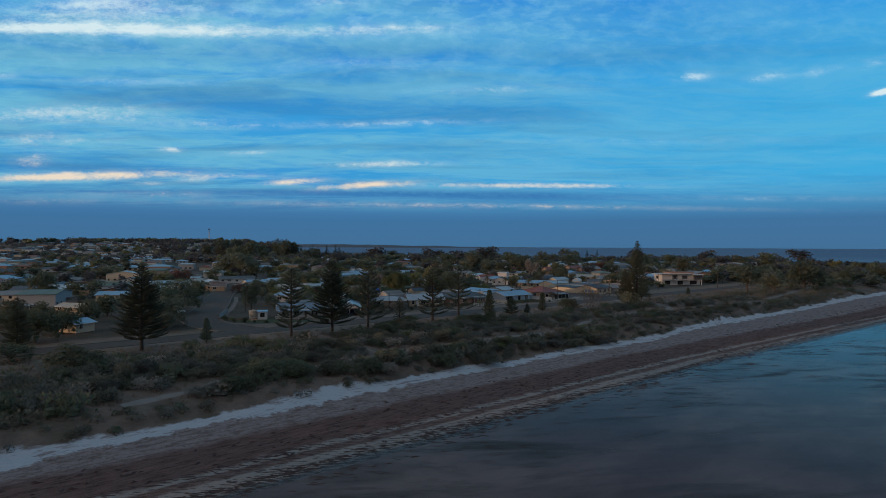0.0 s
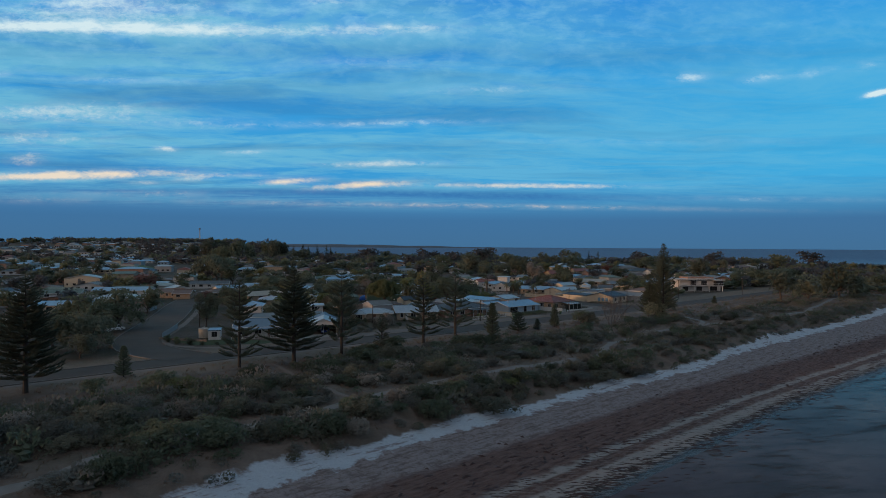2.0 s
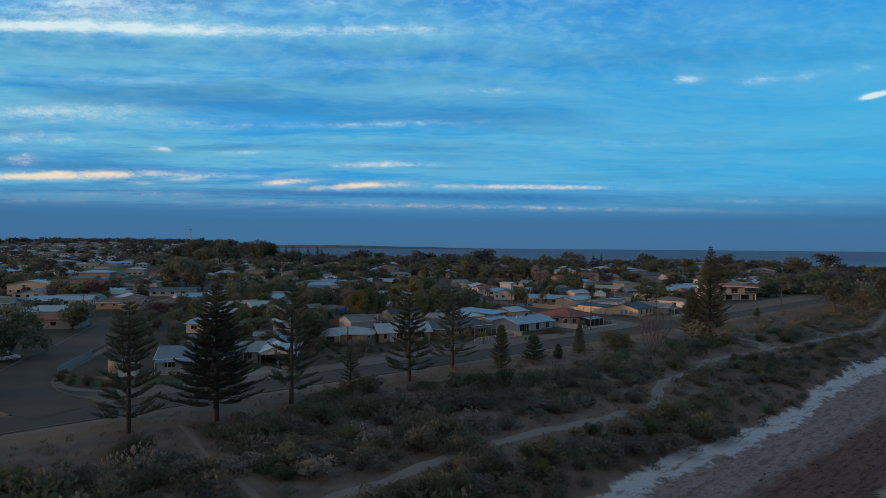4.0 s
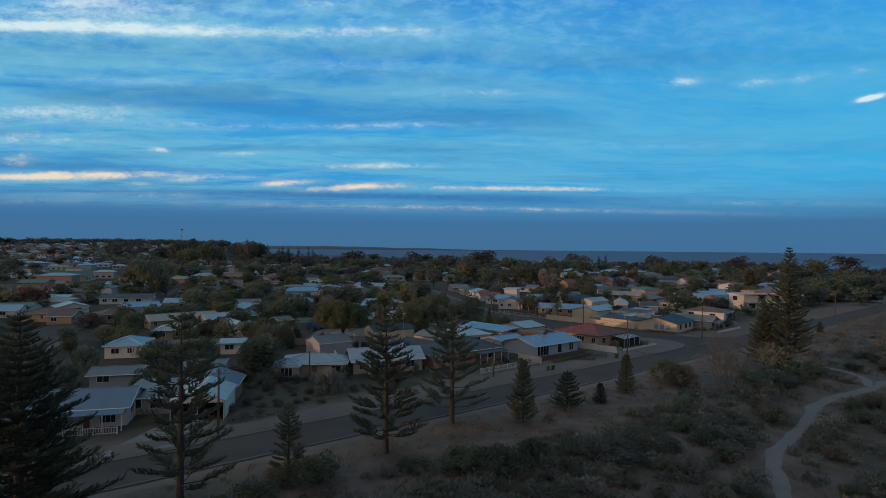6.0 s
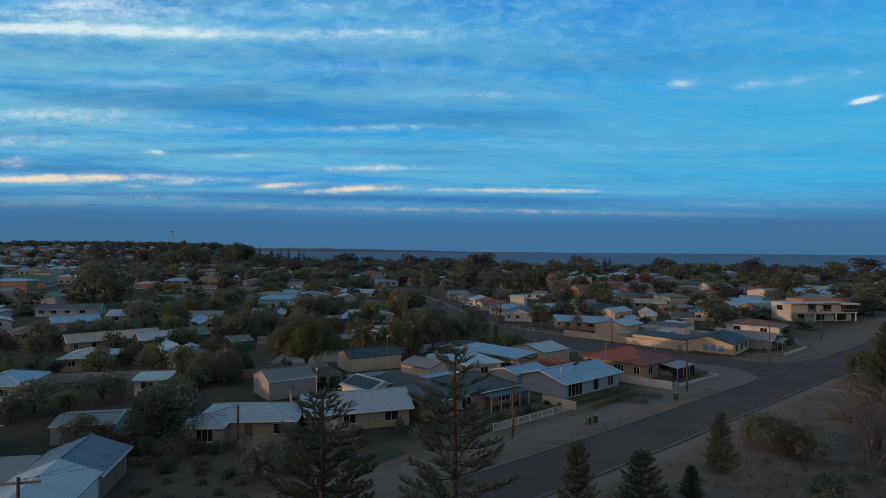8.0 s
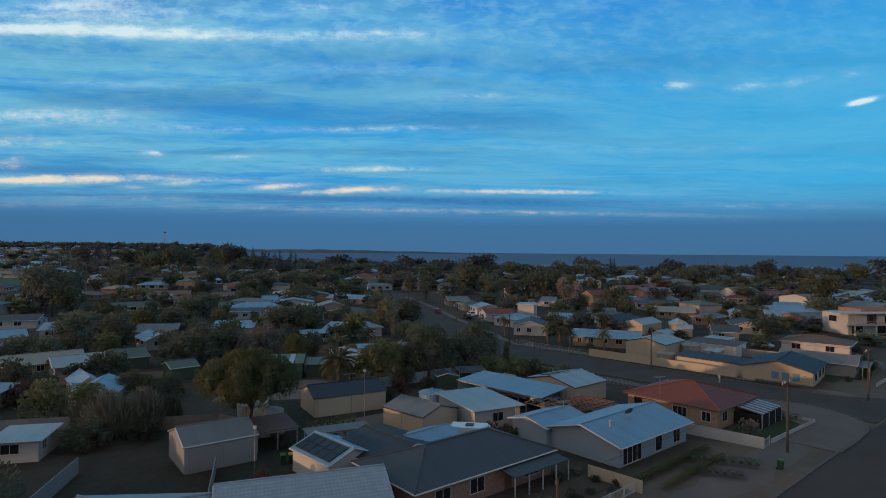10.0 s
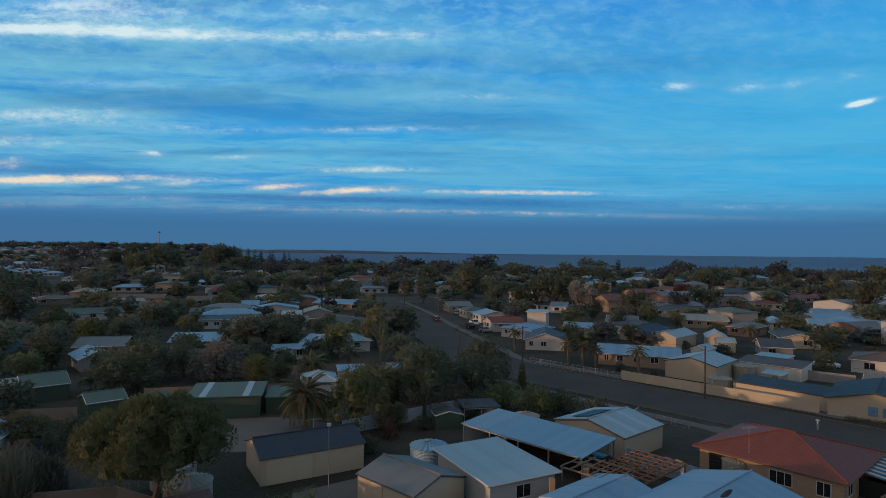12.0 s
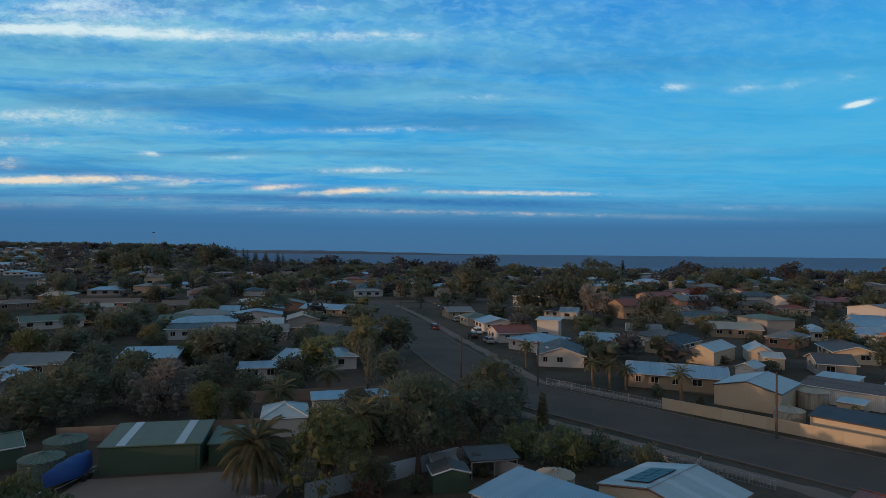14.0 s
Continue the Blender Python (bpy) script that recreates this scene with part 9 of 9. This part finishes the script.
# thick garden growth in the nearer blocks
for x0, x1, y0, y1, many, lo, hi in ((-78, 4, 256, 345, 34, 3.5, 8.0), (-78, -34, 192, 255, 14, 3.0, 6.0), (30, 125, 296, 420, 34, 2.4, 5.0), (-110, -60, 255, 400, 16, 4.0, 7.0)):
    k = tries = 0
    while k < many and tries < 4000:
        tries += 1
        x, y = rng.uniform(x0, x1), rng.uniform(y0, y1)
        if near_road(x, y, 1.5) or any(abs(t[0] - x) < 16 and math.dist((x, y), (t[0] + 3, t[1] + 3.5)) < 6.2 for t in TAKEN) or any(math.dist((x, y), t) < 4 for t in TREED):
            continue
        if -29 < x < -6 and y < 275:
            continue
        high = rng.uniform(lo, hi)
        tree(x, y, "round", rng.choices(("eucalypt", "darkleaf", "olive", "bright"), (4, 5, 1, 2))[0], high, high * rng.uniform(0.95, 1.35), rng.uniform(0, 360), rng.randint(0, 2), "bushy tree in a back yard between houses")
        TREED.append((x, y))
        k += 1
# trees along the foreshore beyond the last houses
k = 0
while k < 34:
    x, y = at_shore(rng.uniform(330, 520), rng.uniform(98, 185))
    if 128 < shore(x, y)[1] < 144:
        continue
    far_tree(x, y, rng.uniform(4.5, 8.5), rng.uniform(8, 14), rng.choices((0, 1, 2, 3), (3, 4, 0, 3))[0])
    k += 1
# marked groves and pines along the far shore
for x, y, hh, ww in ((52.3, 686, 14, 27), (102.8, 578.6, 14.5, 21), (167.4, 586, 11.7, 14.5), (201, 589, 13, 18), (285, 598.5, 10.7, 15), (288.4, 570, 12.4, 17), (-70.6, 880, 11, 18), (-128, 382.6, 16, 15), (20, 640, 12, 24), (76, 640, 12, 22), (-20, 600, 10, 20), (8, 560, 9, 18), (132, 610, 12, 20), (240, 620, 11, 18), (330, 600, 12, 20), (-60, 620, 10, 18), (-110, 640, 10, 20), (60, 720, 12, 24), (150, 700, 11, 24), (230, 700, 11, 22), (310, 690, 11, 22), (-10, 730, 11, 24), (-80, 740, 10, 24), (-150, 700, 10, 24), (400, 660, 12, 24)):
    far_tree(x, y, hh, ww, rng.choice((0, 1, 3)))
for x, y, hh, ww in ((-240, 712, 23, 19), (-226, 706, 25, 18), (-214, 716, 23, 17), (-252, 722, 20, 18), (-238, 872, 27, 18), (-226, 878, 28, 18), (-216, 874, 26, 15)):
    far_tree(x, y, hh, ww, 1)
for key, s in WOODS.items():
    tagged(new("town_woods", s.mesh("town_woods", MAT[key])), "bushy trees among the distant houses", "woods", kind="stuff")
for x, y, hh, ww in ((-85, 866, 12, 2.4), (-22, 862, 11, 3.2), (16, 930, 12, 2.6), (48, 925, 13, 3.0), (60, 930, 11, 2.6), (223, 844, 15.3, 4.2), (330, 838, 11, 3), (318, 774, 12, 2.8), (-350, 1400, 27, 8), (-330, 1420, 26, 8), (-301, 1380, 24, 8), (-360, 1380, 25, 8), (172.4, 697.4, 17, 3.6)):
    pine(x, y, hh, ww, "distant", rng.uniform(0, 360), "distant dark Norfolk Island pine near the far shore")
house(140, 858, 12, 16, 9, 5.2, 0.2, "flat", "white", "white_roof", label="white flat-roofed building near the far shore", wins=[("f", 3, 3, 1, 1.4), ("f", 9, 4, 3, 1.4)], far=True)
house(304, 745, 12, 18, 9, 5.6, 0.2, "flat", "pink", "cream_roof", label="pink two-storey building near the far shore", wins=[("f", 3, 3, 1, 1.4), ("f", 9, 4, 3, 1.4)], far=True)

# far woods on the rise across the bay and on the shore: joined crowns
wood = Shape()
rw = random.Random(9)
spots = []
for k in range(620):
    a = rw.random()
    if a < 0.45:
        x, y = rw.uniform(-420, 420), rw.uniform(640, 950)
    else:
        y = rw.uniform(620, 2400)
        x = -180 - rw.random() * (260 + y * 0.55)
    if ground_z(x, y) < 3.2 or (-365 < x < -205 and 490 < y < 665) or any(abs(t[0] - x) < 9 and math.dist((x, y), t) < 9 for t in TAKEN):
        continue
    spots.append((x, y, rw.uniform(5, 9), rw.uniform(4, 8)))
for x, y, hh, ww in ((-277, 1020, 30, 15), (-262, 1026, 27, 12), (-292, 1018, 26, 12), (-285, 820, 21, 13), (-262, 818, 24, 13), (-300, 825, 20, 12), (-275, 830, 24, 10), (-440, 966, 23, 14), (-420, 960, 25, 12), (-455, 970, 20, 12)):
    spots.append((x, y, hh, ww))
for k in range(12):
    y = rw.uniform(1500, 2300)
    spots.append((-0.33 * y - rw.random() * 0.42 * y, y, rw.uniform(12, 18), rw.uniform(8, 14)))
for x, y, hh, ww in spots:
    base = ground_z(x, y)
    n = 60 if y < 1000 else 40
    if hh > 19:
        n = 420
    big = hh > 19
    for j in range(n):
        d = rand_dir(rw)
        q = (0.6 + 0.4 * rw.random())
        p = Vector((x + d.x * ww * q, y + d.y * ww * q, base + hh * (0.52 + 0.46 * d.z * q)))
        wood.leaf(p, rand_dir(rw) + Vector((0, 0, 0.4)), (2.6 if y < 1000 or big else 4.0) * rw.uniform(0.7, 1.3), 0.8, 0.2)
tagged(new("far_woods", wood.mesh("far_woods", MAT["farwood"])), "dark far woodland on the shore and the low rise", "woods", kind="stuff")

# lattice mast on the rise, the jetty, and the low coast across the bay
mz = ground_z(-648, 1675)
mast = thing("radio_mast", pose(-648, 1675, mz), "tall thin lattice radio mast on the rise", "mast")
s = Shape()
for sx, sy in ((-1, -1), (1, -1), (1, 1), (-1, 1)):
    s.tube([(sx * 1.6, sy * 1.6, 0), (sx * 0.6, sy * 0.6, 69 - mz)], [0.35, 0.25], 5)
part("legs", s, "steel", mast)
s = Shape()
for k in range(10):
    z0, z1 = (69 - mz) * k / 10, (69 - mz) * (k + 1) / 10
    q = 1.6 - 0.1 * k
    for sx, sy in ((-1, -1), (1, -1), (1, 1), (-1, 1)):
        s.tube([(sx * q, sy * q, z0), (-sy * q, sx * q, z1)], [0.16, 0.16], 4)
part("lattice", s, "steel", mast)
part("aerials", Shape().box(-2.2, -2.2, 66 - mz, 2.2, 2.2, 68.5 - mz), "darktrim", mast)
jet = thing("jetty", pose(0, 0, 0), "long dark timber jetty reaching into the bay", "jetty")
s = Shape()
s.slab([(-268, 1606, 3.2), (-150, 1750, 3.2), (-154, 1753, 3.2), (-272, 1609, 3.2)], 0.6)
part("deck", s, "wood", jet)
for k in range(20):
    q = k / 19
    part("pile", Shape().box(-270 + 118 * q - 0.5, 1607 + 144 * q - 0.5, -1, -270 + 118 * q + 0.5, 1607 + 144 * q + 0.5, 2.7), "wood", jet)
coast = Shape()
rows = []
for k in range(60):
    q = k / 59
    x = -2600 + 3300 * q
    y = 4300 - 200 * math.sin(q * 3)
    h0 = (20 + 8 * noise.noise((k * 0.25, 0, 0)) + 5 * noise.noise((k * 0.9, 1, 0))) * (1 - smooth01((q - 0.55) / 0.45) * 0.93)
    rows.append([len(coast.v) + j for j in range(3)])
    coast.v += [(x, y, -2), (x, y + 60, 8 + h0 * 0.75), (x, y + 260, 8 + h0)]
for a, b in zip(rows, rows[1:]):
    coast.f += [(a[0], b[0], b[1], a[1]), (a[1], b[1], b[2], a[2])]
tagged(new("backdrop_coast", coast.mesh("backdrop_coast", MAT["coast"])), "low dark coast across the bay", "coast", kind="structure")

# ---- dune plants ----
rng = random.Random(5)
kinds = (("saltbush", "silvery saltbush mound on the dune"), ("heath", "low olive heath shrub on the dune"), ("darkleaf", "dense dark green coastal shrub"), ("silver", "pale grey saltbush on sandy ground"))


def bare(u, v):
    """Open sandy and grassy places in the scrub."""
    return noise.noise((u * 0.05, v * 0.09, 7)) < -0.3 or (v > 116 and noise.noise((u * 0.03, v * 0.05, 2)) < 0.12)


LEAVES = ("saltbush", "heath", "darkleaf", "silver")
scrub = {k: Shape() for k in LEAVES}


def clump(x, y, wide, leaf, leaves=90):
    """One low rounded bush of the joined scrub."""
    s = scrub[leaf]
    z = ground_z(x, y)
    for k in range(1 if wide < 1.8 else rng.choice((2, 3, 3))):
        a, q = rng.uniform(0, 6.28), wide * rng.uniform(0.08, 0.3)
        t = wide * (0.5 if wide < 1.8 else rng.uniform(0.3, 0.45))
        crown(s, [((x + q * math.cos(a), y + q * math.sin(a), z + t * 0.25), (t, t, t * rng.uniform(0.6, 0.85)))], leaves // (1 if wide < 1.8 else 2), 0.12 + 0.075 * wide, rng, 0.72, -0.3, 0.3)


things_made = 0
for v0 in range(0, 28):
    for u0 in range(0, 128):
        u, v = -4 + (u0 + rng.random()) * 2.75, 84.4 + (v0 + rng.random()) * 1.5
        v -= dune_shift(u) * smooth01((96 - v) / 8)
        x, y = at_shore(u, v)
        patchy = noise.noise((u * 0.07, v * 0.12, 11))
        wide = max(1.0, (4.5 if u < 62 else 3.7 if u < 95 else 3.2) + 2.4 * patchy + rng.uniform(-1.4, 1.5))
        if v < 86.4 or v > 119:
            wide = min(wide, rng.uniform(1.0, 2.4))
        if v > 127.5 or (u > 190 and v > 106 and rng.random() < 0.45) or rng.random() < (0.34 if u < 70 else 0.42) or (bare(u, v) and rng.random() < (0.4 if u < 95 and v < 114 else 0.55 if v < 106 else 0.85)) or on_track(x, y, wide * 0.42):
            continue
        mix = (5, 4, 1.5, 1.2) if patchy < 0.1 else (3, 4, 4.5, 0.5)
        leaf = rng.choices(LEAVES, mix)[0]
        if leaf == "silver" and v < 90:
            leaf = "heath"
        if wide > 2.7 and 14 < u < 240 and things_made < 268 and rng.random() < 0.6:
            shrub(x, y, wide, wide * rng.uniform(0.4, 0.55), leaf, rng.randint(0, 3), rng.uniform(0, 360), dict(kinds)[leaf])
            things_made += 1
        else:
            clump(x, y, wide, leaf, 120 if u < 200 else 60)
DUNE_THICKET = {
    "darkleaf": ((6.3, 160.8, 5.8, 2.7), (10.3, 159.4, 5.9, 3.2), (13.8, 162.8, 3.8, 3.0), (-7.9, 157.6, 5.6, 3.0), (-14.1, 148.6, 6.2, 2.6), (-12.4, 153.2, 4.6, 2.2), (1.3, 161.0, 4.6, 1.4), (-28.8, 95.4, 7.2, 3.4),
                 (-25.0, 98.4, 7.6, 3.1), (-50.2, 120.2, 4.4, 2.2), (-41.0, 121.8, 5.8, 3.1), (-29.4, 129.6, 4.6, 2.6), (-12.7, 105.6, 6.2, 2.3), (-12.9, 142.4, 7.0, 3.0), (0.9, 114.4, 6.4, 2.9), (14.8, 131.4, 6.8, 2.7)),
    "heath": ((-10.9, 156.6, 3.4, 2.3), (-5.5, 148.2, 6.0, 2.4), (-2.4, 149.4, 3.0, 1.4), (13.9, 153.6, 4.8, 1.6), (19.3, 170.4, 3.0, 1.5), (-39.0, 102.4, 8.2, 3.4), (-38.8, 95.2, 4.8, 1.7), (-18.5, 102.2, 6.0, 1.8),
              (-26.0, 111.6, 4.2, 1.8), (-8.1, 145.4, 5.6, 3.2), (-2.9, 118.6, 5.2, 2.1), (9.5, 119.6, 7.4, 2.2), (5.4, 132.8, 6.2, 2.1), (-29.4, 91.8, 4.8, 1.5), (31.7, 140.6, 7.4, 1.9), (43.5, 197.6, 6.2, 3.8)),
    "bright": ((-36.9, 120.2, 6.0, 2.6), (-8.9, 147.8, 2.8, 1.8), (13.2, 129.6, 3.6, 1.7)),
    "saltbush": ((4.9, 150.2, 6.2, 1.5), (22.4, 162.8, 7.4, 1.7), (16.2, 149.0, 7.8, 1.7), (-42.9, 97.4, 4.8, 1.7), (-26.1, 127.2, 4.8, 1.7), (-16.3, 114.6, 4.2, 1.4), (29.8, 146.4, 4.4, 2.0), (26.3, 137.8, 6.6, 1.9),
                 (-34.2, 87.4, 6.2, 1.3), (39.1, 144.8, 7.2, 2.0), (-10.3, 130.2, 6.2, 1.5)),
    "silver": ((-1.2, 159.2, 2.3, 1.2), (-39.1, 112.0, 4.8, 1.6), (-34.8, 110.0, 4.3, 1.5), (-9.1, 105.2, 4.4, 2.4), (-17.2, 126.6, 5.2, 1.5))}
for leaf, spots in DUNE_THICKET.items():
    for x, y, wide, high in spots:
        big_shrub(x, y, wide, high, leaf, int(abs(x)) % 2, x * 31 % 360, {"silver": "large pale grey rounded bush on the dune", "saltbush": "broad grey-green saltbush mound on the dune"}.get(leaf, "large rounded green coastal shrub on the dune"))
low = {"straw": Shape()}
made = 0
while made < 7500:
    u, v = -40 + 460 * rng.random(), 86 + 47 * rng.random()
    x, y = at_shore(u, v)
    made += 1
    if on_track(x, y, 0.1):
        continue
    z = ground_z(x, y)
    for k in range(7):
        a = rng.uniform(0, 6.28)
        low["straw"].leaf(Vector((x + rng.uniform(-.3, .3), y + rng.uniform(-.3, .3), z - 0.02)), Vector((math.cos(a) * 0.6, math.sin(a) * 0.6, 1)), rng.uniform(0.3, 0.65), 0.16, 0.1)
tagged(new("dry_grass", low["straw"].mesh("dry_grass", MAT["straw"])), "pale dry grass tufts on the sandy dune", "grass", kind="stuff")
for leaf, label in (("saltbush", "low grey-green saltbush scattered over the dune"), ("heath", "low olive heath scattered over the dune"), ("darkleaf", "low dark green coastal bushes on the dune"), ("silver", "low pale silvery bushes on the dune")):
    tagged(new("scrub", scrub[leaf].mesh("scrub", MAT[leaf])), label, "scrub", kind="stuff")
# seaweed along the tide line: low heaps on the bank, ripple-shaped drifts beside the sand bar
rack = Shape()
for k in range(7000):
    u = -60 + 380 * rng.random() ** 1.2
    heap = rng.random() < 0.1
    v = rng.gauss(69.5, 2.6) if heap else rng.choice((rng.gauss(65.8, 1.0), rng.gauss(60.6, 0.8), rng.gauss(58.2, 1.5)))
    if not heap and noise.noise((u * 0.06, v * 0.3, 4)) < -0.15:
        continue
    x, y = at_shore(u, v)
    z = max(ground_z(x, y), 0.0)
    wide, long = (rng.uniform(0.15, 0.4), rng.uniform(0.25, 0.8)) if heap else (rng.uniform(0.08, 0.24), rng.uniform(0.25, 1.25))
    a = rng.gauss(0.5, 0.6) if heap else rng.gauss(0.12, 0.2)
    c, t = math.cos(a), math.sin(a)
    pts = []
    for j in range(8):
        b = 6.283 * j / 8
        q = rng.uniform(0.45, 1.15)
        lx, ly = long * q * math.cos(b), wide * q * math.sin(b)
        pts.append((x + c * lx - t * ly, y + t * lx + c * ly, z - 0.01))
    i = len(rack.v)
    rack.v += pts + [(x, y, z + (rng.uniform(0.08, 0.2) if heap else rng.uniform(0.03, 0.06)))]
    rack.f += [(i + j, i + (j + 1) % 8, i + 8) for j in range(8)]
tagged(new("seaweed", rack.mesh("seaweed", MAT["wrack"])), "dark dried seaweed strewn along the tide line", "seaweed", kind="stuff")
for x, y, wide in ((-61.0, 169.5, 2.2), (-59.4, 165.4, 2.4), (-56.2, 162.9, 2.2), (-53.2, 162.4, 2.6), (-50.2, 161.6, 1.6), (-47.0, 161.8, 1.4)):
    shrub(x, y, wide, wide * 0.62, "darkleaf", int(-x) % 3, x * 31 % 360, "clipped round green shrub in a corner garden", "garden shrubs", "garden_shrub")
